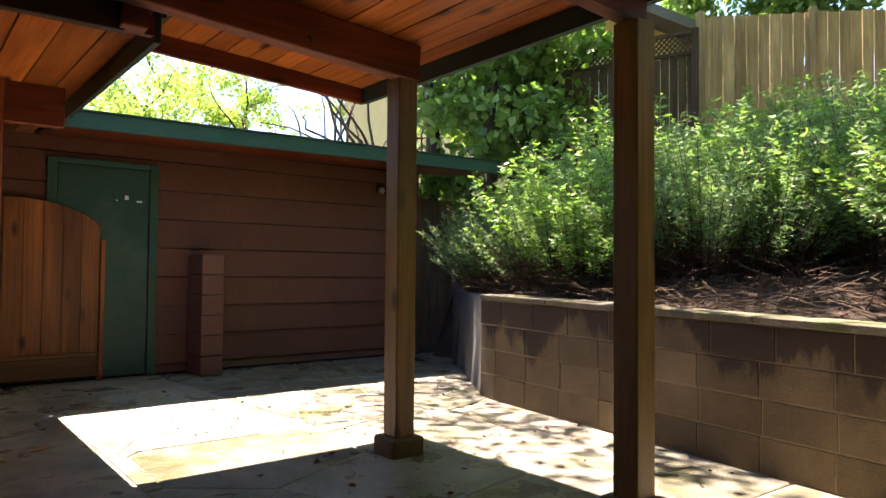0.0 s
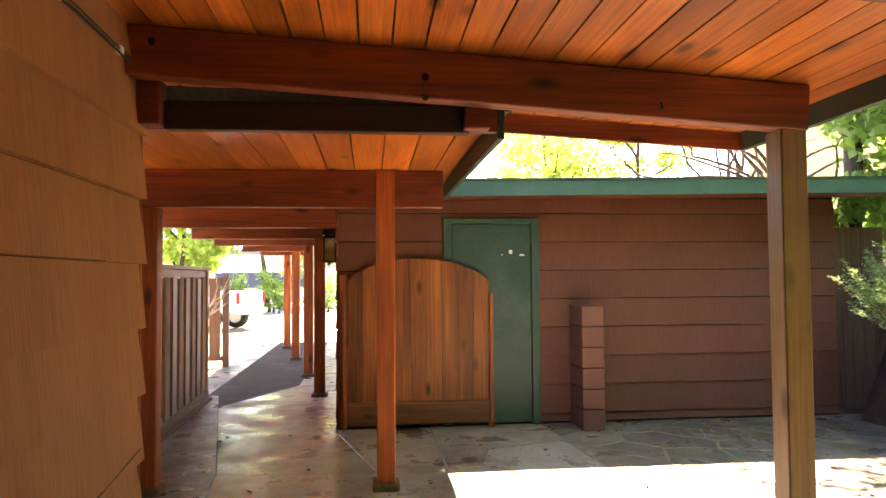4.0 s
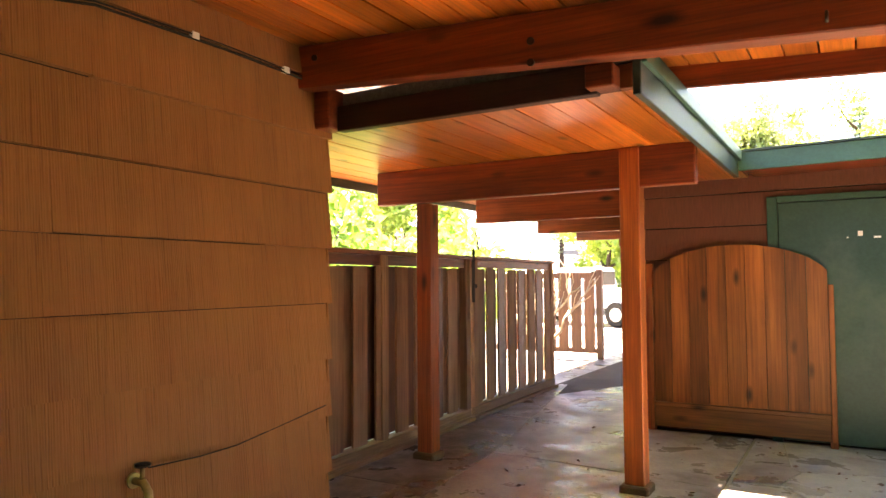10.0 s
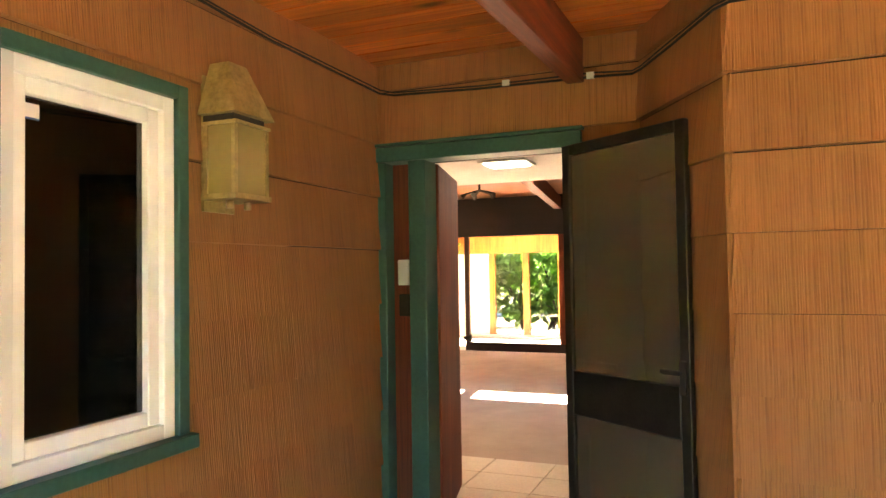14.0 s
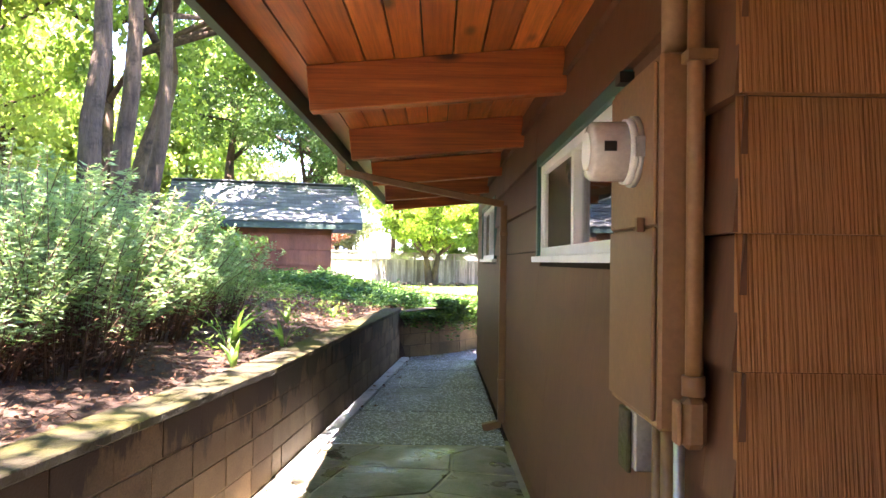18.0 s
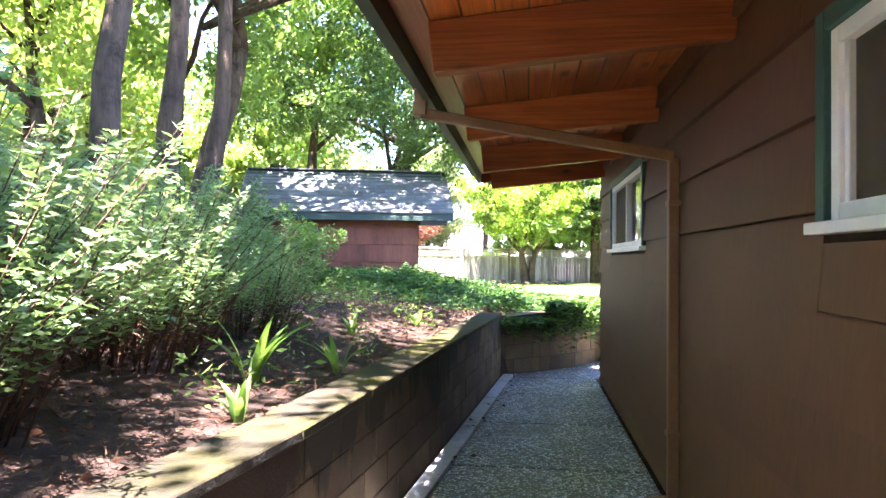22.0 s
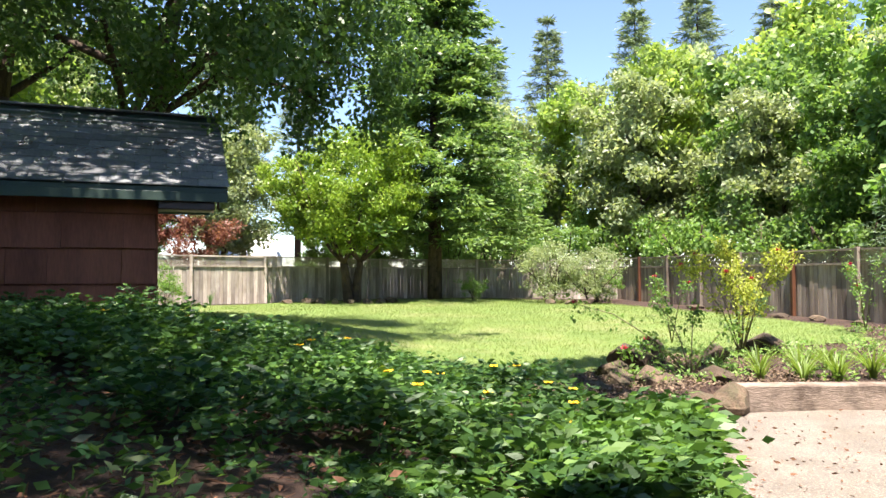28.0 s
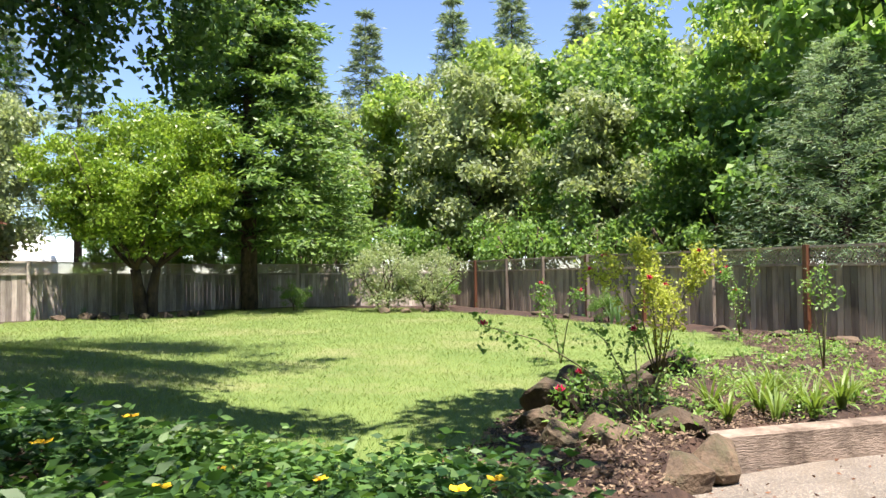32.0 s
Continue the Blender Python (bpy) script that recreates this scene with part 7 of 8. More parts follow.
def conifer(name, label, h, spread, trunk_r, whorls, per_whorl, sprays, leaf, material, seed, low=0.15, ratio=0.3, droop=0.25, gap=0.0):
    """A conifer: straight trunk, whorls of drooping boughs carrying sprays of needles."""
    rng, nr = random.Random(seed), np.random.default_rng(seed)
    e = empty(name, 0, 0, 0, label, "tree")
    tube("trunk", [(0, 0, -0.2), (0.03, 0, h * 0.3), (-0.02, 0.03, h * 0.65), (0, 0, h)], [trunk_r * 1.2, trunk_r * 0.9, trunk_r * 0.5, 0.02], M["bark"], e, 10)
    base, axis = [], []
    bm = bmesh.new()
    for w_ in range(whorls):
        f = (w_ + rng.random() * 0.6) / whorls
        z = h * (low + (1 - low) * f)
        reach = spread * (1 - f) ** 0.8 * rng.uniform(0.72, 1.08) + 0.25
        if rng.random() < gap:
            continue
        for k in range(per_whorl):
            a = 6.28 * (k + rng.random() * 0.7) / per_whorl + w_
            r = reach * rng.uniform(0.7, 1.1)
            d = np.array([math.cos(a), math.sin(a), 0.0])
            t = nr.random(sprays) ** 0.6
            c = d * (t * r)[:, None]
            c[:, 2] += z + 0.18 * r * t - droop * r * t ** 2
            wob = nr.normal(size=(sprays, 3)) * np.array([0.16, 0.16, 0.07]) * (0.5 + t * r * 0.35)[:, None]
            base.append(c + wob)
            ax = d + nr.normal(size=(sprays, 3)) * np.array([0.8, 0.8, 0.35]) + np.array([0, 0, -0.15])
            axis.append(ax)
            tube_bm(bm, [(0, 0, z), tuple(d * r * 0.5 + np.array([0, 0, z + 0.09 * r - droop * r * 0.25])), tuple(d * r + np.array([0, 0, z + 0.18 * r - droop * r]))], [max(0.01, trunk_r * 0.16 * (1 - f)), 0.012, 0.005], 4)
    part("branchwork", bm, M["bark"], e)["kind"] = "stuff"
    base, axis = np.concatenate(base), np.concatenate(axis)
    leaves("needles", base, axis, leaf * nr.uniform(0.6, 1.3, len(base)), ratio, M[material], e, nr)
    return e


GARDEN = 0.6                                 # the garden plan stands this much nearer to the house


def put_tree(ob, x, y, s=1.0, rz=0.0, z=None, sz=None):
    y += GARDEN if y < -15 else 0
    g = ground_z(x, y) if z is None else z
    return Matrix.LocRotScale((x, y, g), Euler((0, 0, rz)), (s, s, sz or s))


def scatter(ob, spots, rng, group=""):
    """Sets ob at the first spot and copies of it at the rest: (x, y, scale) or (x, y, scale, height scale)."""
    if group:
        ob["group"] = group
    mats = [put_tree(ob, q[0], q[1], q[2], rng.uniform(0, 6.28), sz=q[3] if len(q) > 3 else None) for q in spots]
    for m in mats[1:]:
        copy_thing(ob, m)
    ob.matrix_basis = mats[0]


RV = random.Random(77)
# ==== specimen trees of the back garden ====
t = broad_tree("round_tree", "multi-stemmed bright green rounded tree in a rock ring", 6.3, 3.6, 0.17, 1.5, 4, 230, 260, 0.13, "leaf_round", 11, 0.5, 0.58, 0.32, 3, clear=1.75)
t.matrix_basis = put_tree(t, 2.7, -36.0, 1.0, 0.4)
t = conifer("redwood", "tall layered green redwood beside the fence", 17.0, 4.4, 0.26, 30, 9, 270, 0.28, "leaf_conifer", 12, 0.12, 0.3, 0.2)
t.matrix_basis = put_tree(t, -0.6, -38.0, 1.0, 0)
t = conifer("blue_pine", "soft blue-green young pine beside the fence", 6.2, 3.2, 0.14, 22, 8, 190, 0.17, "leaf_blue", 13, 0.12, 0.10, 0.05)
t.matrix_basis = put_tree(t, -11.0, -23.5, 1.0, 0)

# woods behind the fences
wood_a = broad_tree("woodland_tree", "tall leafy light green woodland tree", 13, 4.2, 0.2, 2.6, 10, 130, 170, 0.34, "leaf_bright", 21, 0.55, 1.15, 0.14)
scatter(wood_a, [(-13, -43, 1.0), (-17, -38, 1.05), (-20, -32, 1.0, 1.1), (-9.5, -46, 0.9), (-15.5, -30, 0.75), (-7, 30, 0.75), (-12, 22, 0.6), (20, -33, 0.9), (19, -26, 0.9), (14, -32, 0.85), (23, -21, 1.0), (22, -8, 0.9), (-20, 8, 0.7)], RV, "woodland trees")
wood_b = broad_tree("woodland_tree", "tall dull green woodland tree with fine foliage", 12, 3.8, 0.2, 2.2, 10, 120, 170, 0.30, "leaf_sage2", 22, 0.5, 1.1, 0.12)
scatter(wood_b, [(-10.5, -40.5, 0.9), (-15, -46, 1.15), (-6.5, -48, 0.95), (-22, -41, 1.2), (-12.5, -33.5, 0.7), (14, -40, 1.0), (9, -48, 0.8), (-17, 15, 0.8), (-2, 36, 0.9)], RV, "woodland trees")
wood_c = broad_tree("woodland_tree", "dark green woodland tree with dense shade", 12.5, 4.0, 0.22, 2.4, 10, 120, 170, 0.32, "leaf_mid", 23, 0.55, 1.15, 0.1)
scatter(wood_c, [(-14, -35, 0.85), (-18.5, -27, 1.1), (-24, -34, 1.2), (-13.5, -24.5, 1.0), (-16, -19, 1.0), (-12.5, -28.5, 0.6), (18, 8, 0.8), (-20, 25, 0.9), (-21, -6, 0.8), (-21, -0.5, 0.8), (-20, -11, 0.8), (-3.2, -45, 0.5), (-0.8, -46, 0.45), (1.6, -45.5, 0.5), (3.9, -46.5, 0.42), (13.0, -47, 0.5), (15.5, -45.5, 0.55), (18.2, -44.5, 0.5), (-5.6, -44.5, 0.5)], RV, "woodland trees")
pine = conifer("pine_tree", "tall distant pine with sparse upswept boughs", 22, 3.7, 0.3, 30, 5, 60, 0.62, "leaf_pine", 31, 0.22, 0.13, 0.02, 0.14)
scatter(pine, [(-13.7, -66, 1.0), (-8.2, -62, 0.85), (-21.8, -67, 1.12), (-27, -66, 1.2), (-30, -60, 1.05), (-35, -60, 1.1), (6, -58, 0.72), (9, -54, 0.66), (11.5, -57, 0.75), (3, 52, 0.6), (-16, 48, 0.7), (11, 46, 0.6), (26, -46, 0.9)], RV, "pine trees")

# trees on the bank east of the passage
bank_tree = broad_tree("bank_tree", "tall bank tree with bare trunk and airy dark foliage", 11, 4.2, 0.2, 4.2, 9, 62, 140, 0.20, "leaf_dark2", 41, 0.6, 0.95, 0.30, bark="bark")
scatter(bank_tree, [(10.2, -17.4, 1.0), (9.4, -24.6, 1.0), (14.5, -11.0, 1.0), (10.8, -3.4, 1.0)], RV, "bank trees")
over = broad_tree("overhanging_tree", "broadleaf tree with dark branches hanging over the shed", 9.6, 6.3, 0.22, 3.0, 14, 330, 260, 0.10, "leaf_oak", 42, 0.65, 0.72, 0.34, droop=0.12, wide=0.8, boughs=[(-3.1, 1.7, 3.2, 0.6), (-2.3, 2.9, 3.4, 0.6), (-3.9, 0.9, 3.9, 0.6), (-3.3, 2.4, 4.1, 0.7), (-1.6, 3.3, 3.9, 0.6), (-1.2, 2.2, 3.7, 0.6), (-3.7, 2.2, 4.6, 0.7), (-2.0, 3.6, 4.6, 0.7), (-0.2, 3.4, 4.2, 0.7), (-2.8, 0.2, 4.3, 0.6)])
over.matrix_basis = put_tree(over, 6.5, -22.5, 1.0, 0.0)
far_bank = broad_tree("bank_tree", "slender bank tree with bright airy leaves", 10, 3.6, 0.15, 3.4, 9, 60, 140, 0.2, "leaf_bright", 43, 0.5, 0.95, 0.3)
scatter(far_bank, [(11.6, -15.2, 1.0), (14.8, -14.5, 1.1), (15.5, -19.5, 1.1), (12.2, -8.4, 0.9), (16, -8, 1.0), (16.5, -24.5, 1.1), (17, -3.5, 1.0), (6.5, 22, 0.75), (10.5, 24, 0.8), (2.5, 28, 0.8), (14, 20, 0.8), (-3.5, 31, 0.8), (8.2, 27, 0.9)], RV, "bank trees")

# crowns placed mostly out of view to cast dappled shade on bank and wall
canopy = broad_tree("canopy_tree", "tall tree with an open crown, added to shade the bank", 11.5, 5.6, 0.13, 4.8, 10, 56, 150, 0.19, "leaf_dark2", 44, 0.55, 1.0, 0.46, wide=0.85)
scatter(canopy, [(7.4, -2.2, 1.0), (6.9, -6.4, 0.95), (6.4, -8.6, 0.9), (7.0, -10.9, 1.0), (7.2, -12.5, 1.0), (5.9, -4.5, 0.9), (8.5, 1.0, 0.95), (8.7, 6.3, 0.95), (6.75, 3.4, 0.9)], RV, "canopy trees")
SHADE_BOUGHS = []
for wx, wy, wz in ((4.2, -17.6, 7.4), (2.9, -17.2, 7.2), (1.7, -16.9, 7.5), (0.6, -16.7, 7.3), (-0.4, -16.9, 7.6), (5.2, -18.6, 7.6), (3.4, -19.6, 8.0)):
    dx, dy = wx - 8.66, wy + 15.5
    SHADE_BOUGHS.append((dx * math.cos(0.3) + dy * math.sin(0.3), dy * math.cos(0.3) - dx * math.sin(0.3), wz - 0.8, 0.75))
big = broad_tree("shade_tree", "large broadleaf tree spreading over shed and lawn edge", 13.0, 8.2, 0.24, 4.8, 14, 55, 200, 0.20, "leaf_dark2", 45, 0.6, 1.15, 0.44, droop=0.05, wide=0.88, boughs=SHADE_BOUGHS)
big.matrix_basis = put_tree(big, 8.66, -15.5, 1.0, 0.3)
gt = broad_tree("garage_tree", "airy bright green tree leaning over the garage corner", 7.8, 4.0, 0.12, 3.0, 9, 56, 140, 0.13, "leaf_bright", 46, 0.5, 0.65, 0.44, wide=0.88)
gt.matrix_basis = put_tree(gt, 6.95, 7.1, 1.0, 0.5)
# vine-covered tree above the garage corner
vine = broad_tree("vine_tree", "dark green vine with broad leaves over a stump", 4.6, 1.6, 0.16, 1.6, 6, 60, 120, 0.15, "leaf_mid", 51, 0.85, 0.6, 0.10)
scatter(vine, [(7.5, 6.6, 1.0), (8.9, 7.4, 1.1)], RV, "vine trees")
bare = empty("bare_tree", 7.2, 9.5, 0.5, "leafless arching twigs of a tree behind the garage", "tree")
rt = random.Random(52)
bobs = []
for k in range(26):
    lp = limb_path((6.6 + rt.uniform(-0.4, 0.4), 8.6 + rt.uniform(-0.4, 0.4), 1.4 + rt.uniform(0, 1.6)), (rt.uniform(-1, 0.5), rt.uniform(-0.6, 0.5), rt.uniform(0.1, 0.9)), rt.uniform(1.6, 3.4), rt, 7, 0.45, -0.03)
    bobs.append(tube("branch", lp, [0.028 * (1 - 0.11 * q) for q in range(8)], M["bark"], sides=5))
bobs.append(tube("trunk", [(6.6, 8.6, 0.3), (6.6, 8.6, 1.6), (6.6, 8.6, 3.1)], [0.1, 0.08, 0.05], M["bark"]))
under(bare, bobs)


# ==== bank shrubs ====
def sage_shrub(label, stems, hgt, rad, per, leaf, material, seed, ratio=0.34):
    """A bush of many leafy stems, bare and brown-leaved near the ground."""
    rng, nr = random.Random(seed), np.random.default_rng(seed)
    e = empty("sage_shrub", 0, 0, 0, label, "shrub")
    bm = bmesh.new()
    B, A, D, DA = [], [], [], []
    for _ in range(stems):
        a, r0 = rng.uniform(0, 6.28), rad * math.sqrt(rng.random()) * 0.55
        p0 = np.array([r0 * math.cos(a), r0 * math.sin(a), -0.05])
        out = np.array([math.cos(a), math.sin(a), 0]) * rad * rng.uniform(0.1, 0.95)
        hh = hgt * rng.uniform(0.5, 1.08) * (1 - 0.25 * np.linalg.norm(out[:2]) / rad)
        p1, p2 = p0 + out * 0.45 + np.array([0, 0, hh * 0.6]), p0 + out + np.array([0, 0, hh])
        tube_bm(bm, [tuple(p0), tuple(p1), tuple(p2)], [0.006, 0.004, 0.002], 3)
        for n_, lo, hi, P_, Q_ in ((per, 0.30, 1.0, B, A), (per // 4, 0.06, 0.4, D, DA)):
            t = lo + (hi - lo) * nr.random(n_) ** 0.8
            c = (1 - t)[:, None] ** 2 * p0 + (2 * t * (1 - t))[:, None] * p1 + (t**2)[:, None] * p2
            ang = nr.uniform(0, 6.28, n_)
            P_.append(c + nr.normal(size=c.shape) * 0.012)
            Q_.append(np.stack([np.cos(ang), np.sin(ang), nr.uniform(-0.25, 0.6, n_)], 1))
    part("stalk", bm, M["twig"], e)
    B, A, D, DA = np.concatenate(B), np.concatenate(A), np.concatenate(D), np.concatenate(DA)
    leaves("foliage", B, A, leaf * nr.uniform(0.55, 1.2, len(B)), ratio, M[material], e, nr, 0.08)
    leaves("dead_foliage", D, DA, leaf * nr.uniform(0.5, 1.0, len(D)), ratio, M["litter"], e, nr, 0.2)
    return e


def bank_spot(rng, y0, y1, d0, d1, s0, s1):
    y = rng.uniform(y0, y1)
    return (lerp_poly(RW, min(6.1, y)) + 0.25 + rng.uniform(d0, d1), y, rng.uniform(s0, s1))


rb = random.Random(61)
kinds = [sage_shrub("upright grey-green sage shrub on the bank", 115, 1.25, 0.72, 92, 0.056, "leaf_grey", 62, 0.24),
         sage_shrub("upright bright green leafy shrub on the bank", 105, 1.45, 0.72, 76, 0.075, "leaf_mint", 63, 0.28),
         sage_shrub("fine-leaved grey-green shrub on the bank", 120, 1.05, 0.75, 84, 0.052, "leaf_grey", 64, 0.22)]
spots = [[], [], []]
for i in range(34):
    spots[(0, 1, 1, 0, 2)[i % 5]].append(bank_spot(rb, -2.4, 3.2, 0.5, 4.6, 0.85, 1.25))
for i in range(14):
    spots[(1, 0)[i % 2]].append(bank_spot(rb, 2.6, 6.0, 0.3, 3.2, 0.75, 1.15))
for i in range(7):
    spots[(0, 2)[i % 2]].append(bank_spot(rb, 3.4, 6.0, 0.18, 0.5, 0.75, 0.95))
for i in range(34):
    spots[(0, 2, 0, 2, 0)[i % 5]].append(bank_spot(rb, -7.6, -2.4, 0.7, 5.2, 0.75, 1.08))
for i in range(16):
    spots[(2, 0)[i % 2]].append(bank_spot(rb, -12.5, -7.4, 2.1, 6.5, 0.55, 0.95))
for k, sp in zip(kinds, spots):
    scatter(k, sp, rb, "bank shrubs")
dark_sh = broad_tree("dark_shrub", "dark green rounded shrub on the bank beside the shed", 1.7, 0.9, 0.04, 0.4, 5, 34, 110, 0.085, "leaf_mid", 65, 0.5, 0.34, 0.15, 2)
dark_sh["category"] = "shrub"
scatter(dark_sh, [(6.9, -15.9, 0.9), (8.4, -16.6, 1.0), (-1.9, -36.7, 0.62), (8.5, -32.5, 0.8), (-7.6, -27.4, 0.5), (10.2, -6.4, 1.1), (11, -9.5, 1.2), (-6.6, -35.6, 0.9), (-9.6, -39, 2.2), (-10.6, -36, 2.4), (-11.2, -32.5, 2.3), (-11.4, -29, 2.2), (-11.6, -26.5, 1.8), (-7.4, -41.5, 2.4), (-4.4, -42.5, 2.3), (-1.6, -42.3, 1.9), (-11.5, -20.5, 2.2), (-12, -17.5, 2.4)], rb, "rounded shrubs")

gs = broad_tree("garden_shrub", "pale green rounded shrub in the fence bed", 2.0, 1.25, 0.04, 0.3, 6, 60, 120, 0.08, "leaf_sage2", 66, 0.5, 0.38, 0.08, 3)
gs["category"] = "shrub"
scatter(gs, [(-4.3, -34.5, 1.1), (-5.6, -33.9, 1.0)], rb, "garden shrubs")
plum = broad_tree("plum_tree", "reddish-leaved small tree behind the back fence", 4.6, 2.4, 0.09, 1.2, 7, 70, 130, 0.14, "leaf_plum", 67, 0.5, 0.6, 0.2)
scatter(plum, [(9.8, -42, 1.0), (12.4, -41, 0.9)], rb, "plum trees")

# strap-leaved plants
def strap_plant(name, label, n, ln, width, material, seed, bend=0.5, category="plant"):
    rng = random.Random(seed)
    e = empty(name, 0, 0, 0, label, category)
    for k in range(n):
        a = rng.uniform(0, 6.28)
        l, b = ln * rng.uniform(0.6, 1.1), bend * rng.uniform(0.5, 1.2)
        bm = bmesh.new()
        prev = None
        for i in range(6):
            t = i / 5
            r = 0.03 + l * b * t**1.6
            z = l * (t - 0.45 * b * t * t)
            c = Vector((r * math.cos(a), r * math.sin(a), z))
            s = Vector((-math.sin(a), math.cos(a), 0)) * width * 0.5 * (1 - t**2.2) * (0.6 + t if t < 0.4 else 1)
            pair = (bm.verts.new(c - s + Vector((0, 0, 0.1 * width))), bm.verts.new(c), bm.verts.new(c + s + Vector((0, 0, 0.1 * width))))
            if prev:
                bm.faces.new((prev[0], prev[1], pair[1], pair[0]))
                bm.faces.new((prev[1], prev[2], pair[2], pair[1]))
            prev = pair
        part("leaf_blade", bm, M[material], e)
    return e


lily = strap_plant("daylily", "clump of arching bright green daylily leaves", 26, 0.52, 0.028, "leaf_strap", 71, 0.75)
scatter(lily, [(-1.9, -18.25, 1), (-1.6, -17.75, 0.8), (-2.05, -17.65, 0.9), (-2.45, -17.6, 0.95), (-2.25, -18.0, 1.1), (-2.6, -17.85, 0.9), (-3.0, -17.75, 1.05), (-3.35, -17.9, 0.8), (-1.65, -18.75, 0.7), (-2.9, -18.4, 0.9), (-3.9, -17.6, 0.8)], rb, "daylilies")
iris = strap_plant("iris_clump", "upright grey-green iris leaves by the fence", 18, 0.7, 0.04, "leaf_grey", 72, 0.3)
scatter(iris, [(-7.1, -26.3, 1), (-7.3, -26.8, 0.9), (4.4, -36.6, 0.7), (5.6, -35.6, 0.7), (7.4, -34.6, 0.8), (2.4, -38.2, 0.7)], rb, "iris clumps")
fox = strap_plant("broad_leaf_plant", "broad-leaved green plant at the wall top", 9, 0.42, 0.085, "leaf_mint", 73, 0.6)
scatter(fox, [(lerp_poly(RW, -6.3) + 0.65, -6.3, 1.0), (lerp_poly(RW, -6.9) + 0.4, -6.9, 0.7), (lerp_poly(RW, -5.6) + 0.35, -5.6, 0.55), (lerp_poly(RW, -8.3) + 0.8, -8.3, 0.5), (lerp_poly(RW, -9.6) + 0.6, -9.6, 0.45)], rb, "broad-leaf plants")


# ==== roses ====
def rose(x, y, canes, label, seed, bloom=True, leafy=26):
    y += GARDEN
    rng, nr = random.Random(seed), np.random.default_rng(seed)
    z = ground_z(x, y)
    e = empty("rose_bush", x, y, z, label, "rose bush")
    obs, B, A = [], [], []
    for dx, dy, hgt in canes:
        lp = [Vector((x, y, z)), Vector((x + dx * 0.3, y + dy * 0.3, z + hgt * 0.5)), Vector((x + dx * 0.65, y + dy * 0.65, z + hgt * 0.85)), Vector((x + dx, y + dy, z + hgt))]
        obs.append(tube("cane", lp, [0.010, 0.008, 0.006, 0.004], M["cane"], sides=6))
        for q in range(leafy):
            t = rng.uniform(0.25, 1) if rng.random() < 0.4 else rng.uniform(0.7, 1.05)
            p = lp[2].lerp(lp[3], (t - 0.6) / 0.4) if t > 0.6 else lp[0].lerp(lp[2], t / 0.6)
            c = np.array(p) + nr.normal(size=3) * 0.05
            for w_ in range(5):
                B.append(c + nr.normal(size=3) * 0.035)
                A.append(nr.normal(size=3) + np.array([0, 0, -0.1]))
        if bloom and rng.random() < 0.75:
            p = lp[3]
            bm = bmesh.new()
            for w_ in range(3):
                m_ = 6 - w_
                for q in range(m_):
                    a = 6.28 * q / m_ + w_
                    r0, zz = 0.012, 0.012 * w_
                    r1 = 0.042 - 0.010 * w_
                    v = [(r0 * math.cos(a), r0 * math.sin(a), zz), (r1 * math.cos(a - 0.5), r1 * math.sin(a - 0.5), zz + 0.018), (r1 * 1.12 * math.cos(a), r1 * 1.12 * math.sin(a), zz + 0.03), (r1 * math.cos(a + 0.5), r1 * math.sin(a + 0.5), zz + 0.018)]
                    bm.faces.new([bm.verts.new(Vector(c_) + p) for c_ in v])
            obs.append(part("bloom", bm, M["red_petal"]))
    under(e, obs)
    lv = leaves("foliage", np.array(B) - np.array([x, y, z]), np.array(A), 0.05 * nr.uniform(0.7, 1.3, len(B)), 0.62, M["leaf_mid"] if seed % 2 else M["leaf_lime"], e, nr)
    return e


rose(-0.95, -18.1, [(1.25, -0.45, 0.85), (0.85, 0.1, 0.35), (-0.2, -0.3, 0.75), (0.15, -0.5, 0.8), (-0.5, 0.1, 0.6), (0.45, -0.2, 0.42)], "rose bush with one long arching cane and red blooms", 81)
rose(-2.55, -19.7, [(0.3, 0.0, 1.62), (-0.45, 0.2, 1.5), (0.62, -0.15, 1.45), (-0.1, -0.3, 1.35), (0.45, 0.4, 1.2), (-0.65, 0.05, 1.25), (0.1, 0.3, 1.0), (0.35, 0.2, 1.55), (-0.3, -0.2, 1.1), (-0.55, 0.25, 1.4), (0.8, -0.2, 1.3)], "tall rose bush with yellow-green leaves and magenta blooms", 82, leafy=58)
rose(-4.9, -19.4, [(0.1, 0.1, 1.3), (-0.15, 0, 1.0), (0.2, -0.1, 1.15)], "thin upright rose with few leaves", 83, False, 16)
rose(-2.4, -21.5, [(0.3, 0, 1.1), (-0.2, 0.2, 1.0), (0.1, -0.3, 0.9), (0.4, 0.3, 0.7)], "rose bush with red blooms at the lawn's edge", 85)
rose(-6.8, -22.5, [(0.3, 0, 1.3), (-0.2, 0.2, 1.5), (0.1, -0.3, 1.2), (0.4, 0.3, 0.9)], "rose bush with red blooms by the fence", 87)


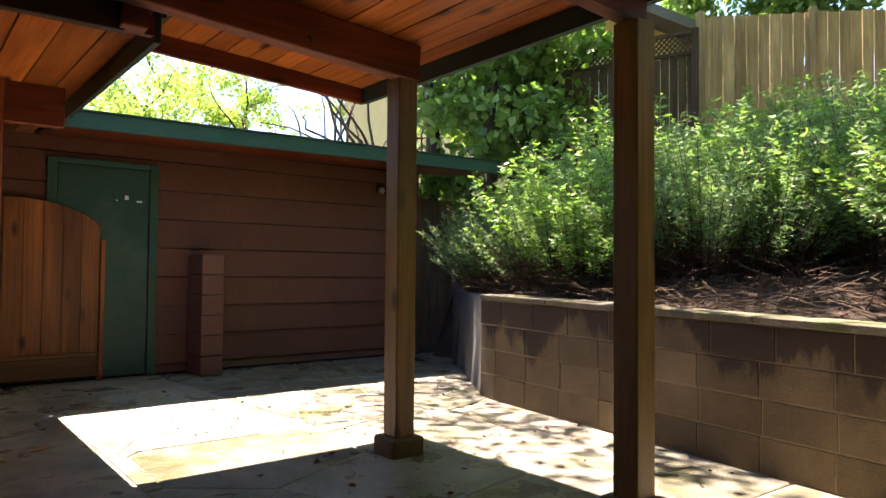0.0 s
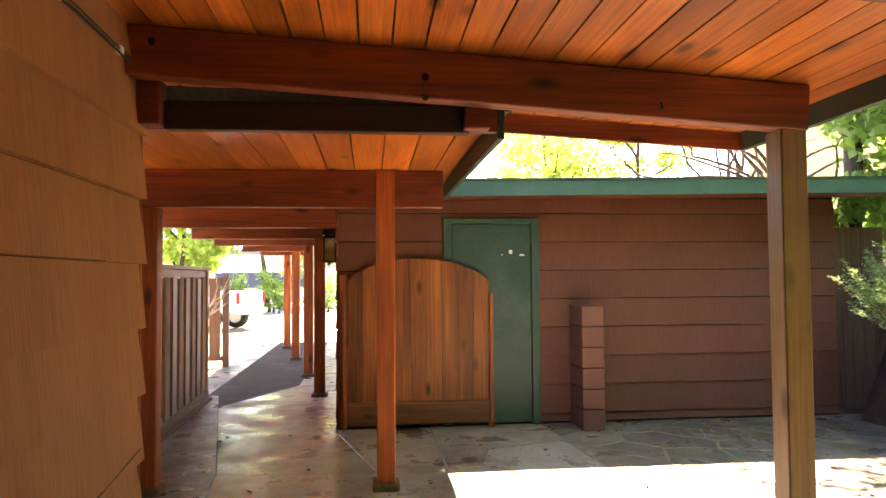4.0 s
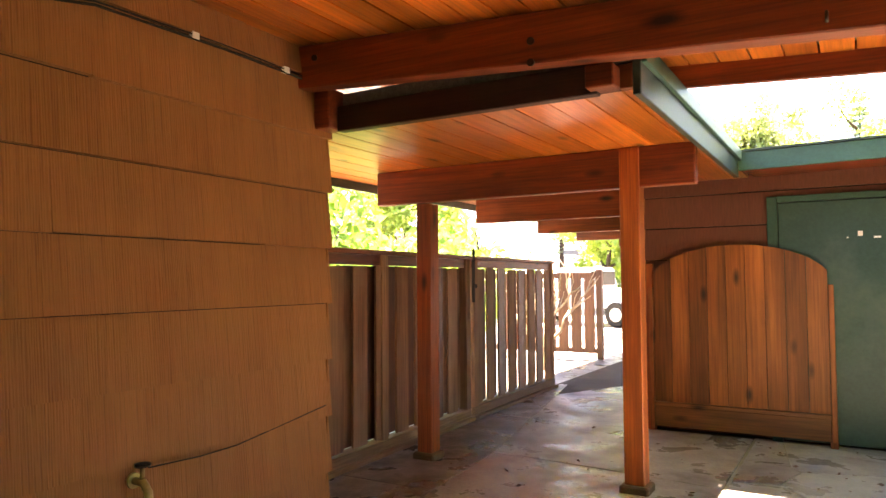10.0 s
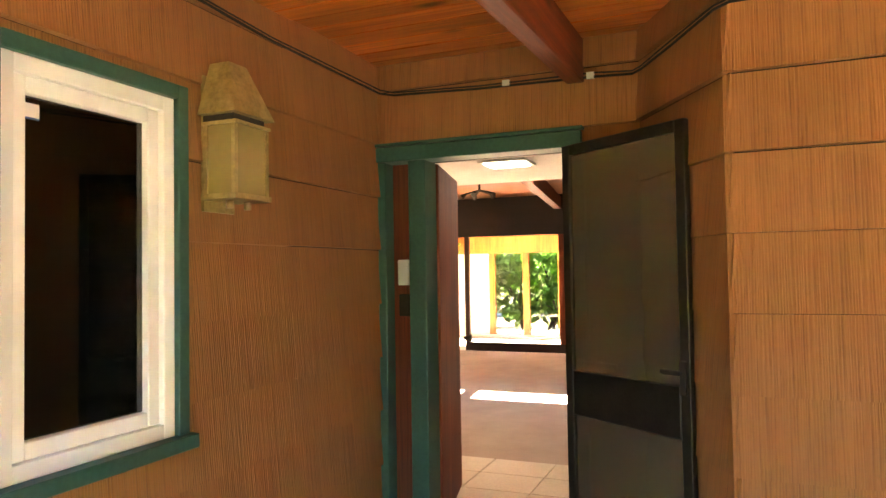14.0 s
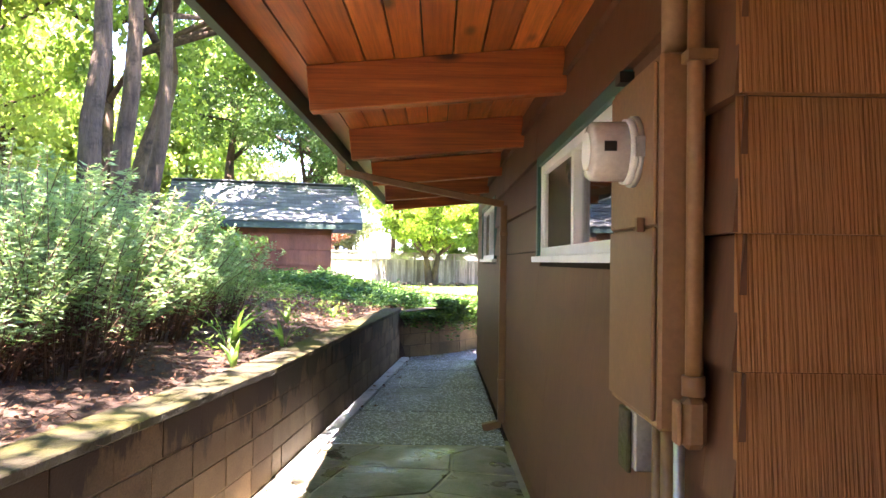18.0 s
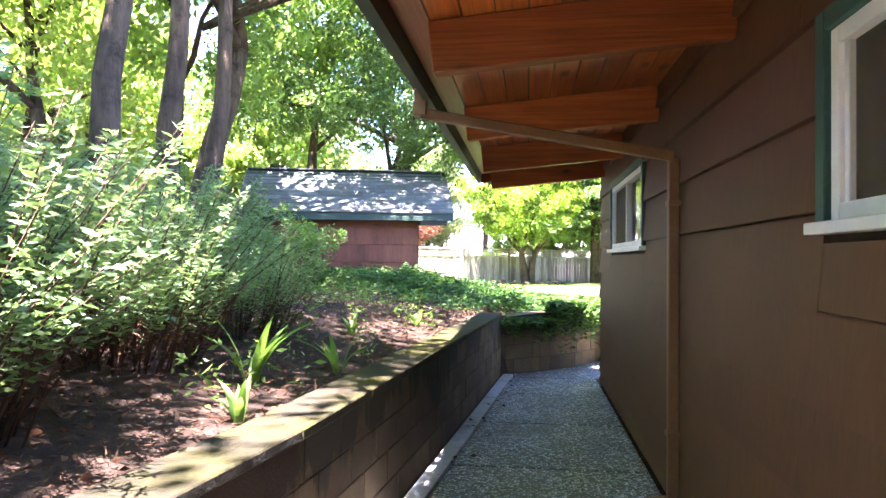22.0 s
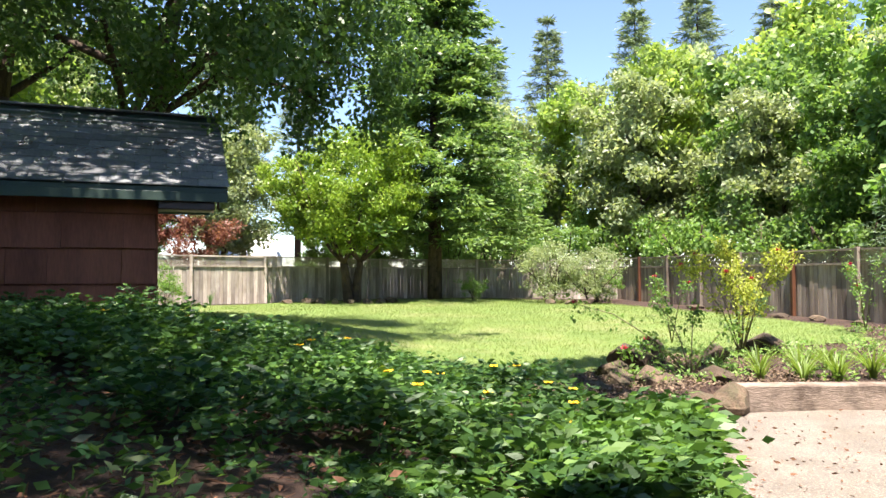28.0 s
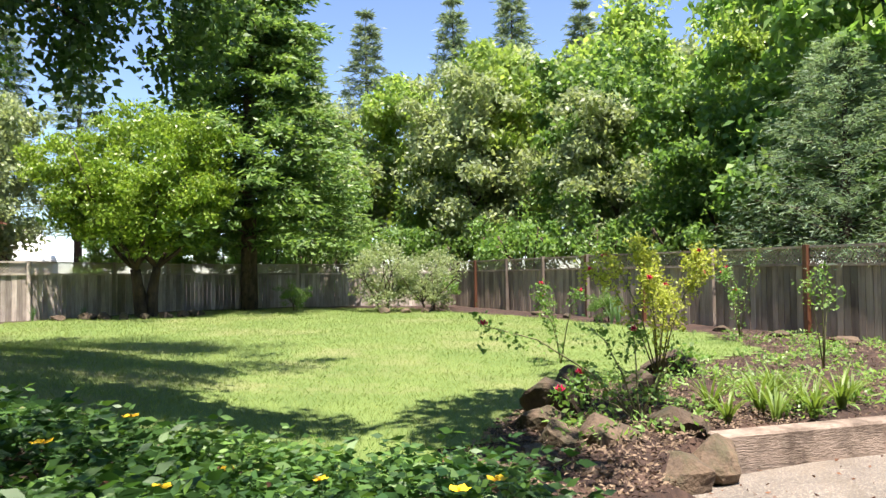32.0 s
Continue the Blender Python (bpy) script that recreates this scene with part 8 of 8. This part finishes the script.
# ==== rocks ====
def rock(x, y, sx, sy, sz, seed, label="rough brown garden rock with mossy faces", z=None):
    y += GARDEN
    rng = random.Random(seed)
    bm = bmesh.new()
    bmesh.ops.create_icosphere(bm, subdivisions=3, radius=1)
    off = Vector((seed * 3.1, seed * 1.7, 0))
    planes = [(Vector((rng.uniform(-1, 1), rng.uniform(-1, 1), rng.uniform(-0.4, 1))).normalized(), rng.uniform(0.48, 0.8)) for _ in range(13)]
    for v in bm.verts:
        for n_, d_ in planes:
            k = v.co.dot(n_) - d_
            if k > 0:
                v.co -= n_ * k
        v.co *= 1 + 0.06 * noise.noise(v.co * 2.2 + off) + 0.05 * noise.noise(v.co * 6 + off)
    bmesh.ops.scale(bm, vec=(sx, sy, sz), verts=bm.verts[:])
    bmesh.ops.rotate(bm, cent=(0, 0, 0), matrix=Matrix.Rotation(rng.uniform(0, 3), 3, "Z"), verts=bm.verts[:])
    g = ground_z(x, y) if z is None else z
    o = part("garden_rock", bm, M["rock"])
    o.location = (x, y, g + sz * 0.55)
    return tagged(o, label, "rock", "garden rocks")


for i, (x, y, sx, sy, sz, z) in enumerate([(-0.45, -18.7, 0.24, 0.18, 0.17, None), (-0.85, -19.0, 0.17, 0.15, 0.17, None), (0.0, -17.85, 0.2, 0.17, 0.15, 0.06), (-0.35, -17.75, 0.27, 0.19, 0.15, 0.1), (-0.55, -17.15, 0.25, 0.17, 0.14, 0.0),
                                            (-0.95, -17.2, 0.2, 0.14, 0.14, 0.02), (-1.05, -17.75, 0.24, 0.17, 0.11, 0.2), (-0.1, -18.25, 0.2, 0.14, 0.13, 0.15), (-1.9, -19.2, 0.25, 0.15, 0.12, None), (-3.2, -20.2, 0.3, 0.2, 0.14, None)]):
    rock(x, y, sx * 1.45, sy * 1.5, sz * 1.5, 100 + i, z=z)
for i in range(9):
    a = math.pi * (0.05 + 0.9 * i / 8)
    rock(2.75 + 1.6 * math.cos(a), -36.1 + 1.2 * math.sin(a), 0.26, 0.2, 0.16, 120 + i, "dark rock edging the tree ring")
for i in range(8):
    rock(-7.6 - 0.06 * i, -30.5 + 1.3 * i, 0.3, 0.2, 0.1, 140 + i, "flat rock edging the fence bed")
for i, (x, y) in enumerate([(-4.0, -33.6), (-4.6, -33.4), (-5.2, -33.2), (5.0, -35.4), (1.1, -17.0)]):
    rock(x, y, 0.28, 0.2, 0.13, 160 + i)
for i, (x, y, z, r) in enumerate([(0.28, -17.2, 0.06, 0.25), (0.55, -16.95, 0.04, 0.22), (0.02, -17.3, 0.0, 0.2), (0.8, -16.7, 0.03, 0.24), (0.35, -17.55, 0.14, 0.22), (1.0, -16.35, 0.02, 0.2), (0.62, -17.3, 0.14, 0.2)]):
    rock(x, y, r, r * 0.8, r * 0.55, 200 + i, "tumbled brown rock at the groundcover's edge", z=z)
for i, (x, y, r) in enumerate([(0.45, -16.55, 0.3), (0.05, -16.75, 0.26), (0.75, -16.0, 0.24), (-0.15, -16.35, 0.3), (0.95, -15.3, 0.2), (0.3, -16.15, 0.22), (1.05, -15.75, 0.22)]):
    rock(x, y, r, r * 0.75, 0.05, 180 + i, "flat stone at the edge of the paving", z=-0.03)


# ==== groundcover bank ====
def inside(poly, x, y):
    c = False
    for (x0, y0), (x1, y1) in zip(poly, poly[1:] + poly[:1]):
        if (y0 > y) != (y1 > y) and x < x0 + (x1 - x0) * (y - y0) / (y1 - y0):
            c = not c
    return c


nr = np.random.default_rng(5)
IVY = [(2.75, -11.75), (3.1, -12.0), (3.6, -12.9), (4.6, -14.4), (7.2, -15.6), (7.4, -17.0), (5.2, -17.8), (3.0, -17.0), (1.5, -16.2), (1.1, -15.0), (1.62, -13.0), (2.1, -12.35)]
rng = random.Random(91)


def ivy_top(x, y):
    h = 0.22 + 0.22 * noise.noise(Vector((x * 0.9, y * 0.9, 0))) + 0.16 * noise.noise(Vector((x * 2.6, y * 2.6, 5)))
    top = max(high_z(x, y), 0.3) + max(0.06, h)
    trod = (1 - smooth((abs(x - 2.95) - 0.35) / 0.5)) * smooth((y + 13.5) / 0.5)    # kept low where one steps up
    return top + (min(top, high_z(x, y) + 0.05, 0.60) - top) * trod


B, A, BD, AD = [], [], [], []


def spray(x, y, z, hx, hy, rise, length, pairs):
    """A leafy shoot with opposite leaves, arching over."""
    a = math.atan2(hy, hx)
    if abs(x - 2.95) < 0.5 and y > -13.3:
        z, rise = min(z, 0.68 if y > -11.8 else 0.60), min(rise, 0.0)
    for k in range(pairs):
        t = (k + 0.6) / pairs
        c = (x + hx * length * t, y + hy * length * t, z + rise * t - 0.9 * length * t * t * 0.4)
        for sgn in (1, -1):
            b_ = a + sgn * rng.uniform(0.8, 1.4)
            B.append(c)
            A.append((math.cos(b_), math.sin(b_), rng.gauss(0.05, 0.22)))
    B.append(c)
    A.append((hx, hy, rng.gauss(0, 0.2)))


while len(B) < 66000:
    x, y = rng.uniform(0.4, 7.6), rng.uniform(-18.2, -11.6)
    edge = 1.0
    if not inside(IVY, x, y):
        if not inside(IVY, x - 0.7, y - 0.5) or rng.random() > 0.16:
            continue
        edge = 0.45
    dens = 0.4 + 0.95 * noise.noise(Vector((x * 1.3, y * 1.3, 3)))
    if rng.random() > 0.30 + dens:
        continue
    zb_, zt_ = high_z(x, y) + 0.02, ivy_top(x, y)
    z = zb_ + (zt_ - zb_) * edge * rng.random() ** 0.4
    a = rng.uniform(0, 6.28)
    spray(x, y, z, math.cos(a), math.sin(a), rng.uniform(0.02, 0.2), rng.uniform(0.10, 0.26), rng.choice((2, 3, 3, 4)))
    if rng.random() < 0.12:
        BD.append((x, y, z + rng.uniform(-0.05, 0.03)))
        AD.append((rng.gauss(0, 1), rng.gauss(0, 1), rng.gauss(-0.2, 0.4)))
for _ in range(3000):          # trailing over the block wall, thickest at its far end
    k = rng.choice((0, 1, 1, 2, 2))
    (xa, ya), (xb, yb) = CROSS[k], CROSS[k + 1]
    t = rng.random()
    ln = math.hypot(xb - xa, yb - ya)
    nx_, ny_ = (yb - ya) / ln, (xa - xb) / ln
    o = rng.uniform(-0.28, 0.13)
    drop = rng.random() ** 2 * (0.20 + 0.34 * max(0, noise.noise(Vector((t * 5 + k * 3, 0, 1))) + 0.2)) if o > 0.02 else 0
    spray(xa + (xb - xa) * t + nx_ * o, ya + (yb - ya) * t + ny_ * o, 0.80 - drop + rng.uniform(-0.06, 0.08), nx_ + rng.gauss(0, 0.5), ny_ + rng.gauss(0, 0.5), 0.03 - drop * 0.3, rng.uniform(0.06, 0.16), 3)
for _ in range(520):
    spray(1.60 + rng.gauss(0, 0.09), -12.98 + rng.gauss(0, 0.14), rng.uniform(0.05, 0.9), rng.gauss(-0.6, 0.4), rng.gauss(0, 0.5), -0.05, 0.16, 3)
ivy = leaves("groundcover", np.array(B), np.array(A), 0.076 * nr.uniform(0.5, 1.25, len(B)), 0.42, M["leaf_ivy"], None, nr, 0.05)
tagged(ivy, "dense dark green leafy groundcover spilling over the wall", "groundcover", kind="stuff")
o = leaves("dead_leaves", np.array(BD), np.array(AD), 0.06 * nr.uniform(0.5, 1.2, len(BD)), 0.5, M["litter"], None, nr, 0.15)
tagged(o, "brown and russet dead leaves among the groundcover", "leaves", kind="stuff")


def yellow_flower(x, y, z, seed):
    rng = random.Random(seed)
    bm = bmesh.new()
    for k in range(5):
        a = 6.28 * k / 5 + rng.random() * 0.3
        c = Vector((x, y, z))
        tip = c + Vector((math.cos(a), math.sin(a), 0.35)) * 0.044
        s = Vector((-math.sin(a), math.cos(a), 0)) * 0.02
        m_ = c + Vector((math.cos(a), math.sin(a), 0.3)) * 0.028
        bm.faces.new([bm.verts.new(q) for q in (c, m_ + s, tip, m_ - s)])
    bmesh.ops.create_icosphere(bm, subdivisions=1, radius=0.008, matrix=Matrix.Translation((x, y, z + 0.012)))
    o = part("yellow_flower", bm, M["yellow_petal"])
    return tagged(o, "yellow five-petalled flower standing above the groundcover", "flower", "yellow flowers")


for i, (x, y) in enumerate([(2.3, -14.6), (1.9, -14.2), (1.75, -15.6), (2.9, -15.9), (3.3, -16.3), (2.45, -15.4), (3.6, -17.2), (1.55, -14.9), (4.6, -17.9), (5.1, -16.9), (2.2, -16.5), (4.2, -16.2), (1.35, -15.5), (3.0, -17.0), (2.65, -14.2), (1.7, -14.6), (2.1, -15.0), (1.95, -15.5), (2.75, -15.1), (3.35, -15.5), (3.9, -15.5), (2.6, -16.6), (1.6, -15.3), (4.4, -16.8)]):
    yellow_flower(x, y + GARDEN, ivy_top(x, y + GARDEN) + 0.09, 200 + i)

# ==== lawn ====
LAWN = [(1.5, -16.6), (0.2, -17.9), (-0.9, -18.9), (-3.2, -19.9), (-6, -20.6), (-7.3, -23.4), (-7, -28.4), (-6, -32.4), (-5.6, -35.4), (-2, -37.8), (1.5, -37.6), (5.5, -34.9), (9.5, -32.4), (10, -23.4), (8, -21.4), (4.6, -18.3), (3, -17.1)]
lx = [-8 + 0.2 * i for i in range(92)]
ly = [-38.6 + 0.2 * i for i in range(112)]
lv, lf, idx = [], [], {}
for j, y in enumerate(ly[:-1]):
    for i, x in enumerate(lx[:-1]):
        if inside(LAWN, x + 0.1 + 0.25 * noise.noise(Vector((x * 1.7, y * 1.7, 2))), y + 0.1 + 0.25 * noise.noise(Vector((x * 1.7, y * 1.7, 9)))):
            q = []
            for a, b in ((i, j), (i + 1, j), (i + 1, j + 1), (i, j + 1)):
                if (a, b) not in idx:
                    idx[(a, b)] = len(lv)
                    lv.append((lx[a], ly[b], ground_z(lx[a], ly[b]) + 0.012))
                q.append(idx[(a, b)])
            lf.append(tuple(q))
tagged(pydata("ground_lawn", lv, lf, M["lawn"], smooth=True), "mown lawn with paler dry patches", "lawn", kind="structure")
B = []
while len(B) < 150000:
    u = rng.random()
    y = -16.4 - 22 * u**1.7
    x = rng.uniform(-7.5, 10)
    if inside(LAWN, x + rng.gauss(0, 0.12), y + rng.gauss(0, 0.12)):
        B.append((x, y, ground_z(x, y) + 0.008))
B = np.array(B)
A = nr.normal(size=B.shape) * np.array([0.65, 0.65, 0.1]) + np.array([0, 0, 1.0])
far = 1 + np.clip((-19 - B[:, 1]) / 14, 0, 1)
g = leaves("grass", B, A, 0.048 * far**0.5 * nr.uniform(0.5, 1.4, len(B)), 0.09, M["leaf_grass"], None, nr, 0.0)
tagged(g, "short bright green lawn grass blades", "grass", kind="stuff")

# ==== litter: twigs, needles, leaves ====
B, A = [], []
while len(B) < 30000:
    y = rng.uniform(-14.8, 6)
    x = lerp_poly(RW, max(-11.8, min(6.1, y))) + 0.24 + rng.random() ** 1.3 * 4.5
    B.append((x, y, high_z(x, y) + rng.uniform(0.005, 0.05)))
    A.append((rng.gauss(0, 1), rng.gauss(0, 1), rng.gauss(0.05, 0.2)))
o = leaves("needle_litter", np.array(B), np.array(A), 0.062 * nr.uniform(0.4, 1.3, len(B)), 0.09, M["litter"], None, nr, 0.0)
tagged(o, "brown fallen needles and leaf litter on the bank", "litter", kind="stuff")
B, A = [], []
while len(B) < 9000:
    y = rng.uniform(-14.8, 6)
    x = lerp_poly(RW, max(-11.8, min(6.1, y))) + 0.24 + rng.random() ** 1.2 * 4.0
    B.append((x, y, high_z(x, y) + rng.uniform(0.01, 0.04)))
    A.append((rng.gauss(0, 1), rng.gauss(0, 1), rng.gauss(0.1, 0.25)))
o = leaves("leaf_litter", np.array(B), np.array(A), 0.036 * nr.uniform(0.4, 1.4, len(B)), 0.55, M["litter"], None, nr, 0.15)
tagged(o, "curled brown dead leaves on the bank", "litter", kind="stuff")
bm = bmesh.new()
for _ in range(1400):
    y = rng.uniform(-3.5, 6)
    x = lerp_poly(RW, min(6.1, y)) + 0.34 + abs(rng.gauss(0.5, 0.5))
    z = high_z(x, y) + rng.uniform(0.0, 0.10)
    a, l = rng.uniform(0, 6.28), rng.uniform(0.12, 0.5)
    p = Vector((x, y, z))
    dv = Vector((math.cos(a), math.sin(a), rng.uniform(-0.1, 0.45))) * l
    tube_bm(bm, [p, p + dv * 0.5 + Vector((0, 0, rng.uniform(-0.02, 0.05))), p + dv], [0.004, 0.003, 0.002], 3)
tagged(part("dead_twigs", bm, M["twig"]), "tangle of dry brown twigs under the shrubs", "twigs", kind="stuff")
B, A = [], []
while len(B) < 420:
    if rng.random() < 0.55:
        x, y = rng.uniform(2.2, 5.6), rng.uniform(-1.5, 6.1)
        if not in_patio(x, y) or (y > 3 and rng.random() < 0.2):
            continue
    elif rng.random() < 0.5:
        x, y = rng.uniform(-0.7, 2.4), rng.uniform(1.5, 6.1)
        if rng.random() < 0.6:
            continue
    else:
        y = rng.uniform(-11.5, -2)
        x = lerp_poly(RW, y) - abs(rng.gauss(0.05, 0.12)) - 0.03
    B.append((x, y, 0.006))
    A.append((rng.gauss(0, 1), rng.gauss(0, 1), rng.uniform(0.0, 0.15)))
o = leaves("fallen_leaves", np.array(B), np.array(A), 0.045 * nr.uniform(0.4, 1.4, len(B)), 0.45, M["litter"], None, nr, 0.1)
tagged(o, "scattered dry brown leaves on the paving", "leaves", kind="stuff")
B, A = [], []
while len(B) < 3000:
    y = rng.uniform(-14.5, -5.5)
    x = lerp_poly(RW, max(-11.8, y)) + 0.35 + rng.random() * 3.2
    if noise.noise(Vector((x * 2.3, y * 2.3, 4))) < 0.27:
        continue
    B.append((x, y, high_z(x, y) + rng.uniform(0.01, 0.22)))
    A.append((rng.gauss(0, 1), rng.gauss(0, 1), rng.gauss(0.25, 0.4)))
o = leaves("bank_weeds", np.array(B), np.array(A), 0.06 * nr.uniform(0.4, 1.3, len(B)), 0.34, M["leaf_mid"], None, nr, 0.1)
tagged(o, "sparse low green weeds growing in the bank soil", "weeds", kind="stuff")
B, A = [], []
while len(B) < 11000:
    x, y = (rng.uniform(-8.4, 1.2), rng.uniform(-23, -16.4)) if rng.random() < 0.55 else (rng.uniform(-2.2, 1.4), rng.uniform(-19.2, -15.9))
    if is_low(x, y) or inside(LAWN, x, y):
        continue
    B.append((x, y, ground_z(x, y) + rng.uniform(0.01, 0.05)))
    A.append((rng.gauss(0, 1), rng.gauss(0, 1), rng.gauss(0.15, 0.3)))
o = leaves("bed_mulch", np.array(B), np.array(A), 0.045 * nr.uniform(0.4, 1.3, len(B)), 0.35, M["mulch"], None, nr, 0.15)
tagged(o, "brown mulch and dead leaves in the rose bed", "mulch", kind="stuff")
B, A = [], []
while len(B) < 5200:
    x, y = rng.uniform(-8.2, 0.9), rng.uniform(-22.5, -16.9)
    if is_low(x, y) or inside(LAWN, x, y) or noise.noise(Vector((x * 1.6, y * 1.6, 7))) < 0.05:
        continue
    B.append((x, y, ground_z(x, y) + rng.uniform(0.01, 0.14)))
    A.append((rng.gauss(0, 1), rng.gauss(0, 1), rng.gauss(0.4, 0.5)))
o = leaves("bed_plants", np.array(B), np.array(A), 0.07 * nr.uniform(0.4, 1.3, len(B)), 0.4, M["leaf_mint"], None, nr, 0.1)
tagged(o, "low green weeds and seedlings in the rose bed", "plants", kind="stuff")
B, A = [], []
while len(B) < 900:
    x, y = rng.uniform(-5, 2.4), rng.uniform(-17.0, -12)
    if not is_low(x, y) or rng.random() > 0.25 + 0.75 * smooth((x + 3) / 4):
        continue
    B.append((x, y, 0.002))
    A.append((rng.gauss(0, 1), rng.gauss(0, 1), rng.uniform(0, 0.2)))
o = leaves("patio_litter", np.array(B), np.array(A), 0.04 * nr.uniform(0.4, 1.5, len(B)), 0.4, M["litter"], None, nr, 0.1)
tagged(o, "dry leaves scattered on the back patio", "leaves", kind="stuff")
# hedge and shrubs beyond the drive
hedge = broad_tree("hedge_shrub", "low bright hedge shrub beyond the drive", 1.3, 1.2, 0.05, 0.3, 5, 30, 90, 0.12, "leaf_mid", 95, 0.55, 0.5, 0.1, 2)
hedge["category"] = "shrub"
scatter(hedge, [(-11, 30, 1), (-9, 30.5, 1.1), (-7, 30, 0.9), (-5, 30.4, 1), (-3, 30, 1.1), (-1, 30.5, 1), (1, 30, 1), (-13.6, -4.6, 1.7), (-13.8, -3.2, 1.6), (-13.4, -6.0, 1.8), (-13.9, -1.6, 1.6), (-3.6, 5.8, 1.6), (-4.2, 7.2, 1.5), (-4.6, 9.6, 1.7), (-5.0, 12.5, 1.8), (-4.4, 4.6, 1.6)], rb, "hedge shrubs")

# ==== the passage, bank and garden are drawn from a datum of their own ====
SOUTH, ALONG = Vector((0.03, 0.29, 0)), Vector((0, 0.29, 0))
BANK = ("ground", "retaining_wall_bank", "needle_litter", "leaf_litter", "dead_twigs")
FIXED = ("wall_", "window_", "meter_box", "conduit", "ground_box", "rafter_tail", "house_roof", "sun", "door", "inner_", "ceiling", "floor", "skylight", "lantern", "wall")
for ob in list(scene.collection.all_objects):
    if ob.parent or ob.type not in ("MESH", "EMPTY"):
        continue
    stem = ob.name.split(".")[0]
    if stem in BANK:
        ob.location += SOUTH
    elif not stem.startswith(FIXED):
        top = ob.location.y if ob.type == "EMPTY" else (ob.matrix_basis @ Vector(max(ob.bound_box, key=lambda c: c[1]))).y
        if top < -2.0:
            ob.location += ALONG if stem == "downspout" else SOUTH
